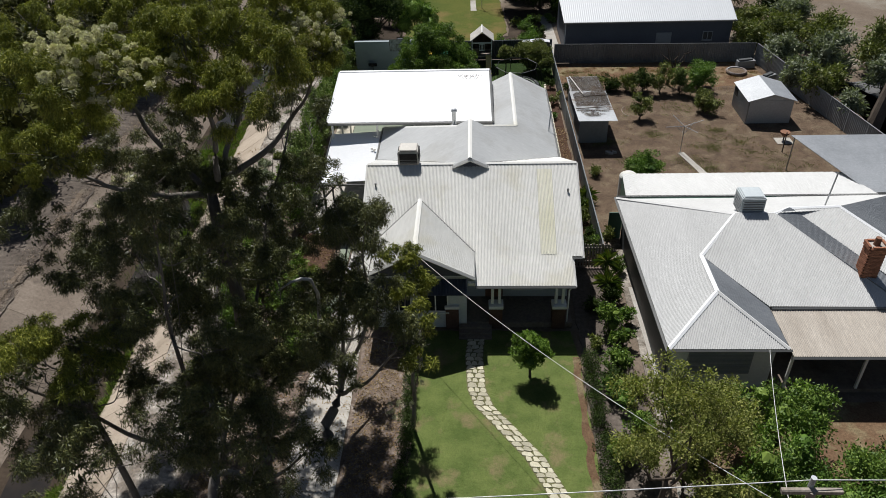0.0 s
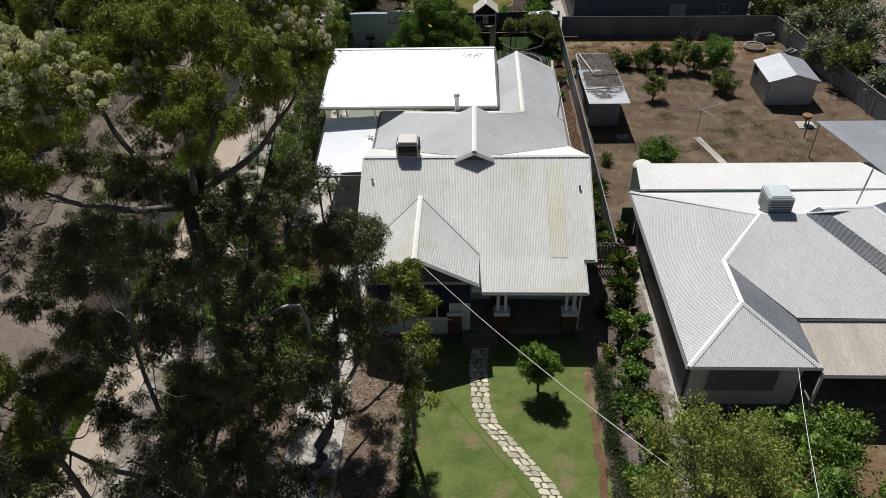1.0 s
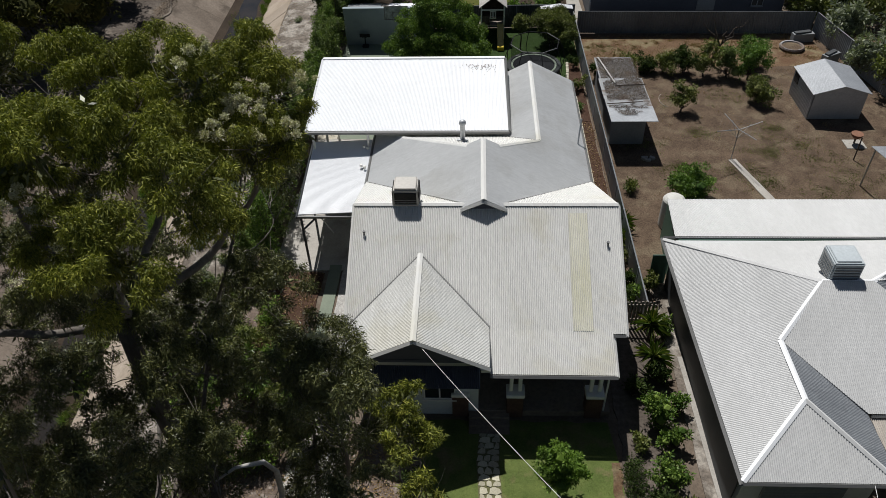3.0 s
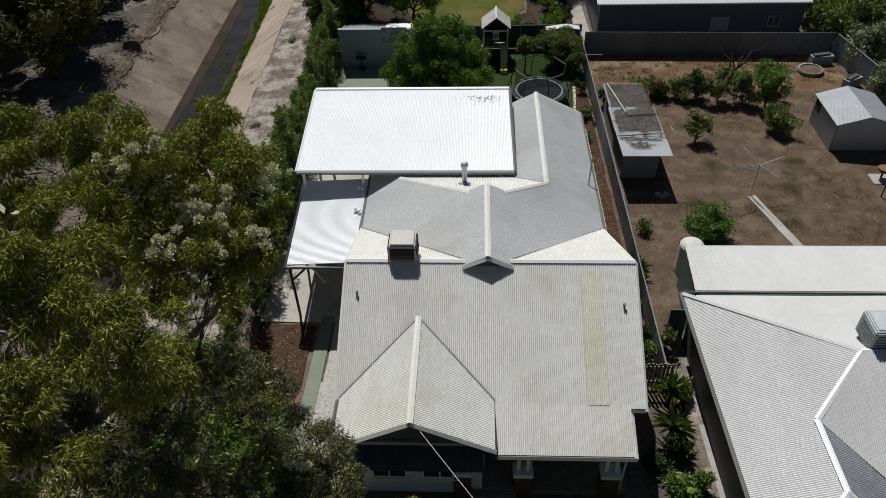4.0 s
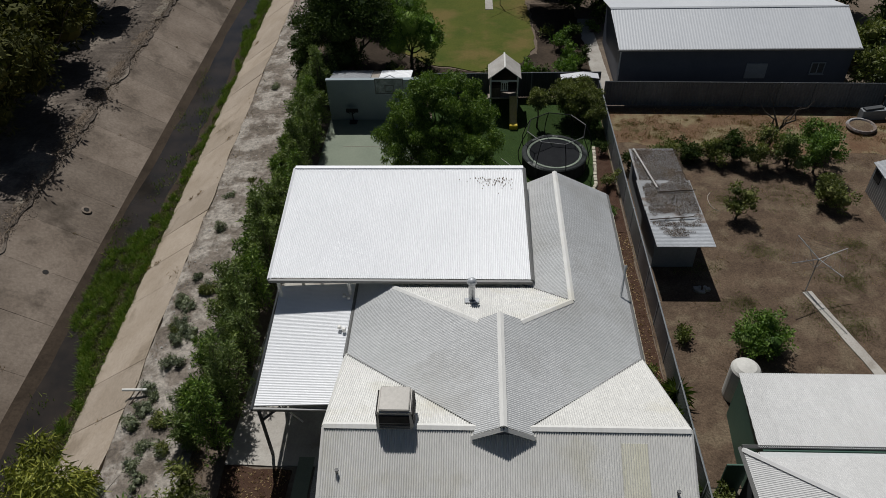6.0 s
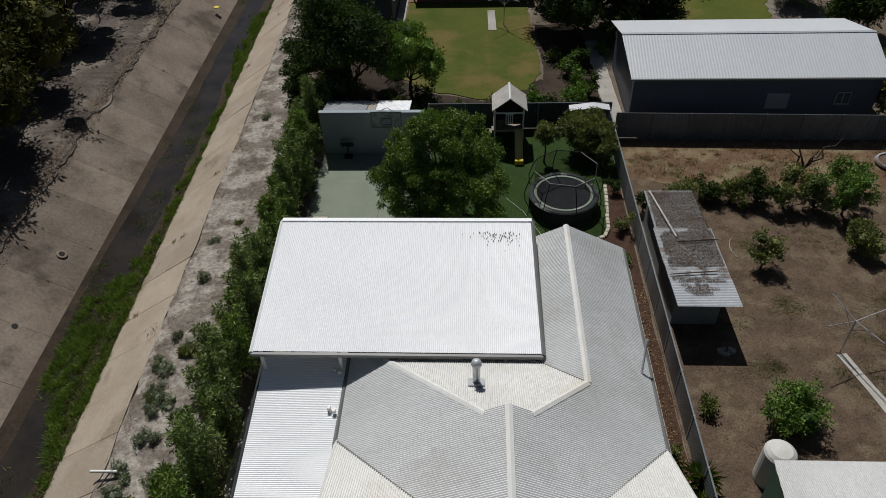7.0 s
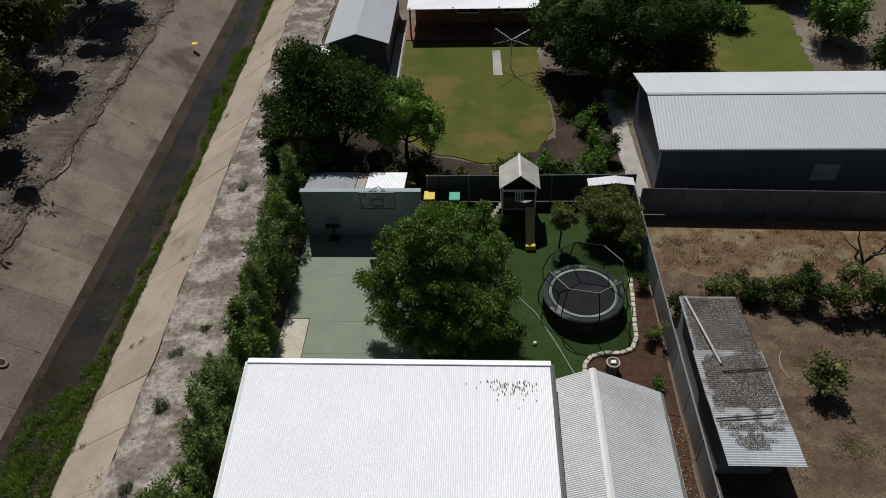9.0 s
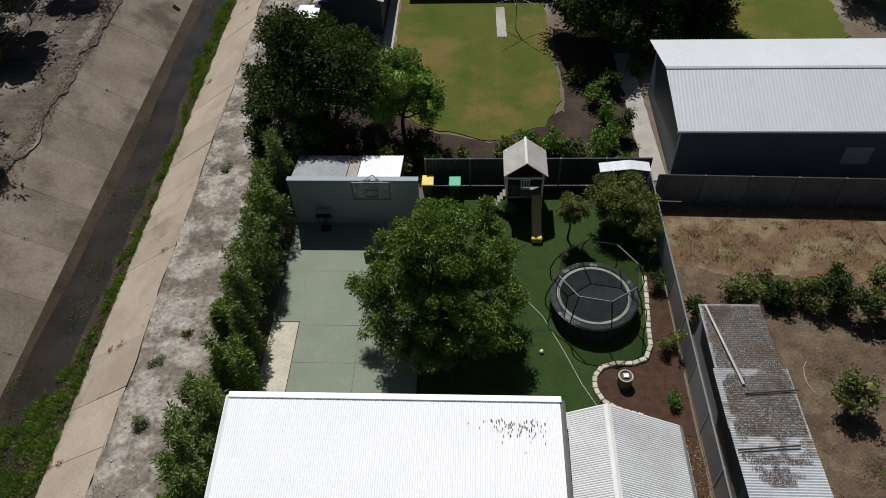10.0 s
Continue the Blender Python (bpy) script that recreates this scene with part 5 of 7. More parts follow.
def bin_(x, y, lid, label):
    w = thing("wheelie_bin", (x, y, 0.03), label, "bin", "wheelie bins")
    bm = box(x - 0.29, y - 0.36, 0.06, x + 0.29, y + 0.36, 1.0)
    for v in bm.verts:
        if v.co.z < 0.5:
            v.co.x, v.co.y = x + (v.co.x - x) * 0.78, y + (v.co.y - y) * 0.75
    bmesh.ops.bevel(bm, geom=bm.edges[:], offset=0.03, segments=1, affect="EDGES")
    part("body", bm, M["binbody"], w)
    bm = box(x - 0.31, y - 0.40, 1.0, x + 0.31, y + 0.38, 1.09, 0.03)
    part("lid", bm, lid, w)
    part("handle", tube([(x - 0.24, y + 0.4, 1.0), (x + 0.24, y + 0.4, 1.0)], 0.02, 6), M["binbody"], w)
    for s in (-0.27, 0.27):
        part("wheel", tube([(x + s - 0.03, y + 0.28, 0.12), (x + s + 0.03, y + 0.28, 0.12)], 0.1, 12), M["black"], w)


bin_(-4.25, 65.75, M["yellow"], "dark wheelie bin with a yellow lid")
bin_(-2.85, 65.7, M["binlid"], "dark wheelie bin with a bright green lid")

# cubby house on stilts with a slide
cub = thing("cubby_house", (0.65, 65.3, 0), "timber cubby house on posts with a grey gabled roof", "playhouse")
for s, x in ((-1, -0.42), (1, 1.72)):
    bm = bmesh.new()
    vs = [bm.verts.new(p) for p in ((0.65, 64.3, 3.45), (0.65, 66.25, 3.45), (x, 66.25, 2.62), (x, 64.3, 2.62))]
    lo = [bm.verts.new(v.co - Vector((0, 0, 0.05))) for v in vs]
    bm.faces.new(vs)
    bm.faces.new(lo[::-1])
    for i in range(4):
        bm.faces.new((vs[i], vs[(i + 1) % 4], lo[(i + 1) % 4], lo[i]))
    bmesh.ops.recalc_face_normals(bm, faces=bm.faces[:])
    part("roof_panel", bm, M["cubbyroof"], cub)
capping([(0.65, 64.28, 3.45), (0.65, 66.28, 3.45)], cub, M["trim"], 0.06)
for x in (-0.25, 1.5):
    for y in (64.45, 66.1):
        part("post", box(x - 0.045, y - 0.045, 0, x + 0.045, y + 0.045, 2.75), M["trim"], cub)
part("floor", box(-0.3, 64.4, 1.1, 1.56, 66.15, 1.2), M["wood"], cub)
part("back_wall", box(-0.25, 66.05, 1.2, 1.5, 66.1, 2.7), M["darkbark"], cub)
for x in (-0.27, 1.48):
    part("side_wall", box(x - 0.02, 64.5, 1.2, x + 0.02, 66.05, 2.6), M["darkbark"], cub)
part("front_panel", box(-0.25, 64.46, 1.2, 0.4, 64.5, 1.9), M["darkbark"], cub)
part("front_beam", box(-0.3, 64.4, 2.35, 1.56, 64.47, 2.45), M["trim"], cub)
for k in range(4):
    part("baluster", box(0.42 + k * 0.13, 64.4, 1.7, 0.47 + k * 0.13, 64.44, 2.3), M["trim"], cub)
for z in (1.7, 2.27):
    part("baluster_rail", box(0.4, 64.39, z, 0.88, 64.45, z + 0.05), M["trim"], cub)
for k in range(5):
    part("ladder_rung", box(-0.95 + k * 0.13, 64.5, 0.2 + k * 0.22, -0.80 + k * 0.13, 65.0, 0.26 + k * 0.22), M["wood"], cub)
slide = part("slide", box(1.0, 63.2, 0.5, 1.5, 63.25, 0.55), M["wood"], cub)
bm = bmesh.new()
last = None
for y, z in ((64.4, 1.3), (63.9, 1.05), (63.2, 0.55), (62.7, 0.28), (62.4, 0.2)):
    row = [bm.verts.new((x, y, z + h)) for x, h in ((0.98, 0.16), (1.03, 0.0), (1.41, 0.0), (1.46, 0.16), (1.46, -0.04), (0.98, -0.04))]
    if last:
        for k in range(6):
            bm.faces.new((last[k], last[(k + 1) % 6], row[(k + 1) % 6], row[k]))
    else:
        bm.faces.new(row)
    last = row
bm.faces.new(last[::-1])
bmesh.ops.recalc_face_normals(bm, faces=bm.faces[:])
part("slide_bed", bm, M["slideplastic"], cub, "yellow plastic slide, colour raised to look sunlit")
part("slide_foot", box(0.96, 62.3, 0.03, 1.48, 62.62, 0.36, 0.04), M["yellow"], cub, "bright yellow slide end")

# trampoline
TX, TY, TR, TH = 3.5, 58.4, 1.93, 0.9
tr = thing("trampoline", (TX, TY, 0), "round trampoline with pads and an open net frame", "trampoline")


def ring(r, z, n=40, a0=0.0):
    return [(TX + r * math.cos(a0 + k * math.tau / n), TY + r * math.sin(a0 + k * math.tau / n), z) for k in range(n + 1)]


part("bed", tube([(TX, TY, TH - 0.03), (TX, TY, TH)], 1.5, 40), M["mesh"], tr)
bm = bmesh.new()
vs = [[bm.verts.new(p) for p in ring(r, z)[:-1]] for r, z in ((1.49, TH + 0.005), (1.5, TH + 0.03), (1.63, TH + 0.035), (1.63, TH - 0.02))]
for i in range(4):
    for k in range(40):
        bm.faces.new((vs[i][k], vs[i][(k + 1) % 40], vs[(i + 1) % 4][(k + 1) % 40], vs[(i + 1) % 4][k]))
bmesh.ops.recalc_face_normals(bm, faces=bm.faces[:])
part("pad_band", bm, M["padband"], tr, "pale green inner band of the pad")
bm = bmesh.new()
vs = [[bm.verts.new(p) for p in ring(r, z, 8, 0.2)[:-1]] for r, z in ((1.66, TH + 0.04), (1.72, 1.7), (1.73, 2.6))]
for i in range(2):
    for k in range(8):
        bm.faces.new((vs[i][k], vs[i][(k + 1) % 8], vs[i + 1][(k + 1) % 8], vs[i + 1][k]))
part("safety_net", bm, M["net"], tr, "fine black see-through safety net")
bm = bmesh.new()
vs = [[bm.verts.new(p) for p in ring(r, z)[:-1]] for r, z in ((1.66, TH + 0.02), (1.69, TH + 0.06), (1.9, TH + 0.06), (1.96, TH + 0.0), (1.9, TH - 0.04), (1.6, TH - 0.02))]
for i in range(6):
    for k in range(40):
        bm.faces.new((vs[i][k], vs[i][(k + 1) % 40], vs[(i + 1) % 6][(k + 1) % 40], vs[(i + 1) % 6][k]))
for v in bm.verts:
    v.co.z += 0.025 * noise.noise(v.co * 5)
bmesh.ops.recalc_face_normals(bm, faces=bm.faces[:])
part("safety_pad", bm, M["pad"], tr)
bm = bmesh.new()
vs = [[bm.verts.new(p) for p in ring(r, z)[:-1]] for r, z in ((1.9, 0.05), (1.92, TH - 0.03), (1.88, TH - 0.03), (1.86, 0.05))]
for i in range(4):
    for k in range(40):
        bm.faces.new((vs[i][k], vs[i][(k + 1) % 40], vs[(i + 1) % 4][(k + 1) % 40], vs[(i + 1) % 4][k]))
part("skirt", bm, M["black"], tr, "black skirt net")
for k in range(8):
    a = k * math.tau / 8 + 0.2
    c, s = math.cos(a), math.sin(a)
    part("net_pole", tube([(TX + r * c, TY + r * s, z) for r, z in ((1.95, 0.2), (2.2, 0.75), (2.25, 1.3), (2.05, 2.0), (1.75, 2.62))], 0.028, 6), M["black"], tr)
    part("leg", tube([(TX + 1.93 * c, TY + 1.93 * s, TH), (TX + 1.95 * c, TY + 1.95 * s, 0.03)], 0.03, 6), M["black"], tr)
for k in range(8):
    a, c = k * math.tau / 8 + 0.2, (k + 1) * math.tau / 8 + 0.2
    # Grey instead of black on four rails paints the sun's glint
    part("net_rail", tube([(TX + 1.75 * math.cos(a), TY + 1.75 * math.sin(a), 2.62), (TX + 1.75 * math.cos(c), TY + 1.75 * math.sin(c), 2.62)], 0.026, 6), M["gutter"] if 3 < k < 7 or k == 0 else M["black"], tr)

# stone edged bed
outline = [(3.2, 54.1), (3.25, 54.7), (3.6, 55.15), (4.2, 55.35), (4.9, 55.35), (5.5, 55.6), (5.8, 56.3), (5.85, 57.2), (5.95, 58.2), (6.05, 59.2), (6.1, 60.2)]
front = [(3.2, 54.1), (3.45, 53.55), (3.95, 53.2), (4.5, 53.0), (5.0, 52.85), (5.4, 52.55), (5.7, 52.3)]
sheet_of("edged_bed", outline + [(6.95, 60.3), (6.95, 52.0), (5.8, 52.2)] + front[:0:-1], 0.07, M["mulch"], "brown bark bed inside stone edging", "garden bed", 0.0, 25)
border = thing("stone_border", (3.2, 54.1, 0), "cream cut stone edging blocks round the bed", "edging")
rng = random.Random(6)
for line in (outline, front):
    left = 0.0
    for (ax, ay), (bx, by) in zip(line, line[1:]):
        L = math.hypot(bx - ax, by - ay)
        n = max(1, round(L / 0.31))
        for i in range(n):
            f = (i + 0.5) / n
            x, y = ax + (bx - ax) * f, ay + (by - ay) * f
            part("block", box(x - L / n / 2 + 0.012, y - 0.1, 0.0, x + L / n / 2 - 0.012, y + 0.1, 0.16 + rng.uniform(0, 0.04), 0.025, turn=math.degrees(math.atan2(by - ay, bx - ax)) + rng.uniform(-6, 6)), M["edging"], border)
pot = thing("fire_drum", (4.42, 54.4, 0.07), "rusty open drum standing in the bed", "drum")
bm = tube([(4.42, 54.4, 0.07), (4.42, 54.4, 0.6)], 0.29, 18)
part("drum", bm, M["darkbark"], pot)
part("rim", tube([(4.42 + 0.28 * math.cos(k * math.tau / 18), 54.4 + 0.28 * math.sin(k * math.tau / 18), 0.62) for k in range(19)], 0.035, 6), M["edging"], pot)
part("lid", box(4.3, 54.3, 0.62, 4.55, 54.52, 0.67, 0.02), M["steel"], pot)
kennel = thing("low_shelter", (5.3, 66.0, 0), "small white gabled shelter roof by the fence", "shelter")
corrugated("roof_sheet", [(4.4, 66.1, 1.95), (5.9, 66.1, 2.15), (5.9, 65.4, 2.15), (4.4, 65.4, 1.95)], (1, 0, 0.13), M["white"], kennel)
corrugated("roof_sheet", [(5.9, 66.1, 2.15), (6.9, 66.1, 2.0), (6.9, 65.4, 2.0), (5.9, 65.4, 2.15)], (1, 0, -0.15), M["white"], kennel)
part("wall", box(4.5, 65.45, 0, 6.8, 66.05, 1.95), M["darkfence"], kennel)
ballx = thing("toy_ball", (1.1, 55.9, 0.1), "small white ball lying on the lawn", "ball")
bm = bmesh.new()
bmesh.ops.create_icosphere(bm, subdivisions=2, radius=0.09, matrix=pose(1.1, 55.9, 0.12))
part("ball", bm, M["trim"], ballx)

lawn_hose = thing("garden_hose", (0.36, 59.03, 0.05), "thin pale garden hose lying across the back lawn", "hose")
part("hose", tube([(0.36, 59.03, 0.06), (1.26, 57.84, 0.06), (2.11, 55.88, 0.06), (2.69, 54.34, 0.06), (3.25, 53.24, 0.06)], 0.011, 5), M["wire"], lawn_hose)

# ---- neighbouring yard ----
old = thing("old_shed", (8.9, 53, 0), "old lean-to shed with rusted littered iron sheets", "shed")
corrugated("roof_sheet", [(7.5, 57.0, 2.12), (9.98, 57.0, 2.12), (10.08, 53.5, 2.18), (7.5, 53.5, 2.18)], (1, 0, 0), M["oldzinc"], old, pitch=0.1)
corrugated("roof_sheet", [(7.38, 53.75, 2.28), (10.2, 53.75, 2.28), (10.24, 51.2, 2.26), (7.42, 51.2, 2.26)], (1, 0, 0), M["oldzinc"], old, pitch=0.1)
corrugated("roof_sheet", [(7.42, 51.45, 2.32), (10.22, 51.45, 2.32), (10.26, 49.8, 2.30), (7.46, 49.8, 2.30)], (1, 0, 0), M["oldzinc"], old, pitch=0.1)
corrugated("roof_sheet", [(7.44, 50.05, 2.36), (10.24, 50.05, 2.36), (10.3, 48.35, 2.32), (7.5, 48.35, 2.32)], (1, 0, 0), M["zinc"], old, pitch=0.1, label="cleaner zinc roof sheet")
rng = np.random.RandomState(91)
ps = []
for k in range(52000):
    x, y = rng.uniform(7.6, 10.15), rng.uniform(49.0, 56.9)
    edge = min(x - 7.62, 9.95 - x + (0.2 if y < 53.6 else 0), abs(y - 53.62) + 0.1, 56.95 - y)
    f = 0.5 + 1.3 * noise.noise((x * 1.1, y * 0.9, 7.7)) + 0.7 * noise.noise((x * 3.1, y * 3.0, 1.7)) + min(edge, 0.6) * 1.2 - 0.5
    f += 1.3 if y > 53.8 else 0.75 if y > 50.9 else -0.25 if y > 49.8 else -0.9
    if f > rng.rand() * 0.5 + 0.2:
        z = 2.18 if y > 53.75 else 2.29 if y > 51.45 else 2.33 if y > 50.05 else 2.37
        ps.append((x, y, z + (53.5 - y) * (0.0171 if y > 53.75 else 0.0) + 0.014 + 0.008 * rng.rand()))
ps = np.array(ps)
ang = rng.uniform(0, 2 * np.pi, len(ps))
way = np.stack([np.cos(ang), np.sin(ang), rng.normal(0, 0.08, len(ps))], 1)
tagged(link("roof_litter", diamonds("roof_litter", rng, ps, way / np.linalg.norm(way, axis=1)[:, None], 0.034, 0.024), M["shedlitter"]), "brown dry leaf litter caught on the shed roof", "leaf litter", kind="stuff")
part("wall", prism([(7.75, 49.4), (9.85, 49.4), (9.85, 56.8), (7.75, 56.8)], 0, 2.1), M["fence"], old)
bar("loose_batten", (7.75, 56.9, 2.2), (8.35, 53.0, 2.38), 0.07, M["deadwood"], old)
bar("loose_batten", (8.3, 52.6, 2.36), (10.3, 52.8, 2.36), 0.05, M["darkbark"], old)
bar("loose_batten", (7.5, 50.3, 2.40), (9.7, 50.5, 2.42), 0.05, M["darkbark"], old)
gs = thing("garden_shed", (22.5, 53.8, 0), "pale zinc garden shed with ribbed walls", "shed")
corrugated("side_wall", [(20.95, 52.3, 0), (20.95, 55.8, 0), (20.95, 55.8, 1.9), (20.95, 52.3, 1.9)], (0, 0, 1), M["zinc"], gs, 0.2, 0.02)
part("shell", prism([(21.0, 52.3), (24.3, 52.3), (24.3, 55.8), (21.0, 55.8)], 0, 1.9), M["zinc"], gs)
bm = bmesh.new()
v = [bm.verts.new(p) for p in ((21.0, 52.32, 1.88), (24.3, 52.32, 1.88), (22.65, 52.32, 2.4), (21.0, 55.78, 1.88), (24.3, 55.78, 1.88), (22.65, 55.78, 2.4))]
for f in ((0, 1, 2), (5, 4, 3), (0, 2, 5, 3), (1, 4, 5, 2), (0, 3, 4, 1)):
    bm.faces.new([v[i] for i in f])
part("gable", bm, M["zinc"], gs)
corrugated("roof_sheet", [(20.8, 52.15, 1.9), (22.65, 52.15, 2.46), (22.65, 55.95, 2.46), (20.8, 55.95, 1.9)], (1, 0, 0.3), M["zinc"], gs, 0.1)
corrugated("roof_sheet", [(24.5, 52.15, 1.9), (22.65, 52.15, 2.46), (22.65, 55.95, 2.46), (24.5, 55.95, 1.9)], (1, 0, -0.3), M["zinc"], gs, 0.1)
part("louvre_window", box(20.88, 54.9, 1.1, 20.93, 55.6, 1.7), M["dark"], gs)


def hoist(x, y, label, arm, turn, h=2.1):
    ho = thing("clothes_hoist", (x, y, 0), label, "clothes line", "clothes hoists")
    part("post", tube([(x, y, 0), (x, y, h)], 0.035, 8), M["steel"], ho)
    ends = []
    for k in range(4):
        a = radians(turn + 90 * k)
        e = (x + arm * math.cos(a), y + arm * math.sin(a), h + 0.22)
        ends.append(e)
        part("arm", tube([(x, y, h), e], 0.022, 6), M["steel"], ho)
        part("strut", tube([(x, y, h - 0.6), (x + arm * 0.5 * math.cos(a), y + arm * 0.5 * math.sin(a), h + 0.22)], 0.012, 5), M["steel"], ho)
    for f in (1.0, 0.8, 0.6, 0.4):
        pts = [(x + (e[0] - x) * f, y + (e[1] - y) * f, h + 0.22 * f) for e in ends]
        part("line", tube(pts + pts[:1], 0.004, 4), M["darkwire"], ho)
    return ho


hoist(14.95, 47.75, "grey rotary clothes hoist beside the garden path", 1.55, 20)
hoist(0.8, 82.0, "dark rotary clothes hoist on the rear lawn", 1.75, 40, 2.3)
sheet_of("hoist_slab", [(-0.45, 81.0), (0.2, 81.0), (0.1, 84.8), (-0.5, 84.8)], 0.06, M["concrete"], "small pale slab beside the hoist", "path", 0.0, 26)
brazier = thing("garden_brazier", (22.9, 49.4, 0), "small rusty brazier on a concrete slab", "brazier")
part("slab", box(22.3, 48.8, 0, 23.5, 49.8, 0.06, 0.01), M["concrete"], brazier)
part("bowl", tube([(22.9, 49.4, 0.4), (22.9, 49.4, 0.6), (22.9, 49.4, 0.75)], [0.12, 0.32, 0.36], 14), M["terracotta"], brazier)
part("stand", tube([(22.9, 49.4, 0.05), (22.9, 49.4, 0.45)], 0.06, 8), M["darkbark"], brazier)
part("stake", tube([(22.2, 47.6, 0.0), (22.3, 47.8, 1.5)], 0.04, 6), M["darkbark"], brazier)
rb = thing("round_planter", (23.2, 62.4, 0), "low round grey garden ring with dry plants", "planter")
part("ring", tube([(23.2 + 0.8 * math.cos(k * math.tau / 24), 62.4 + 0.8 * math.sin(k * math.tau / 24), 0.18) for k in range(25)], 0.12, 6), M["rust"], rb)
part("fill", tube([(23.2, 62.4, 0.0), (23.2, 62.4, 0.2)], 0.75, 20), M["yard"], rb)
for x, y, w, t in ((25.2, 60.2, 1.4, 30), (24.3, 63.6, 1.6, 5)):
    sp = thing("sheet_pile", (x, y, 0), "stacked old sheets leaning by the fence", "scrap")
    part("sheet", box(x - w / 2, y - 0.25, 0, x + w / 2, y + 0.25, 0.7, 0.02, turn=t), M["fence"], sp)
    part("sheet", box(x - w / 2 + 0.1, y - 0.15, 0.7, x + w / 2 - 0.2, y + 0.2, 0.82, 0.02, turn=t + 8), M["darkfence"], sp)
rub = thing("rubble_heap", (10.05, 47.75, 0), "small heap of broken pale rubble", "rubble")
rng = random.Random(9)
for k in range(9):
    x, y = 10.05 + rng.uniform(-0.4, 0.4), 47.75 + rng.uniform(-0.25, 0.25)
    s = rng.uniform(0.06, 0.14)
    part("lump", box(x - s, y - s, 0, x + s, y + s * 0.8, s * 1.4, 0.02, turn=rng.uniform(0, 90)), M["concrete"], rub)
hose = thing("garden_hose", (12.4, 54.6, 0), "pale garden hose lying in a loop", "hose")
part("hose", tube([(12.4 + 0.5 * math.cos(a * 0.5), 54.8 + 0.9 * math.sin(a * 0.5), 0.04) for a in range(4, 10)], 0.018, 5), M["ochre"], hose)

# long shed behind
ls = thing("long_shed", (16.2, 71, 0), "long slate blue steel shed with a pale roof", "shed")
part("wall", box(8.5, 67.2, 0, 23.7, 74.8, 3.2), M["slate"], ls)
corrugated("roof_sheet", [(8.25, 67.0, 3.25), (24.0, 67.0, 3.25), (24.0, 70.6, 4.55), (8.0, 70.6, 4.55)], (0, 1, 0.36), M["paleblue"], ls, 0.19, 0.005)
corrugated("roof_sheet", [(8.05, 75.0, 3.45), (24.0, 75.0, 3.45), (24.0, 70.6, 4.55), (8.0, 70.6, 4.55)], (0, 1, -0.25), M["paleblue"], ls, 0.19, 0.005)
for x in (8.45, 23.75):
    bm = bmesh.new()
    v = [bm.verts.new(p) for p in ((x - 0.03, 67.2, 3.1), (x - 0.03, 74.8, 3.1), (x - 0.03, 70.6, 4.48), (x + 0.03, 67.2, 3.1), (x + 0.03, 74.8, 3.1), (x + 0.03, 70.6, 4.48))]
    for f in ((0, 1, 2), (5, 4, 3), (0, 2, 5, 3), (1, 4, 5, 2), (0, 3, 4, 1)):
        bm.faces.new([v[i] for i in f])
    part("gable", bm, M["slate"], ls)
capping([(8.0, 70.6, 4.56), (24.0, 70.6, 4.56)], ls, M["paleblue"], 0.12)
part("gutter", box(8.2, 66.9, 3.12, 24.05, 67.02, 3.24, 0.02), M["gutter"], ls)
part("downpipe", tube([(8.42, 67.1, 3.1), (8.42, 67.1, 0.1)], 0.05, 8), M["zinc"], ls)
part("panel", box(16.9, 67.14, 1.0, 18.3, 67.2, 2.1, 0.01), M["fence"], ls, "pale grey shutter panel")
window(ls, 21.2, 22.0, 1.4, 2.1, 67.2, M["fence"])

# rear neighbours
rs = thing("rear_shed", (-10.2, 85, 0), "grey gabled shed beside the rear lawn", "shed")
part("wall", box(-12.2, 81.6, 0, -8.1, 91.5, 2.4), M["slate"], rs)
corrugated("roof_sheet", [(-12.45, 81.3, 2.45), (-10.15, 81.3, 3.2), (-10.15, 92, 3.2), (-12.45, 92, 2.45)], (1, 0, 0.33), M["paleblue"], rs, 0.1)
corrugated("roof_sheet", [(-7.85, 81.3, 2.45), (-10.15, 81.3, 3.2), (-10.15, 92, 3.2), (-7.85, 92, 2.45)], (1, 0, -0.33), M["paleblue"], rs, 0.1)
bm = bmesh.new()
v = [bm.verts.new(p) for p in ((-12.2, 81.6, 2.35), (-8.1, 81.6, 2.35), (-10.15, 81.6, 3.1), (-12.2, 82, 2.35), (-8.1, 82, 2.35), (-10.15, 82, 3.1))]
for f in ((0, 1, 2), (5, 4, 3), (0, 2, 5, 3), (1, 4, 5, 2), (0, 3, 4, 1)):
    bm.faces.new([v[i] for i in f])
part("gable", bm, M["slate"], rs)
part("annex_roof", box(-13.4, 79.6, 2.1, -12.0, 81.5, 2.2, 0.02), M["white"], rs)
part("annex_wall", box(-13.2, 79.8, 0, -12.2, 81.5, 2.1), M["slate"], rs)
part("apron", box(-8.0, 78, 0.0, -7.3, 88, 0.04), M["concrete"], rs)
rh = thing("rear_house", (-2, 92, 0), "brick house with a pale veranda roof behind the lawn", "house")
part("wall", box(-6.6, 89.6, 0, 6.5, 96, 3.0), M["brick"], rh)
corrugated("veranda_roof", [(-7.0, 90.2, 2.75), (3.1, 90.2, 2.75), (3.1, 86.9, 2.45), (-7.0, 86.9, 2.45)], (0, 1, 0), M["white"], rh)
corrugated("main_roof", [(-7.2, 89.9, 3.0), (7, 89.9, 3.0), (7, 96, 5.2), (-7.2, 96, 5.2)], (0, 1, 0), M["roofgrey"], rh, 0.15)
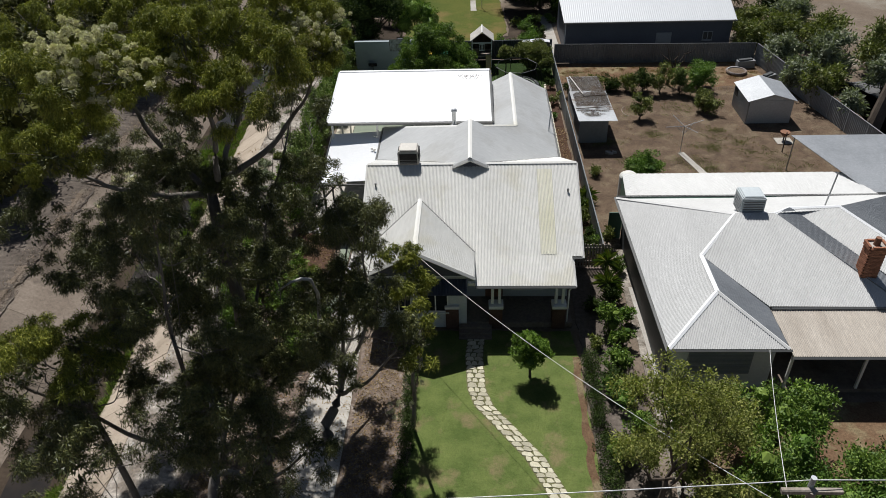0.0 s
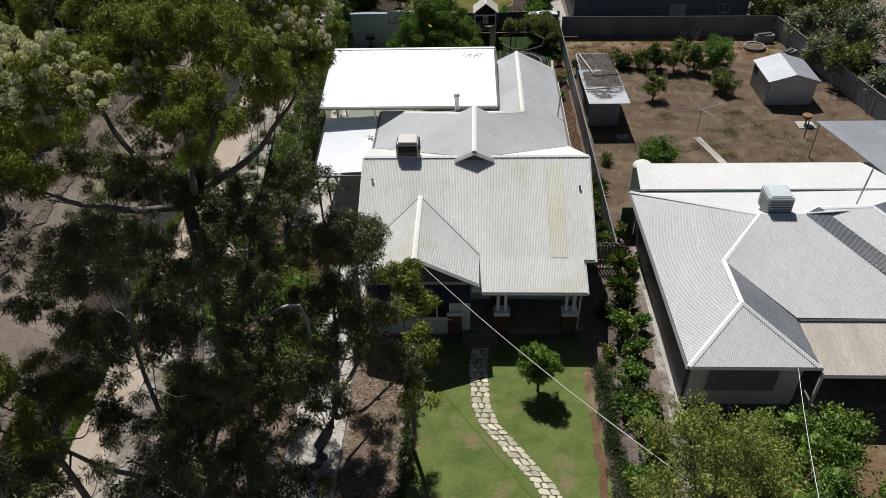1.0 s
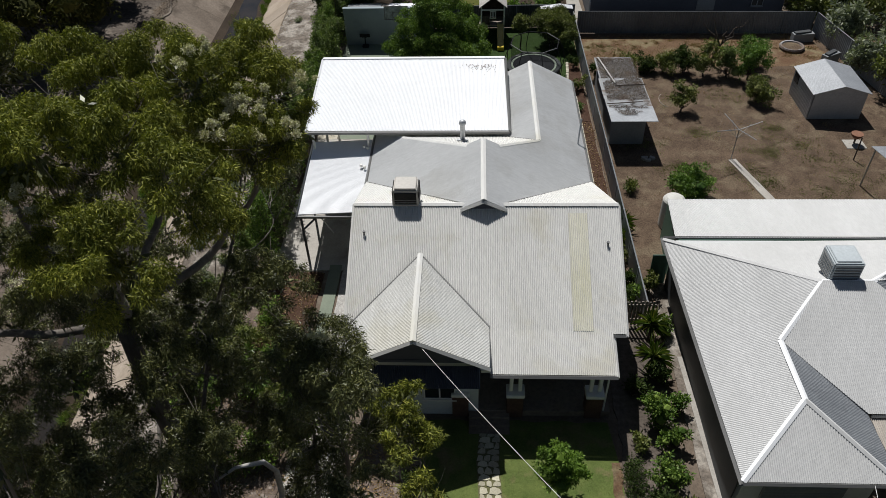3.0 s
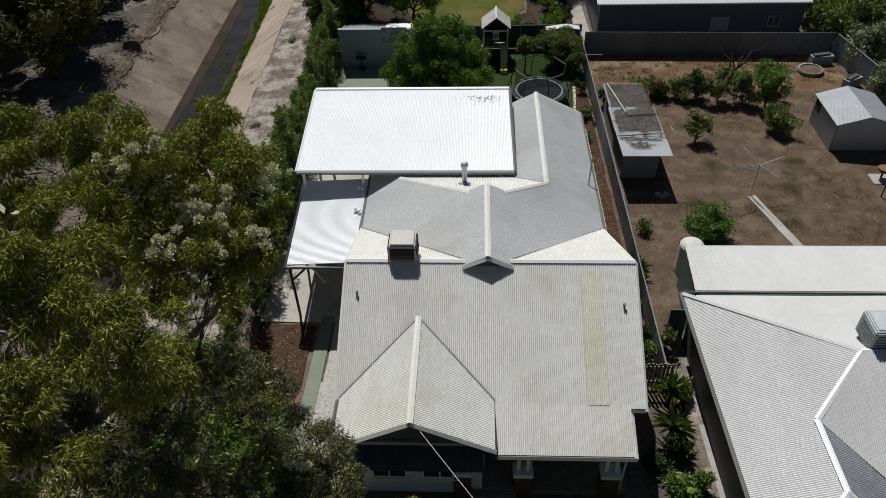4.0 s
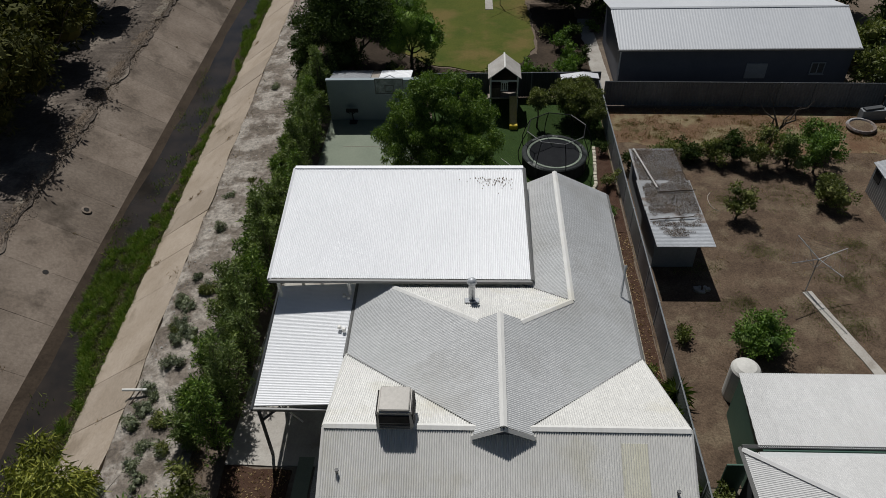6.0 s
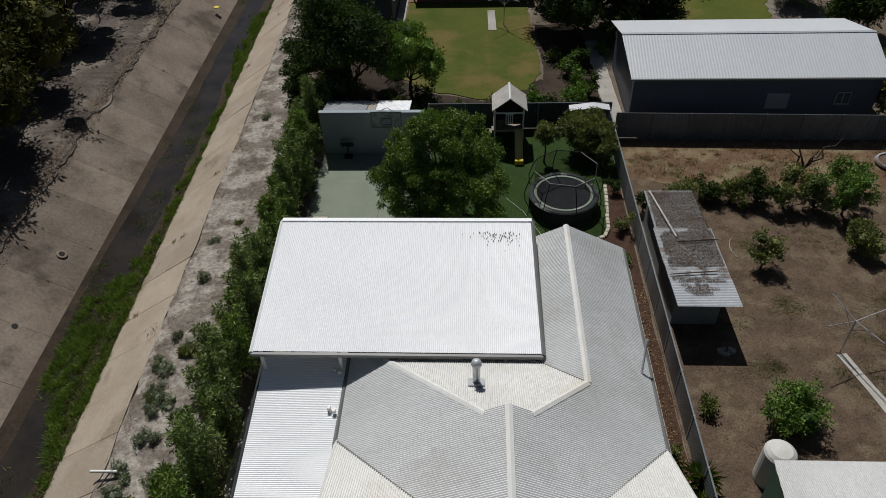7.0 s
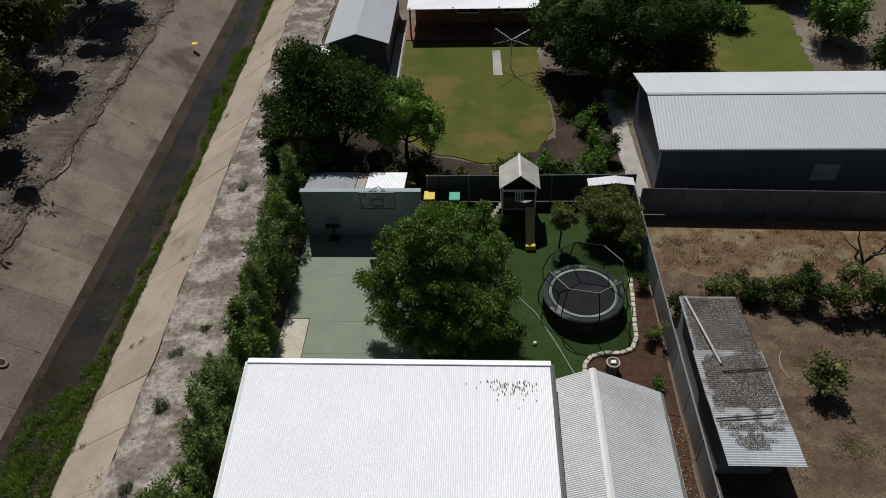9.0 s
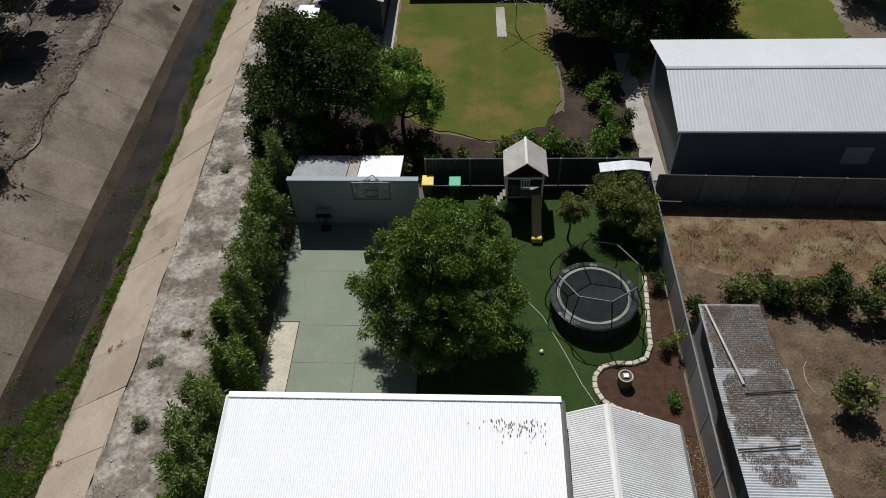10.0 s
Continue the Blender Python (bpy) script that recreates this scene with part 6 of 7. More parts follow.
for x in (-6.8, -3.5, 0, 2.9):
    part("post", box(x - 0.06, 87.0, 0, x + 0.06, 87.12, 2.5), M["darkbark"], rh)
window(rh, -3.2, -1.6, 1.0, 2.2, 89.6)
window(rh, 0.4, 1.8, 1.0, 2.2, 89.6)
part("paving", box(-7.2, 86.7, 0, 3.2, 89.6, 0.05), M["terracotta"], rh)
fh = thing("far_shed", (20, 96, 0), "low grey shed beyond the far lawn", "shed")
part("wall", box(17.5, 94, 0, 22.5, 97, 2.2), M["fence"], fh)
part("roof", box(17.3, 93.8, 2.2, 22.7, 97.2, 2.32, 0.02), M["zinc"], fh)

# bank fence and stray things by the drain
bf = thing("bank_fence", (-33.5, 85, 0.5), "old timber rail and wire fence on the far bank", "fence")
for k in range(7):
    part("post", tube([(-33.0 + k * 0.1, 70 + k * 4.2, 0.3), (-33.0 + k * 0.1, 70 + k * 4.2, 1.6)], 0.06, 6), M["wood"], bf)
for z in (0.8, 1.3):
    part("wire", tube([(-33.0, 70, z), (-32.4, 95.2, z)], 0.012, 4), M["steel"], bf)
part("rail", box(-35.6, 88.0, 1.35, -33.4, 88.1, 1.5), M["wood"], bf)
for x in (-35.4, -33.6):
    part("rail_post", box(x - 0.06, 88.0, 0.3, x + 0.06, 88.12, 1.5), M["wood"], bf)
sg = thing("depth_sign", (-24.9, 88.6, -1.1), "small yellow marker plate on the drain slope", "sign")
part("plate", box(-25.1, 88.4, -1.05, -24.65, 88.85, -0.98, 0.01), M["yellow"], sg)
pw = thing("outlet_pipe", (-15.6, 41.0, 0.2), "white plastic pipe lying out over the drain edge", "pipe")
part("pipe", tube([(-16.5, 40.9, 0.45), (-15.4, 40.9, 0.48)], 0.06, 10), M["trim"], pw)
part("stay", tube([(-15.7, 40.9, 0.42), (-16.2, 40.2, 0.05)], 0.03, 6), M["darkbark"], pw)
for x, y in ((-24.75, 50.0), (-24.6, 55.5)):
    wh = thing("weep_hole", (x + drain_shift(y), y, -1.2), "dark weep hole with a pale ring in the drain slab", "drain hole", "weep holes")
    sl = math.atan2(-1.27, 2.13)
    bm = tube([(0, 0, 0), (0, 0, 0.02)], 0.3, 14)
    bmesh.ops.transform(bm, matrix=pose(x + drain_shift(y), y, -1.205, 0, math.degrees(-sl), 0), verts=bm.verts)
    part("ring", bm, M["oldcrete"], wh)
    # Solid disc on the slab; the hole's shade is only its dark colour
    bm = tube([(0, 0, 0), (0, 0, 0.035)], 0.16, 14)
    bmesh.ops.transform(bm, matrix=pose(x + drain_shift(y), y, -1.205, 0, math.degrees(-sl), 0), verts=bm.verts)
    part("hole", bm, M["dark"], wh)


# ---- cables ----
def cable(name, label, a, c, sag, r, material, n=24):
    a, c = Vector(a), Vector(c)
    ob = part(name, tube([a.lerp(c, i / n) - Vector((0, 0, 4 * sag * (i / n) * (1 - i / n))) for i in range(n + 1)], r, 5), material)
    return tagged(ob, label, "cable")


cable("power_line", "pale overhead power line along the street", (-60, 10.3, 8.3), (9.45, 13.1, 8.3), 0.9, 0.016, M["wire"])
cable("power_line", "pale overhead power line along the street", (9.45, 13.1, 8.3), (60, 15.3, 8.2), 0.6, 0.016, M["wire"])
cable("service_line", "white service cable from the gable to the pole", (-2.7, 28.2, 4.95), (9.4, 11.5, 8.2), 0.7, 0.010, M["wire"])
cable("service_line", "white service cable to the neighbouring house", (13.0, 23.95, 2.95), (8.4, 11.5, 8.2), 0.3, 0.010, M["wire"])
pl = thing("power_pole", (9.45, 13.1, 0), "grey power pole with a ribbed insulator head", "power pole")
part("pole", tube([(9.45, 12.95, 0), (9.45, 12.95, 8.0)], [0.16, 0.12], 10), M["wood"], pl)
part("arm", box(8.6, 12.9, 7.9, 10.3, 13.05, 8.03), M["wood"], pl)
for k in range(7):
    part("insulator", tube([(9.45, 13.1, 8.0 + k * 0.06), (9.45, 13.1, 8.045 + k * 0.06)], 0.085, 10), M["zinc"], pl)


# ---- trees and shrubs ----
gum_a = [(-15.5, 24.3, 17.6, 1.2), (-14.8, 26.7, 17.4, 1.2), (-12.6, 26.6, 17.4, 1.2), (-10.7, 26.4, 17.2, 1.2), (-14.7, 21.3, 17.0, 1.2), (-13.0, 21.1, 17.6, 1.2), (-8.9, 27.0, 17.4, 1.1), (-10.8, 23.0, 17.0, 1.1), (-5.9, 24.8, 16.2, 1.0), (-7.2, 24.8, 16.6, 1.1), (-6.3, 25.6, 17.8, 1.2), (-5.3, 25.0, 17.4, 1.1), (-4.9, 24.2, 16.9, 0.9), (-6.7, 24.1, 18.1, 1.2), (-5.6, 23.3, 17.1, 1.1), (-7.9, 25.8, 17.4, 1.3), (-9.2, 26.2, 16.6, 1.3), (-7.0, 19.5, 17.2, 1.2), (-5.9, 20.6, 18.0, 1.2), (-8.7, 21.0, 18.6, 1.3), (-7.7, 19.6, 17.2, 1.2), (-9.8, 18.9, 18.3, 1.2), (-11.6, 18.6, 18.0, 1.3), (-7.4, 21.7, 18.2, 1.3), (-8.6, 23.0, 18.0, 1.3), (-10.4, 20.8, 17.8, 1.4), (-10.6, 23.0, 17.2, 1.4), (-12.4, 21.2, 16.7, 1.5), (-13.0, 23.6, 15.8, 1.5), (-14.4, 20.4, 14.8, 1.5), (-10.8, 25.4, 15.8, 1.4), (-12.8, 19.0, 15.6, 1.3), (-15.0, 22.6, 14.0, 1.4)]
blossom_a = [(-10.6, 18.4, 19.2, 0.9), (-11.8, 19.2, 18.6, 0.9), (-11.2, 18.0, 18.2, 0.8), (-12.6, 20.4, 17.8, 0.8), (-9.0, 18.2, 18.4, 0.7), (-9.9, 18.8, 18.8, 0.9), (-10.8, 19.4, 18.6, 0.8), (-10.4, 18.2, 17.6, 0.7), (-12.2, 19.8, 17.2, 0.8), (-6.7, 24.2, 18.6, 0.8), (-5.6, 23.6, 17.6, 0.9), (-4.9, 23.5, 17.2, 0.7), (-6.1, 23.0, 17.5, 0.7), (-4.7, 25.0, 17.6, 0.5), (-8.8, 20.2, 18.0, 0.6)]
tree("gum_tree", "tall gum tree with drooping olive leaves and cream blossom", (-9.8, 22.2, 0), gum_a, 0.3, M["gumleaf"], M["bark"], 0.85, 520, 0.108, 0.0235, 11, 0.5, 0.3, 31, (blossom_a, M["blossom"], 0.7, 0.036, 0.03), "gum trees", limb_parts=True, up=0.9, shell=0.2, gum=9800)
gum_b = [(-4.4, 21.6, 11.3, 1.2), (-3.7, 20.2, 12.4, 1.1), (-3.5, 19.3, 9.8, 1.1), (-5.0, 23.8, 10.1, 1.2), (-5.4, 21.8, 11.2, 1.1), (-2.5, 18.6, 8.5, 1.0), (-6.4, 22.6, 7.4, 1.2), (-5.5, 18.0, 9.5, 1.4), (-3.6, 23.8, 6.0, 1.0), (-6.6, 25.2, 8.6, 1.2), (-7.2, 20.0, 10.5, 1.3), (-5.8, 19.6, 5.6, 1.3), (-7.4, 24.4, 5.6, 1.2), (-5.6, 24.4, 6.4, 1.3), (-4.6, 22.2, 6.6, 1.2)]
gum_b += [(-5.2, 25.8, 4.6, 1.1), (-6.4, 22.8, 4.4, 1.1), (-4.2, 24.6, 8.0, 1.0)]
blossom_b = [(-2.4, 19.2, 6.2, 0.8), (-4.6, 22.2, 11.9, 0.6), (-2.9, 18.4, 5.0, 0.6)]
tree("gum_tree", "leaning gum tree over the driveway, leaves darkened for canopy shade", (-6.9, 21.0, 0), gum_b, 0.24, M["gumshade"], M["bark"], 0.6, 380, 0.10, 0.023, 15, 0.44, 0.3, 32, (blossom_b, M["blossom"], 0.25, 0.05, 0.035), "gum trees", limb_parts=True, up=0.8, shell=0.2, gum=8000)
gum_low = [(-9.7, 16.3, 6, 1.3), (-8.0, 17.8, 5.5, 1.3), (-9.6, 18.0, 7, 1.2), (-7.6, 19.8, 6, 1.2), (-14.1, 16.6, 7, 1.3), (-7.0, 18.6, 6.8, 1.3), (-9.0, 12.6, 6.2, 1.5), (-6.2, 17.2, 4.4, 1.3), (-14.4, 15.8, 5.8, 1.4), (-10.6, 25.0, 6.6, 1.3), (-12.4, 29.0, 6.0, 1.3), (-14.0, 26.6, 6.4, 1.3)]
blossom_c = [(-13.8, 24.4, 11.4, 0.8), (-12.4, 20.8, 12.4, 0.8), (-10.5, 21.0, 12.8, 0.7), (-11.5, 23.8, 12.9, 0.8), (-8.7, 24.5, 11.9, 0.6), (-14.0, 20.7, 8.9, 0.7), (-9.4, 19.3, 7.4, 0.7)]
# Mid crown lobes of the tall gum, put here for the shade-dark leaf
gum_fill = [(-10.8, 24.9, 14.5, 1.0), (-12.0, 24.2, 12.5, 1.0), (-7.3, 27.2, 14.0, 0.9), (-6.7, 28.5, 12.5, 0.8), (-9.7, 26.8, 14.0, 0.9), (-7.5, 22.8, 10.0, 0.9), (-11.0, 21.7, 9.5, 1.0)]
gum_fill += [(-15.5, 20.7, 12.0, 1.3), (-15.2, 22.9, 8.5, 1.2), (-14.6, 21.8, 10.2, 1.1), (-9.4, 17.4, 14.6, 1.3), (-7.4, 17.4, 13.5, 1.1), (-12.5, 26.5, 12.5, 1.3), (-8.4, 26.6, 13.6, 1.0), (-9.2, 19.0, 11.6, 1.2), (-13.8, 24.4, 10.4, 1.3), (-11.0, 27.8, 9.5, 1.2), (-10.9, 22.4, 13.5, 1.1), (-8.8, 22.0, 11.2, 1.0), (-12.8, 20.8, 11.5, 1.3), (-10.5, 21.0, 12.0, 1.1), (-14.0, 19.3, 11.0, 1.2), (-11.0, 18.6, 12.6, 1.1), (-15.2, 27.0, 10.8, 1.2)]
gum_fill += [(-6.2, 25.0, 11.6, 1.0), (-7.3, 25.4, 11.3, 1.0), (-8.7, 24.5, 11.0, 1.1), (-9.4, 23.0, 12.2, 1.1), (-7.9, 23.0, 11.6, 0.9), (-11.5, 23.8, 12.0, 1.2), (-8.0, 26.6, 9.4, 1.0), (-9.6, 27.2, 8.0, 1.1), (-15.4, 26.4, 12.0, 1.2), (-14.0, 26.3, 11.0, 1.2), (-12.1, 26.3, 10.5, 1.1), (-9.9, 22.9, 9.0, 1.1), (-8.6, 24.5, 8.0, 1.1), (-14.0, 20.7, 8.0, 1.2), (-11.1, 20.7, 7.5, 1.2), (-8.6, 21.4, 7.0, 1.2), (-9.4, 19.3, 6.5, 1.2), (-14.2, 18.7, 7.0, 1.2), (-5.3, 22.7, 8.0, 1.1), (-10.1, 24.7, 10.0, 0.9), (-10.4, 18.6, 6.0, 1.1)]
gum_c = [(-10.7, 17.2, 11.2, 1.2), (-9.0, 14.5, 9.0, 1.7), (-12.0, 13.5, 8.4, 1.6), (-6.6, 14.4, 8.2, 1.5), (-15.2, 14.8, 8.5, 1.5), (-11.0, 20.0, 9.0, 1.5), (-8.8, 18.0, 8.0, 1.5), (-7.5, 16.5, 10.5, 1.4), (-16.0, 17.0, 8.4, 1.4), (-12.6, 18.6, 6.8, 1.5), (-7.6, 14.6, 5.2, 1.4), (-13.6, 21.6, 7.0, 1.4), (-12.2, 23.6, 5.8, 1.3)]
tree("gum_tree", "bushy gum tree at the street front, leaves darkened for shade", (-10.6, 16.4, 0), gum_c + gum_low + gum_fill, 0.28, M["gumshade"], M["bark"], 0.35, 360, 0.10, 0.023, 13, 0.52, 0.3, 33, (blossom_c, M["blossom"], 0.2, 0.036, 0.03), "gum trees", limb_parts=True, up=0.8, shell=0.2, gum=7000)
gum_d = [(-2.7, 22.4, 9.3, 0.9), (-2.35, 21.7, 8.7, 0.85), (-2.0, 20.2, 8.0, 0.8), (-2.6, 22.6, 7.6, 0.8), (-2.1, 18.0, 8.0, 0.6)]
tree("gum_sapling", "slender young gum with bright olive leaves before the gable", (-2.9, 21.9, 0), gum_d, 0.08, M["gumleaf"], M["bark"], 0.8, 300, 0.10, 0.023, 15, 0.44, 0.3, 34, None, "gum trees", limb_parts=True, gum=9000)
# Sunlit crown by the drain, kept apart so it takes the lighter leaf
gum_e = [(-12.6, 16.2, 10.6, 1.2), (-13.4, 15.2, 10.7, 1.1), (-14.2, 16.4, 10.2, 1.1), (-11.6, 16.6, 10.0, 0.9), (-12.2, 15.0, 10.0, 0.9)]
tree("gum_tree", "gum crown by the drain in the lighter, sunlit leaf colour", (-13.0, 16.6, 0), gum_e, 0.12, M["gumleaf"], M["bark"], 0.8, 300, 0.10, 0.023, 15, 0.44, 0.3, 35, None, "gum trees", limb_parts=True, gum=8500)
dead = thing("dead_branch", (-6.5, 19.7, 9.0), "bleached bare dead branch among the gum leaves", "branch")
part("branch", tube([(-6.95, 19.55, 9.95), (-6.5, 19.8, 10.15), (-6.1, 19.8, 10.3), (-5.85, 20.0, 10.1), (-5.75, 20.3, 9.2), (-6.0, 20.7, 7.4), (-6.6, 21.0, 5.0)], [0.025, 0.045, 0.06, 0.065, 0.07, 0.09, 0.11], 6), M["deadwood"], dead, smooth=True)

# lower growth below the gums
rng = random.Random(12)
for i, (x, y, r, h) in enumerate(((-9.9, 29.5, 1.3, 2.6), (-11.6, 31.5, 1.5, 3.0), (-12.6, 28.6, 1.5, 3.0), (-10.9, 26.4, 1.3, 2.2), (-13.0, 34.0, 1.3, 2.2), (-9.6, 32.4, 0.9, 1.4), (-9.2, 26.5, 1.0, 1.8), (-13.0, 24.0, 1.5, 2.4), (-10.6, 33.8, 0.8, 1.3), (-8.9, 28.4, 1.0, 2.2), (-9.3, 30.9, 0.9, 2.0), (-12.2, 36.0, 0.9, 1.8), (-8.0, 27.2, 1.1, 2.4), (-13.6, 31.0, 1.3, 2.6))):
    bush("understorey_shrub", "loose dull green shrub under the gums", x, y, r, h, M["olive"] if i % 2 else M["shade"], 300 + i, 60, 0.19, 0.055, group="understorey shrubs", clump=0.4)
# creek side hedge along the court and house
def screening_shrub(x, y, r, h, leaf, seed):
    """Upright feathery growth: leaning stems, each with tufts that narrow to its tip."""
    rng = random.Random(seed)
    lobes = []
    for k in range(5):
        a, q, hh = rng.uniform(0, math.tau), r * rng.uniform(0.05, 0.7), h * (1.0 if k == 0 else rng.uniform(0.55, 0.95))
        for f in (0.22, 0.42, 0.6, 0.77, 0.92, 1.0):
            lobes.append((x + q * (0.7 + 0.5 * f) * math.cos(a) + rng.uniform(-0.12, 0.12), y + q * (0.7 + 0.5 * f) * math.sin(a) + rng.uniform(-0.12, 0.12), hh * f, (0.62 - 0.46 * f) * r * rng.uniform(0.8, 1.15)))
    return tree("hedge_shrub", "tall feathery green screening shrub", (x, y, 0), lobes, 0.06, leaf, M["darkbark"], 0.3, 36, 0.19, 0.05, 22, 0.36, -0.15, seed, group="screening shrubs", category="shrub", up=0.5)


for i in range(38):
    y = 38.2 + i * 0.79 + rng.uniform(-0.3, 0.3)
    x = (-12.75 if i % 2 else -11.7) + rng.uniform(-0.3, 0.3)
    h = rng.uniform(1.4, 2.8) if i % 2 else rng.uniform(3.5, 5.0)
    screening_shrub(x, y, rng.uniform(0.6, 0.9) if i % 2 else rng.uniform(0.9, 1.15), h, M["hedge"] if i % 5 else M["shade"], 330 + i)
for i in range(40):
    y = rng.uniform(35, 49) if i % 4 else rng.uniform(34, 76)
    bush("saltbush", "low grey green bush on the chalky verge", -14.9 + rng.uniform(-1.2, 1.0) + drain_shift(y), y, rng.uniform(0.25, 0.62), rng.uniform(0.3, 0.75), M["grey"] if i % 5 else M["olive"], 700 + i, 50, 0.09, 0.035, group="verge bushes", z=0.12, clump=0.2, per=30)
# front garden
lobes = [(2.55, 25.15, 1.95, 0.72), (2.05, 25.0, 1.6, 0.6), (3.1, 25.2, 1.65, 0.6), (2.55, 24.65, 1.45, 0.58), (2.6, 25.65, 1.7, 0.6), (2.5, 25.1, 2.5, 0.46), (2.2, 25.4, 2.15, 0.5), (2.95, 24.9, 2.15, 0.5)]
tree("ornamental_tree", "small round headed green tree on the lawn", (2.57, 25.11, 0.03), lobes, 0.06, M["bright"], M["darkbark"], 0.7, 120, 0.10, 0.05, 60, 0.22, 0.1, 41, core=0.65)


def hedge(name, label, pts, w, h, leaf, seed):
    """A clipped run: leaf clumps packed along a line."""
    rng = np.random.RandomState(seed)
    ob = thing(name, (*pts[0], 0), label, "hedge")
    cs = []
    for (ax, ay), (bx, by) in zip(pts, pts[1:]):
        n = int(math.hypot(bx - ax, by - ay) * 24)
        for k in range(n):
            f = rng.rand()
            cs.append((ax + (bx - ax) * f + rng.uniform(-w, w), ay + (by - ay) * f + rng.uniform(-w, w), rng.uniform(0.12, h)))
    link("foliage", leaf_mesh("foliage", seed, cs, [0.2] * len(cs), [60] * len(cs), 0.07, 0.04, 0, 0.3), leaf, ob)
    for (ax, ay), (bx, by) in zip(pts, pts[1:]):
        n = int(math.hypot(bx - ax, by - ay) / 0.7) + 1
        for k in range(n):
            x, y = ax + (bx - ax) * k / n, ay + (by - ay) * k / n
            part("stem", tube([(x, y, 0), (x + 0.05, y, h * 0.7)], [0.03, 0.012], 5), M["darkbark"], ob)
    return ob


hedge("low_hedge", "clipped dark green hedge along the lawn edge", [(-3.15, 14.0), (-3.15, 25.8)], 0.26, 0.85, M["deep"], 51)
hedge("low_hedge", "clipped dark green hedge along the boundary bed", [(5.5, 14.0), (5.55, 20.0), (5.5, 26.4)], 0.36, 0.85, M["deep"], 52)
for i, (x, y, r, h, k) in enumerate(((6.85, 25.7, 0.85, 1.5, "shade"), (6.9, 28.6, 0.95, 1.9, "shade"), (7.5, 30.6, 0.7, 1.4, "deep"), (6.6, 23.6, 0.9, 1.3, "leaf"), (7.2, 21.8, 0.9, 1.4, "shade"), (6.3, 35.0, 0.6, 1.5, "deep"), (6.1, 37.5, 0.5, 1.3, "shade"), (6.4, 39.4, 0.55, 1.4, "deep"), (6.3, 42.0, 0.6, 1.2, "olive"), (7.9, 36.2, 0.5, 1.2, "olive"), (8.0, 33.4, 0.5, 1.1, "shade"), (6.0, 27.3, 0.5, 0.8, "olive"), (7.9, 29.0, 0.4, 0.9, "leaf"), (6.3, 24.6, 0.8, 1.2, "deep"), (7.4, 27.2, 0.7, 1.3, "shade"), (6.4, 20.4, 0.9, 1.4, "shade"), (6.3, 30.0, 0.6, 1.1, "deep"), (7.3, 24.4, 0.7, 1.2, "olive"), (7.0, 35.4, 0.5, 1.3, "shade"), (6.9, 36.6, 0.5, 1.2, "deep"), (6.8, 38.5, 0.5, 1.2, "olive"))):
    bush("garden_shrub", "rounded green garden shrub along the boundary", x, y, r, h, M[k], 400 + i, 45, 0.15, 0.07, group="boundary shrubs", clump=0.3, per=30)


def yucca(x, y, h, r, seed):
    rng = random.Random(seed)
    ob = thing("yucca", (x, y, 0), "spiky yucca with strap leaves on a short trunk", "yucca", "yuccas")
    part("trunk", tube([(x, y, 0), (x + 0.05, y, h * 0.5), (x, y, h)], [0.1, 0.08, 0.09], 8), M["darkbark"], ob)
    bm = bmesh.new()
    for k in range(90):
        a, e = rng.uniform(0, math.tau), rng.uniform(-0.4, 1.4)
        d = Vector((math.cos(a) * math.cos(e), math.sin(a) * math.cos(e), math.sin(e)))
        s = d.cross((0, 0, 1)).normalized() * 0.035
        o = Vector((x, y, h)) + d * 0.05
        L = r * rng.uniform(0.75, 1.1)
        v = [bm.verts.new(o - s), bm.verts.new(o + s), bm.verts.new(o + d * L * 0.6 + s * 0.9 + Vector((0, 0, 0.03))), bm.verts.new(o + d * L - Vector((0, 0, L * 0.18))), bm.verts.new(o + d * L * 0.6 - s * 0.9 + Vector((0, 0, 0.03)))]
        bm.faces.new(v)
    part("rosette", bm, M["yucca"], ob)
    return ob


yucca(7.35, 33.0, 1.1, 0.95, 1)
yucca(7.15, 31.2, 1.0, 0.95, 2)
yucca(7.25, 41.0, 0.5, 0.9, 3)
yucca(6.9, 39.9, 0.4, 0.8, 4)
# street side trees
sparse = [(6.0, 16.6, 8.8, 0.9), (6.9, 16.0, 8.2, 0.9), (5.6, 17.2, 7.4, 0.9), (7.6, 17.2, 7.6, 1.0), (6.6, 15.2, 7.4, 0.9), (8.2, 16.2, 6.8, 1.0), (5.2, 15.8, 6.2, 0.9), (7.0, 18.0, 6.2, 1.0), (8.8, 18.0, 6.0, 1.0)]
tree("street_tree", "sparse twiggy tree with light olive leaves", (6.9, 17.0, 0), sparse, 0.13, M["street"], M["darkbark"], 0.55, 150, 0.11, 0.05, 20, 0.40, 0.2, 61, limb_parts=True)
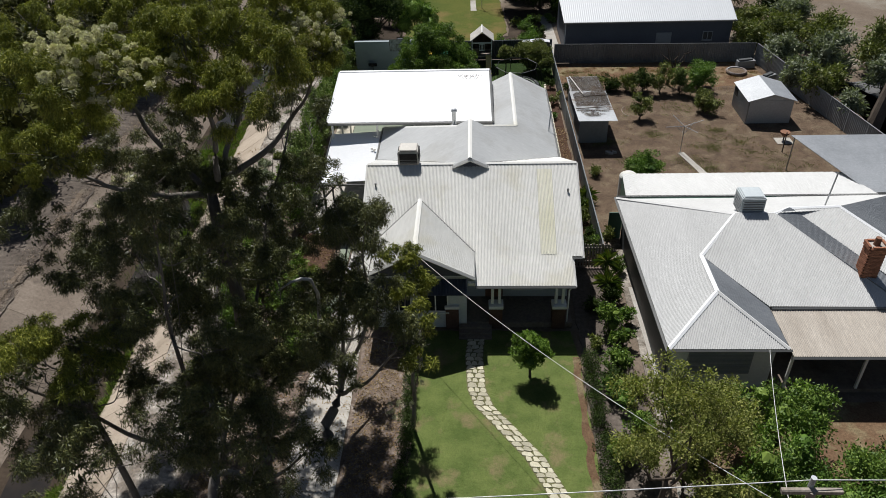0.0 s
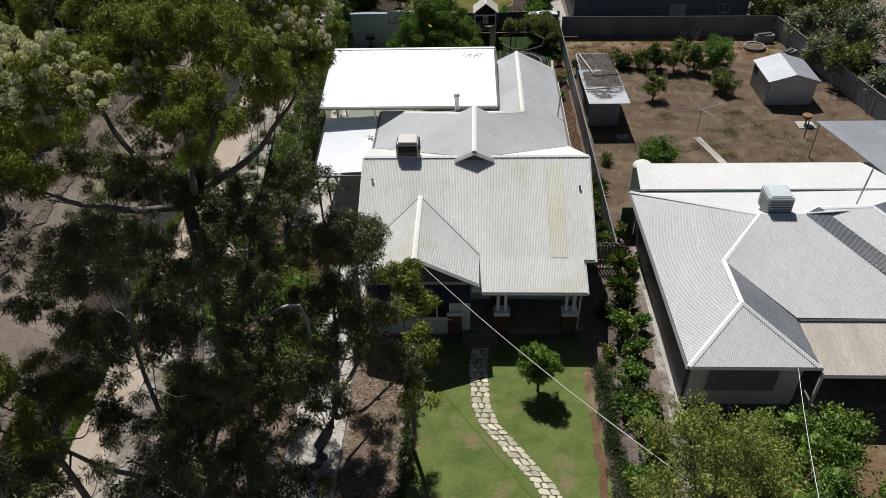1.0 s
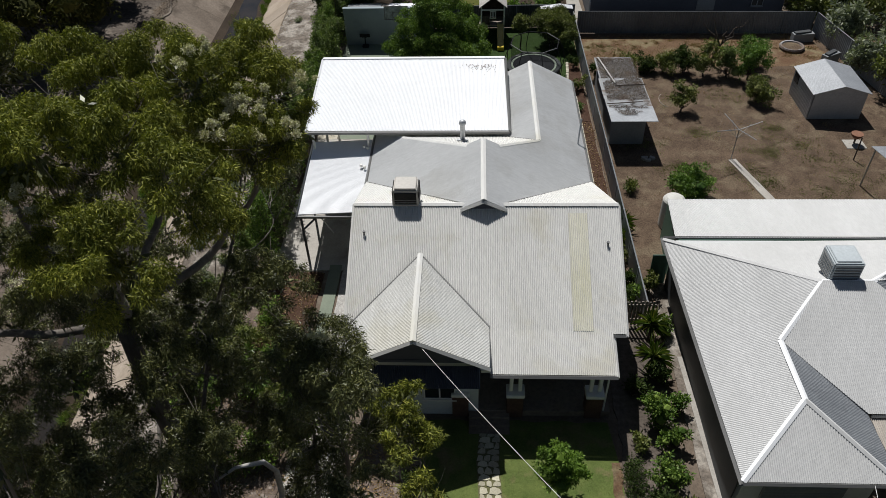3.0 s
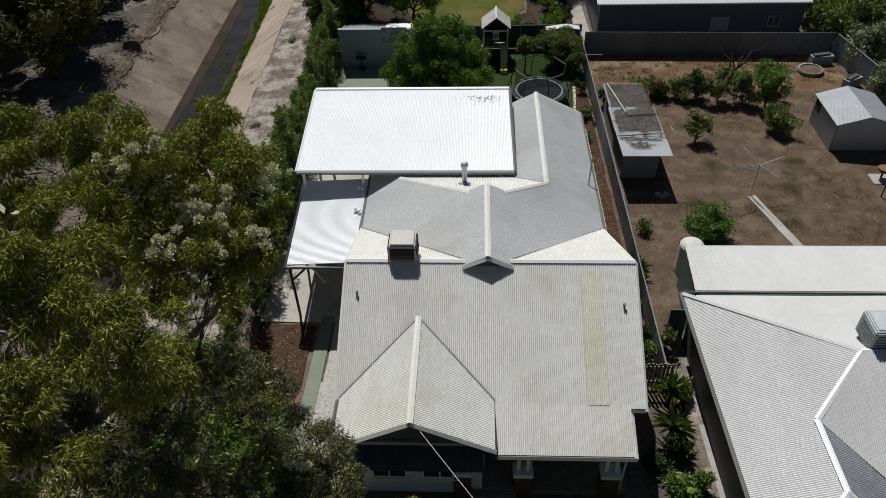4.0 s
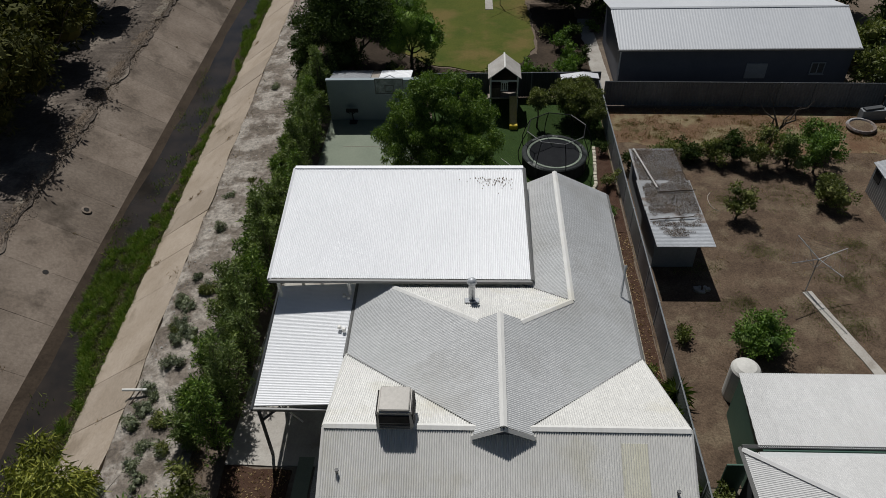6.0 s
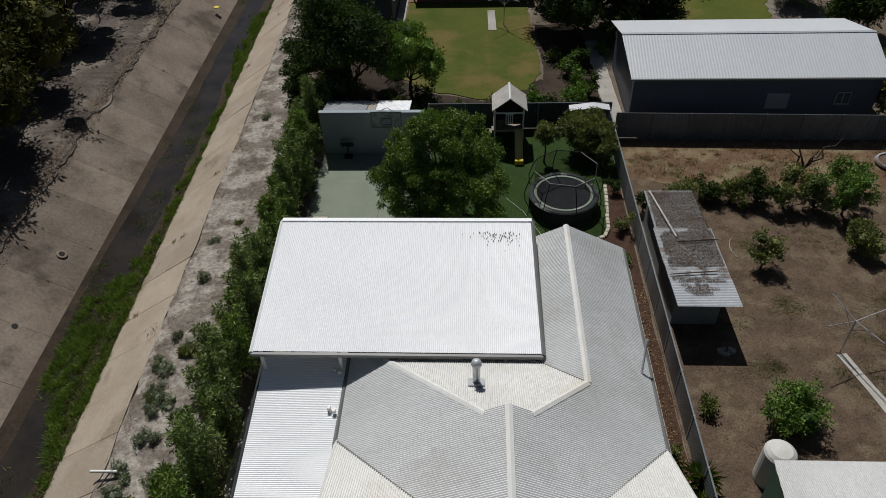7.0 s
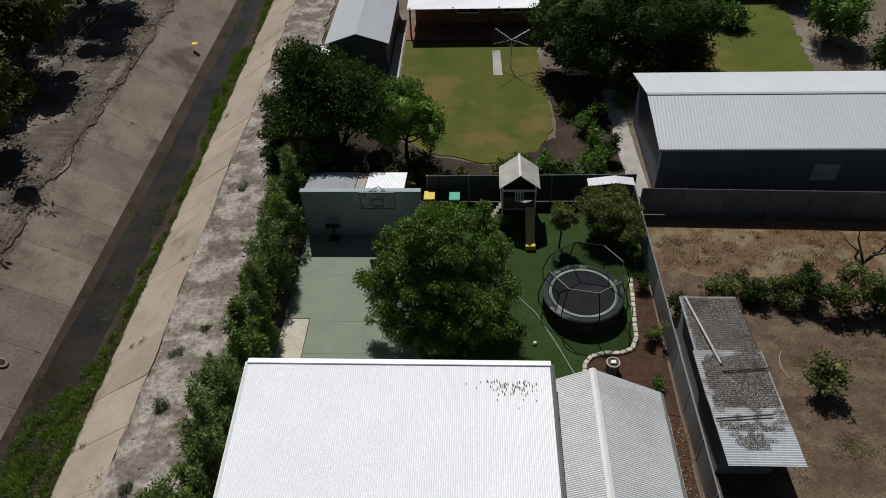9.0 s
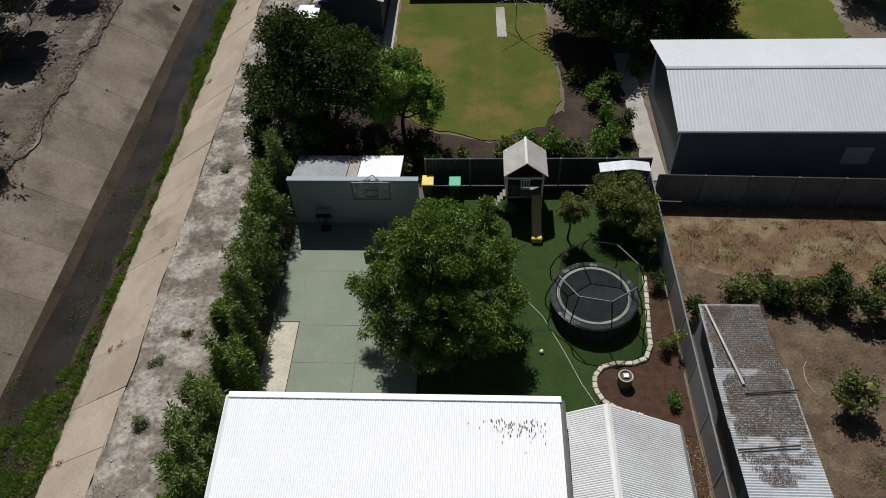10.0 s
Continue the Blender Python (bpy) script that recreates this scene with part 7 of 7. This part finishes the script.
for i, (x, y, r, h, k) in enumerate(((9.6, 19.8, 1.6, 4.6, "street"), (11.6, 20.6, 1.5, 4.0, "shade"), (13.6, 20.6, 1.5, 3.6, "shade"), (10.6, 17.6, 1.6, 4.0, "shade"), (13.0, 18.4, 1.6, 3.4, "leaf"), (15.4, 18.6, 1.4, 2.8, "shade"), (8.6, 22.0, 0.9, 2.4, "leaf"), (17.4, 19.6, 1.0, 2.0, "deep"), (8.4, 18.4, 1.3, 3.6, "street"), (9.2, 16.4, 1.4, 3.8, "street"), (12.2, 16.4, 1.5, 3.2, "shade"), (14.8, 16.8, 1.4, 2.8, "leaf"), (7.2, 19.4, 1.0, 2.6, "street"), (16.6, 17.6, 1.2, 2.4, "shade"))):
    bush("front_bush", "large leafy front yard bush", x, y, r, h, M[k], 430 + i, 38, 0.15, 0.065, group="front yard bushes", clump=0.42, per=30)
# back yard
lobes = [(-3.6, 56.9, 5.25, 1.5), (-5.1, 56.5, 4.35, 1.35), (-2.1, 56.7, 4.35, 1.4), (-3.5, 55.3, 3.85, 1.4), (-2.9, 58.5, 4.75, 1.4), (-4.9, 58.1, 4.55, 1.25), (-1.3, 58.1, 3.75, 1.2), (-5.4, 55.2, 3.05, 1.1), (-1.9, 55.1, 3.15, 1.25), (-3.5, 54.6, 2.1, 1.1), (-0.7, 56.5, 2.95, 1.1), (-1.3, 60.1, 3.55, 1.1), (-4.1, 56.7, 5.95, 0.8), (-2.5, 57.5, 5.85, 0.8), (-5.9, 56.9, 2.95, 0.9), (-3.3, 60.3, 3.95, 1.1), (-0.9, 55.1, 1.8, 0.9)]
lobes += [(-5.2, 55.6, 1.7, 1.0), (-3.8, 54.8, 1.5, 1.0), (-2.4, 55.2, 1.7, 1.1), (-4.2, 56.8, 2.5, 1.3), (-2.2, 57.2, 2.8, 1.3)]
tree("shade_tree", "broad dense green shade tree beside the court", (-3.3, 56.9, 0.03), lobes, 0.2, M["shade"], M["darkbark"], 0.5, 190, 0.085, 0.045, 24, 0.40, -0.15, 71, gum=7600, tufts=15, spread=1.45)
lobes = [(2.75, 62.6, 2.3, 0.62), (2.42, 62.4, 2.15, 0.5), (3.08, 62.5, 2.15, 0.5), (2.75, 62.25, 2.1, 0.5), (2.75, 62.95, 2.25, 0.5), (2.75, 62.6, 1.85, 0.6)]
tree("standard_tree", "small ball headed tree on a bare stem", (2.75, 62.6, 0.03), lobes, 0.05, M["olive"], M["darkbark"], 0.9, 130, 0.08, 0.04, 80, 0.2, 0.0, 72, core=0.6)
lobes = [(4.4, 63.6, 1.9, 0.8), (5.4, 63.4, 1.9, 0.9), (6.2, 63.0, 1.8, 0.8), (4.6, 64.4, 1.9, 0.7), (5.8, 64.2, 2.0, 0.8), (5.0, 62.9, 1.6, 0.8), (6.2, 62.2, 1.4, 0.8), (5.2, 63.6, 0.9, 1.0)]
tree("box_bush", "big squared leafy bush by the back fence", (5.3, 63.4, 0.03), lobes, 0.12, M["olive"], M["darkbark"], 0.3, 80, 0.10, 0.05, 120, 0.26, 0.0, 73, core=0.6, category="shrub")
for i, (x, y, r, h, k) in enumerate(((6.4, 56.2, 0.6, 1.3, "olive"), (6.5, 59.4, 0.5, 1.4, "deep"), (6.5, 61.2, 0.5, 1.6, "deep"), (6.3, 53.6, 0.35, 0.6, "leaf"), (-0.2, 64.3, 0.4, 0.8, "leaf"), (-1.2, 60.6, 0.7, 1.7, "deep"))):
    bush("yard_shrub", "small green shrub in the back yard", x, y, r, h, M[k], 450 + i, 80, 0.09, 0.045, group="back yard shrubs", clump=0.26)
# neighbouring yard
for i, (x, y, r, h, k) in enumerate(((11.2, 44.2, 1.5, 2.2, "leaf"), (13.0, 53.2, 1.0, 2.1, "olive"), (18.3, 54.6, 1.25, 1.9, "olive"), (10.2, 59.0, 0.95, 1.5, "olive"), (11.5, 58.9, 1.0, 1.5, "deep"), (12.9, 58.8, 1.05, 1.6, "olive"), (14.3, 58.6, 1.1, 2.0, "deep"), (15.6, 58.2, 1.1, 2.8, "olive"), (17.2, 58.0, 1.2, 2.6, "hedge"), (18.6, 57.6, 1.3, 2.9, "leaf"), (19.2, 59.4, 1.1, 2.8, "leaf"), (8.4, 44.5, 0.5, 0.9, "olive"), (7.9, 57.8, 0.5, 1.2, "deep"))):
    bush("yard_bush", "leafy fruit bush in the bare yard", x, y, r, h, M[k], 470 + i, 65, 0.13, 0.065, group="yard bushes", clump=0.34, per=30)
dt = thing("bare_tree", (16.6, 60.0, 0), "dead bare branched tree over the hedge", "tree")
rng = random.Random(15)
bm = tube([(16.6, 60.0, 0), (16.7, 59.9, 0.9), (16.9, 59.9, 1.6)], [0.13, 0.11, 0.09], 7)
for e in ((15.6, 60.2, 3.0), (16.2, 60.5, 3.4), (18.0, 60.1, 3.0), (18.6, 60.2, 3.3), (17.0, 59.2, 3.2)):
    tube(limb_path((16.9, 59.9, 1.5), e, 0.25, rng), [0.08, 0.07, 0.055, 0.045, 0.03, 0.015], 5, bm)
part("branches", bm, M["darkbark"], dt)
for i, (x, y, r, h) in enumerate(((26.8, 58.5, 1.6, 3.2), (27.6, 55.4, 1.6, 3.6), (28.6, 52.2, 1.3, 3.0), (25.6, 66.8, 1.5, 3.4), (27.2, 63.2, 1.8, 3.6), (27.8, 67.5, 2.0, 4.0), (30.2, 60.5, 2.0, 4.4), (31.5, 65.5, 2.2, 4.2), (29.8, 70.0, 2.3, 4.5), (26.6, 71.0, 2.0, 3.6), (33.5, 57.5, 1.8, 3.6), (35.0, 62.5, 2.2, 4.5))):
    bush("lane_tree", "dense olive green tree along the lane", x, y, r, h, M["olive"] if i % 2 else M["grey"], 500 + i, 11, 0.33, 0.11, group="lane trees", clump=0.5, per=30, category="tree")
lt = thing("leaning_trunk", (29.6, 50.6, 0), "thick dark leaning tree trunk by the lane", "tree")
part("trunk", tube([(29.6, 50.4, 0), (30.2, 51.0, 2.0), (31.2, 52.0, 5.0), (32.0, 53.0, 8.0)], [0.6, 0.5, 0.42, 0.35], 10), M["darkbark"], lt)
# rear neighbours
lobes = [(-10.6, 70.2, 5.6, 1.8), (-11.4, 70.8, 6.6, 1.4), (-9.2, 69.4, 5.4, 1.8), (-10.6, 68.4, 4.2, 1.8), (-8.2, 68.8, 4.4, 1.6), (-12.0, 69.2, 4.4, 1.7), (-9.6, 71.4, 4.8, 1.8), (-12.2, 72.4, 5.2, 1.7), (-7.6, 70.4, 3.8, 1.5), (-10.5, 67.8, 2.4, 1.6), (-10.8, 73.6, 4.4, 1.7), (-12.6, 74.6, 3.6, 1.6), (-8.2, 72.8, 3.4, 1.6)]
tree("dark_tree", "dense dark green tree behind the rebound wall", (-10.0, 69.8, 0), lobes, 0.22, M["deep"], M["darkbark"], 0.4, 48, 0.19, 0.095, 30, 0.45, 0.2, 81, core=0.55)
lobes = [(-6.0, 70.4, 3.6, 1.4), (-4.9, 70.8, 3.2, 1.3), (-7.0, 71.2, 3.4, 1.3), (-6.0, 71.6, 4.3, 1.1), (-4.4, 70.0, 2.5, 1.1), (-6.8, 69.6, 2.5, 1.2), (-5.4, 71.8, 3.0, 1.2)]
tree("fruit_tree", "bright green fruit tree on the rear lawn", (-6.0, 70.8, 0), lobes, 0.12, M["bright"], M["darkbark"], 0.5, 120, 0.13, 0.065, 34, 0.38, 0.2, 82, core=0.65)
lobes = [(4.2, 80.5, 4.4, 1.9), (6.0, 79.6, 5.0, 2.0), (5.0, 82.6, 5.2, 2.0), (7.6, 81.8, 5.0, 2.1), (9.4, 82.6, 4.6, 2.1), (3.4, 82.2, 3.4, 1.6), (11.0, 83.4, 4.4, 2.1), (5.4, 79.0, 3.0, 1.6), (8.6, 84.4, 5.4, 2.0), (12.6, 84.0, 4.0, 1.9), (5.6, 86.4, 4.6, 2.0), (9.6, 79.8, 4.2, 1.8), (11.8, 81.0, 4.0, 1.8), (14.0, 82.6, 3.6, 1.7), (4.6, 78.2, 3.4, 1.5), (6.4, 77.4, 3.0, 1.4)]
tree("dark_tree", "wide dark tree over the rear yard, shadow put into its leaf colour", (7.2, 82.0, 0), lobes, 0.28, M["deep"], M["darkbark"], 0.4, 52, 0.23, 0.1, 24, 0.6, 0.2, 83, core=0.75)
for i, (x, y, r, h, k) in enumerate(((1.0, 69.6, 0.9, 1.1, "leaf"), (2.3, 69.4, 0.9, 1.2, "leaf"), (-0.2, 69.3, 0.7, 1.0, "olive"), (5.2, 69.0, 1.2, 1.8, "leaf"), (5.2, 73.4, 0.9, 2.0, "leaf"), (4.4, 76.0, 0.6, 1.0, "olive"), (-8.0, 67.2, 0.9, 1.4, "olive"), (-5.6, 68.0, 0.8, 1.3, "olive"), (7.9, 76.5, 0.5, 1.0, "leaf"), (-11.6, 66.0, 1.2, 2.6, "deep"), (-12.8, 67.6, 1.3, 3.0, "deep"), (-6.6, 67.6, 0.9, 2.0, "olive"), (-5.0, 68.8, 0.9, 1.9, "deep"), (-13.6, 70.4, 1.3, 3.4, "deep"), (-14.0, 73.4, 1.3, 3.2, "deep"), (-12.2, 78.6, 1.2, 2.6, "olive"), (-13.2, 76.4, 1.3, 3.0, "deep"), (-11.0, 78.2, 1.2, 3.0, "leaf"), (-9.2, 76.8, 1.3, 3.2, "deep"), (-4.2, 67.8, 0.8, 1.3, "deep"), (-7.2, 68.4, 1.0, 1.6, "deep"), (3.6, 68.2, 0.9, 1.4, "deep"), (6.4, 70.6, 0.9, 2.0, "deep"), (6.2, 74.8, 0.8, 1.8, "deep"), (5.6, 71.8, 0.7, 1.5, "leaf"), (-2.6, 68.2, 0.6, 0.9, "olive"), (6.0, 67.8, 0.8, 1.3, "leaf"))):
    bush("rear_shrub", "green shrub round the rear lawn", x, y, r, h, M[k], 530 + i, 40, 0.17, 0.08, group="rear shrubs", clump=0.36)
for i, (x, y, r, h) in enumerate(((18.0, 88.6, 1.4, 2.4), (27.0, 80.5, 2.5, 4.5), (24.8, 86.0, 2.3, 4.5), (31.0, 76.0, 2.4, 4.5), (15.0, 92.0, 2.2, 4.5), (24.0, 94.0, 2.4, 4.5), (6.0, 90.0, 2.4, 4.6), (10.0, 94.0, 2.4, 4.6), (8.0, 86.4, 2.2, 4.8), (11.2, 87.6, 2.2, 4.8), (12.6, 80.2, 1.8, 3.8), (9.2, 78.0, 1.5, 3.4), (4.6, 85.0, 1.6, 3.6), (13.4, 85.6, 2.0, 4.4))):
    bush("far_tree", "dark green tree beyond the long shed", x, y, r, h, M["leaf"] if i in (0, 2) else M["deep"], 560 + i, 9, 0.36, 0.11, group="far trees", clump=0.6, per=30, category="tree")
# far bank trees
for i, (x, y, h) in enumerate(((-33.4, 65.5, 6.0), (-36.0, 72.0, 8.0), (-34.6, 80.5, 7.5), (-36.5, 58.0, 7.0), (-38.0, 86.0, 8.0), (-35.0, 94.0, 7.0), (-33.5, 50.0, 6.0), (-40.0, 66.0, 8.0), (-41.0, 77.0, 8.0), (-32.6, 42.0, 6.0), (-33.0, 74.5, 4.5), (-32.0, 69.0, 6.5), (-31.6, 61.0, 6.0), (-33.0, 90.0, 6.5))):
    rng = random.Random(600 + i)
    lobes = [(x + rng.uniform(-3.2, 3.2), y + rng.uniform(-3.2, 3.2), h + rng.uniform(-3.2, 0.6), rng.uniform(1.3, 2.0)) for k in range(15)]
    tree("bank_tree", "open dull tree on the far bank", (x, y, 0.45), lobes, 0.2, M["bankleaf"], M["darkbark"], 0.4, 12, 0.38, 0.14, 12, 0.65, 0.4, 600 + i, group="bank trees", core=0.6)

# ---- grass and stone pieces ----
rng = np.random.RandomState(77)


def inside(pts, x, y):
    ok = False
    for (ax, ay), (bx, by) in zip(pts, pts[1:] + pts[:1]):
        if (ay > y) != (by > y) and x < (bx - ax) * (y - ay) / (by - ay) + ax:
            ok = not ok
    return ok


PATH = [(0.0, 28.0), (-0.12, 26.4), (0.0, 24.3), (0.35, 23.2), (1.1, 22.2), (2.5, 20.3), (3.4, 18.3), (4.0, 16.5), (4.4, 14.5)]


def path_x(y):
    for (ax, ay), (bx, by) in zip(PATH, PATH[1:]):
        if by <= y <= ay:
            return ax + (bx - ax) * (ay - y) / (ay - by)
    return 0.0


spots = [(x, y, 0.025) for x, y in zip(rng.uniform(-2.9, 5.1, 60000), rng.uniform(14.2, 28.3, 60000)) if abs(x - path_x(y)) > 0.5]
tagged(blades("lawn_grass", 77, spots, 0.035, 0.008, M["lawnblade"]), "short mown green grass", "grass", kind="stuff")
spots = [(x, y, 0.03) for x, y in zip(rng.uniform(-4.1, 6.9, 40000), rng.uniform(50.3, 66.2, 40000)) if not (x > 3.1 and y < 60.3 and x > 5.8)]
tagged(blades("yard_grass", 78, spots, 0.045, 0.012, M["hedge"]), "short green back lawn grass", "grass", kind="stuff")
spots = []
for k in range(150):
    cx, cy, s = rng.uniform(7.8, 25.2), rng.uniform(60.8, 64.7), rng.uniform(0.1, 0.45)
    for j in range(rng.randint(15, 70)):
        spots.append((cx + rng.normal(0, s), min(cy + rng.normal(0, s * 0.6), 64.85), 0.03))
tagged(blades("straw_grass", 79, spots, 0.13, 0.014, M["strawblade"]), "dry straw coloured grass along the fence", "grass", kind="stuff")
spots = []
for k in range(170):
    cx, cy = rng.uniform(7.9, 26), rng.uniform(41.5, 60)
    for j in range(rng.randint(8, 30)):
        spots.append((cx + rng.normal(0, 0.18), cy + rng.normal(0, 0.18), 0.02))
tagged(blades("yard_weeds", 80, spots, 0.09, 0.014, M["strawblade"]), "scattered dry weeds on the bare yard", "grass", kind="stuff")

spots = []
for cx, cy, w in ((15.3, 46.6, 0.9), (16.4, 45.2, 0.7), (19.0, 49.6, 1.1), (18.2, 51.0, 0.8), (20.6, 47.4, 1.3), (21.8, 45.4, 1.1), (19.4, 44.4, 1.0), (11.4, 46.8, 0.6), (13.8, 50.6, 0.7), (17.4, 48.4, 0.6), (12.6, 54.8, 0.9), (10.0, 49.4, 0.7), (16.6, 55.4, 1.1), (10.6, 61.8, 1.0), (9.2, 62.6, 0.7), (16.0, 62.0, 1.2)):
    for q in range(26):
        ax, ay, s = cx + rng.normal(0, w * 0.8), cy + rng.normal(0, w * 0.5), rng.uniform(0.08, 0.3)
        for j in range(int(900 * s * s) + 8):
            spots.append((ax + rng.normal(0, s), ay + rng.normal(0, s), 0.03))
tagged(blades("weed_patches", 81, spots, 0.04, 0.022, M["olive"]), "low green weed patches on the bare yard", "grass", kind="stuff")

ps = []
for x0, y0, x1, y1, z, n in ((-11.1, 30.6, -8.6, 37.4, 0.05, 1600), (-5.7, 14.0, -3.5, 28.0, 0.045, 6000), (-8.2, 12.0, -6.0, 33.5, 0.035, 2500), (-14.0, 12.0, -8.4, 33.0, 0.05, 7000), (5.3, 35.0, 7.0, 52.0, 0.058, 2500)):
    ps += [(rng.uniform(x0, x1), rng.uniform(y0, y1), z + 0.02 * rng.rand()) for k in range(n)]
ps = np.array(ps)
ang = rng.uniform(0, 2 * np.pi, len(ps))
way = np.stack([np.cos(ang), np.sin(ang), rng.normal(0, 0.15, len(ps))], 1)
tagged(link("fallen_leaves", diamonds("fallen_leaves", rng, ps, way / np.linalg.norm(way, axis=1)[:, None], 0.10, 0.045), M["strawblade"]), "dry fallen leaves over beds and drive", "leaf litter", kind="stuff")

bed = []
for f in (1, -1):
    run = PATH if f == 1 else PATH[::-1]
    bed += [(x + 0.46 * f, y) for x, y in run]
stone_path = sheet_of("stone_path", bed, 0.04, M["joint"], "winding crazy paved path of pale stones", "path", 0.0, 27)
rng = random.Random(31)
y = 14.7
row = 0
while y < 27.9:
    n = 3 if row % 2 else 2
    step = rng.uniform(0.24, 0.34)
    xs = [-0.45] + sorted(-0.45 + 0.9 * (k + rng.uniform(-0.22, 0.22)) / n for k in range(1, n)) + [0.45]
    for a, c in zip(xs, xs[1:]):
        pts = []
        m = (a + c) / 2
        for u, v in ((a, 0.08), (a + 0.03, 0.75), (m - 0.04, 1.08), (c - 0.03, 0.85), (c, 0.15), (m + 0.05, -0.06)):
            yy = y + (v + rng.uniform(-0.14, 0.14)) * step * 0.88
            pts.append((path_x(min(yy, 27.9)) + (u - m) * 0.9 + m + rng.uniform(-0.025, 0.025), yy))
        part("paving_stone", prism(pts, 0.0, 0.055 + rng.uniform(0, 0.02)), M["stone"], stone_path)
    y += step
    row += 1
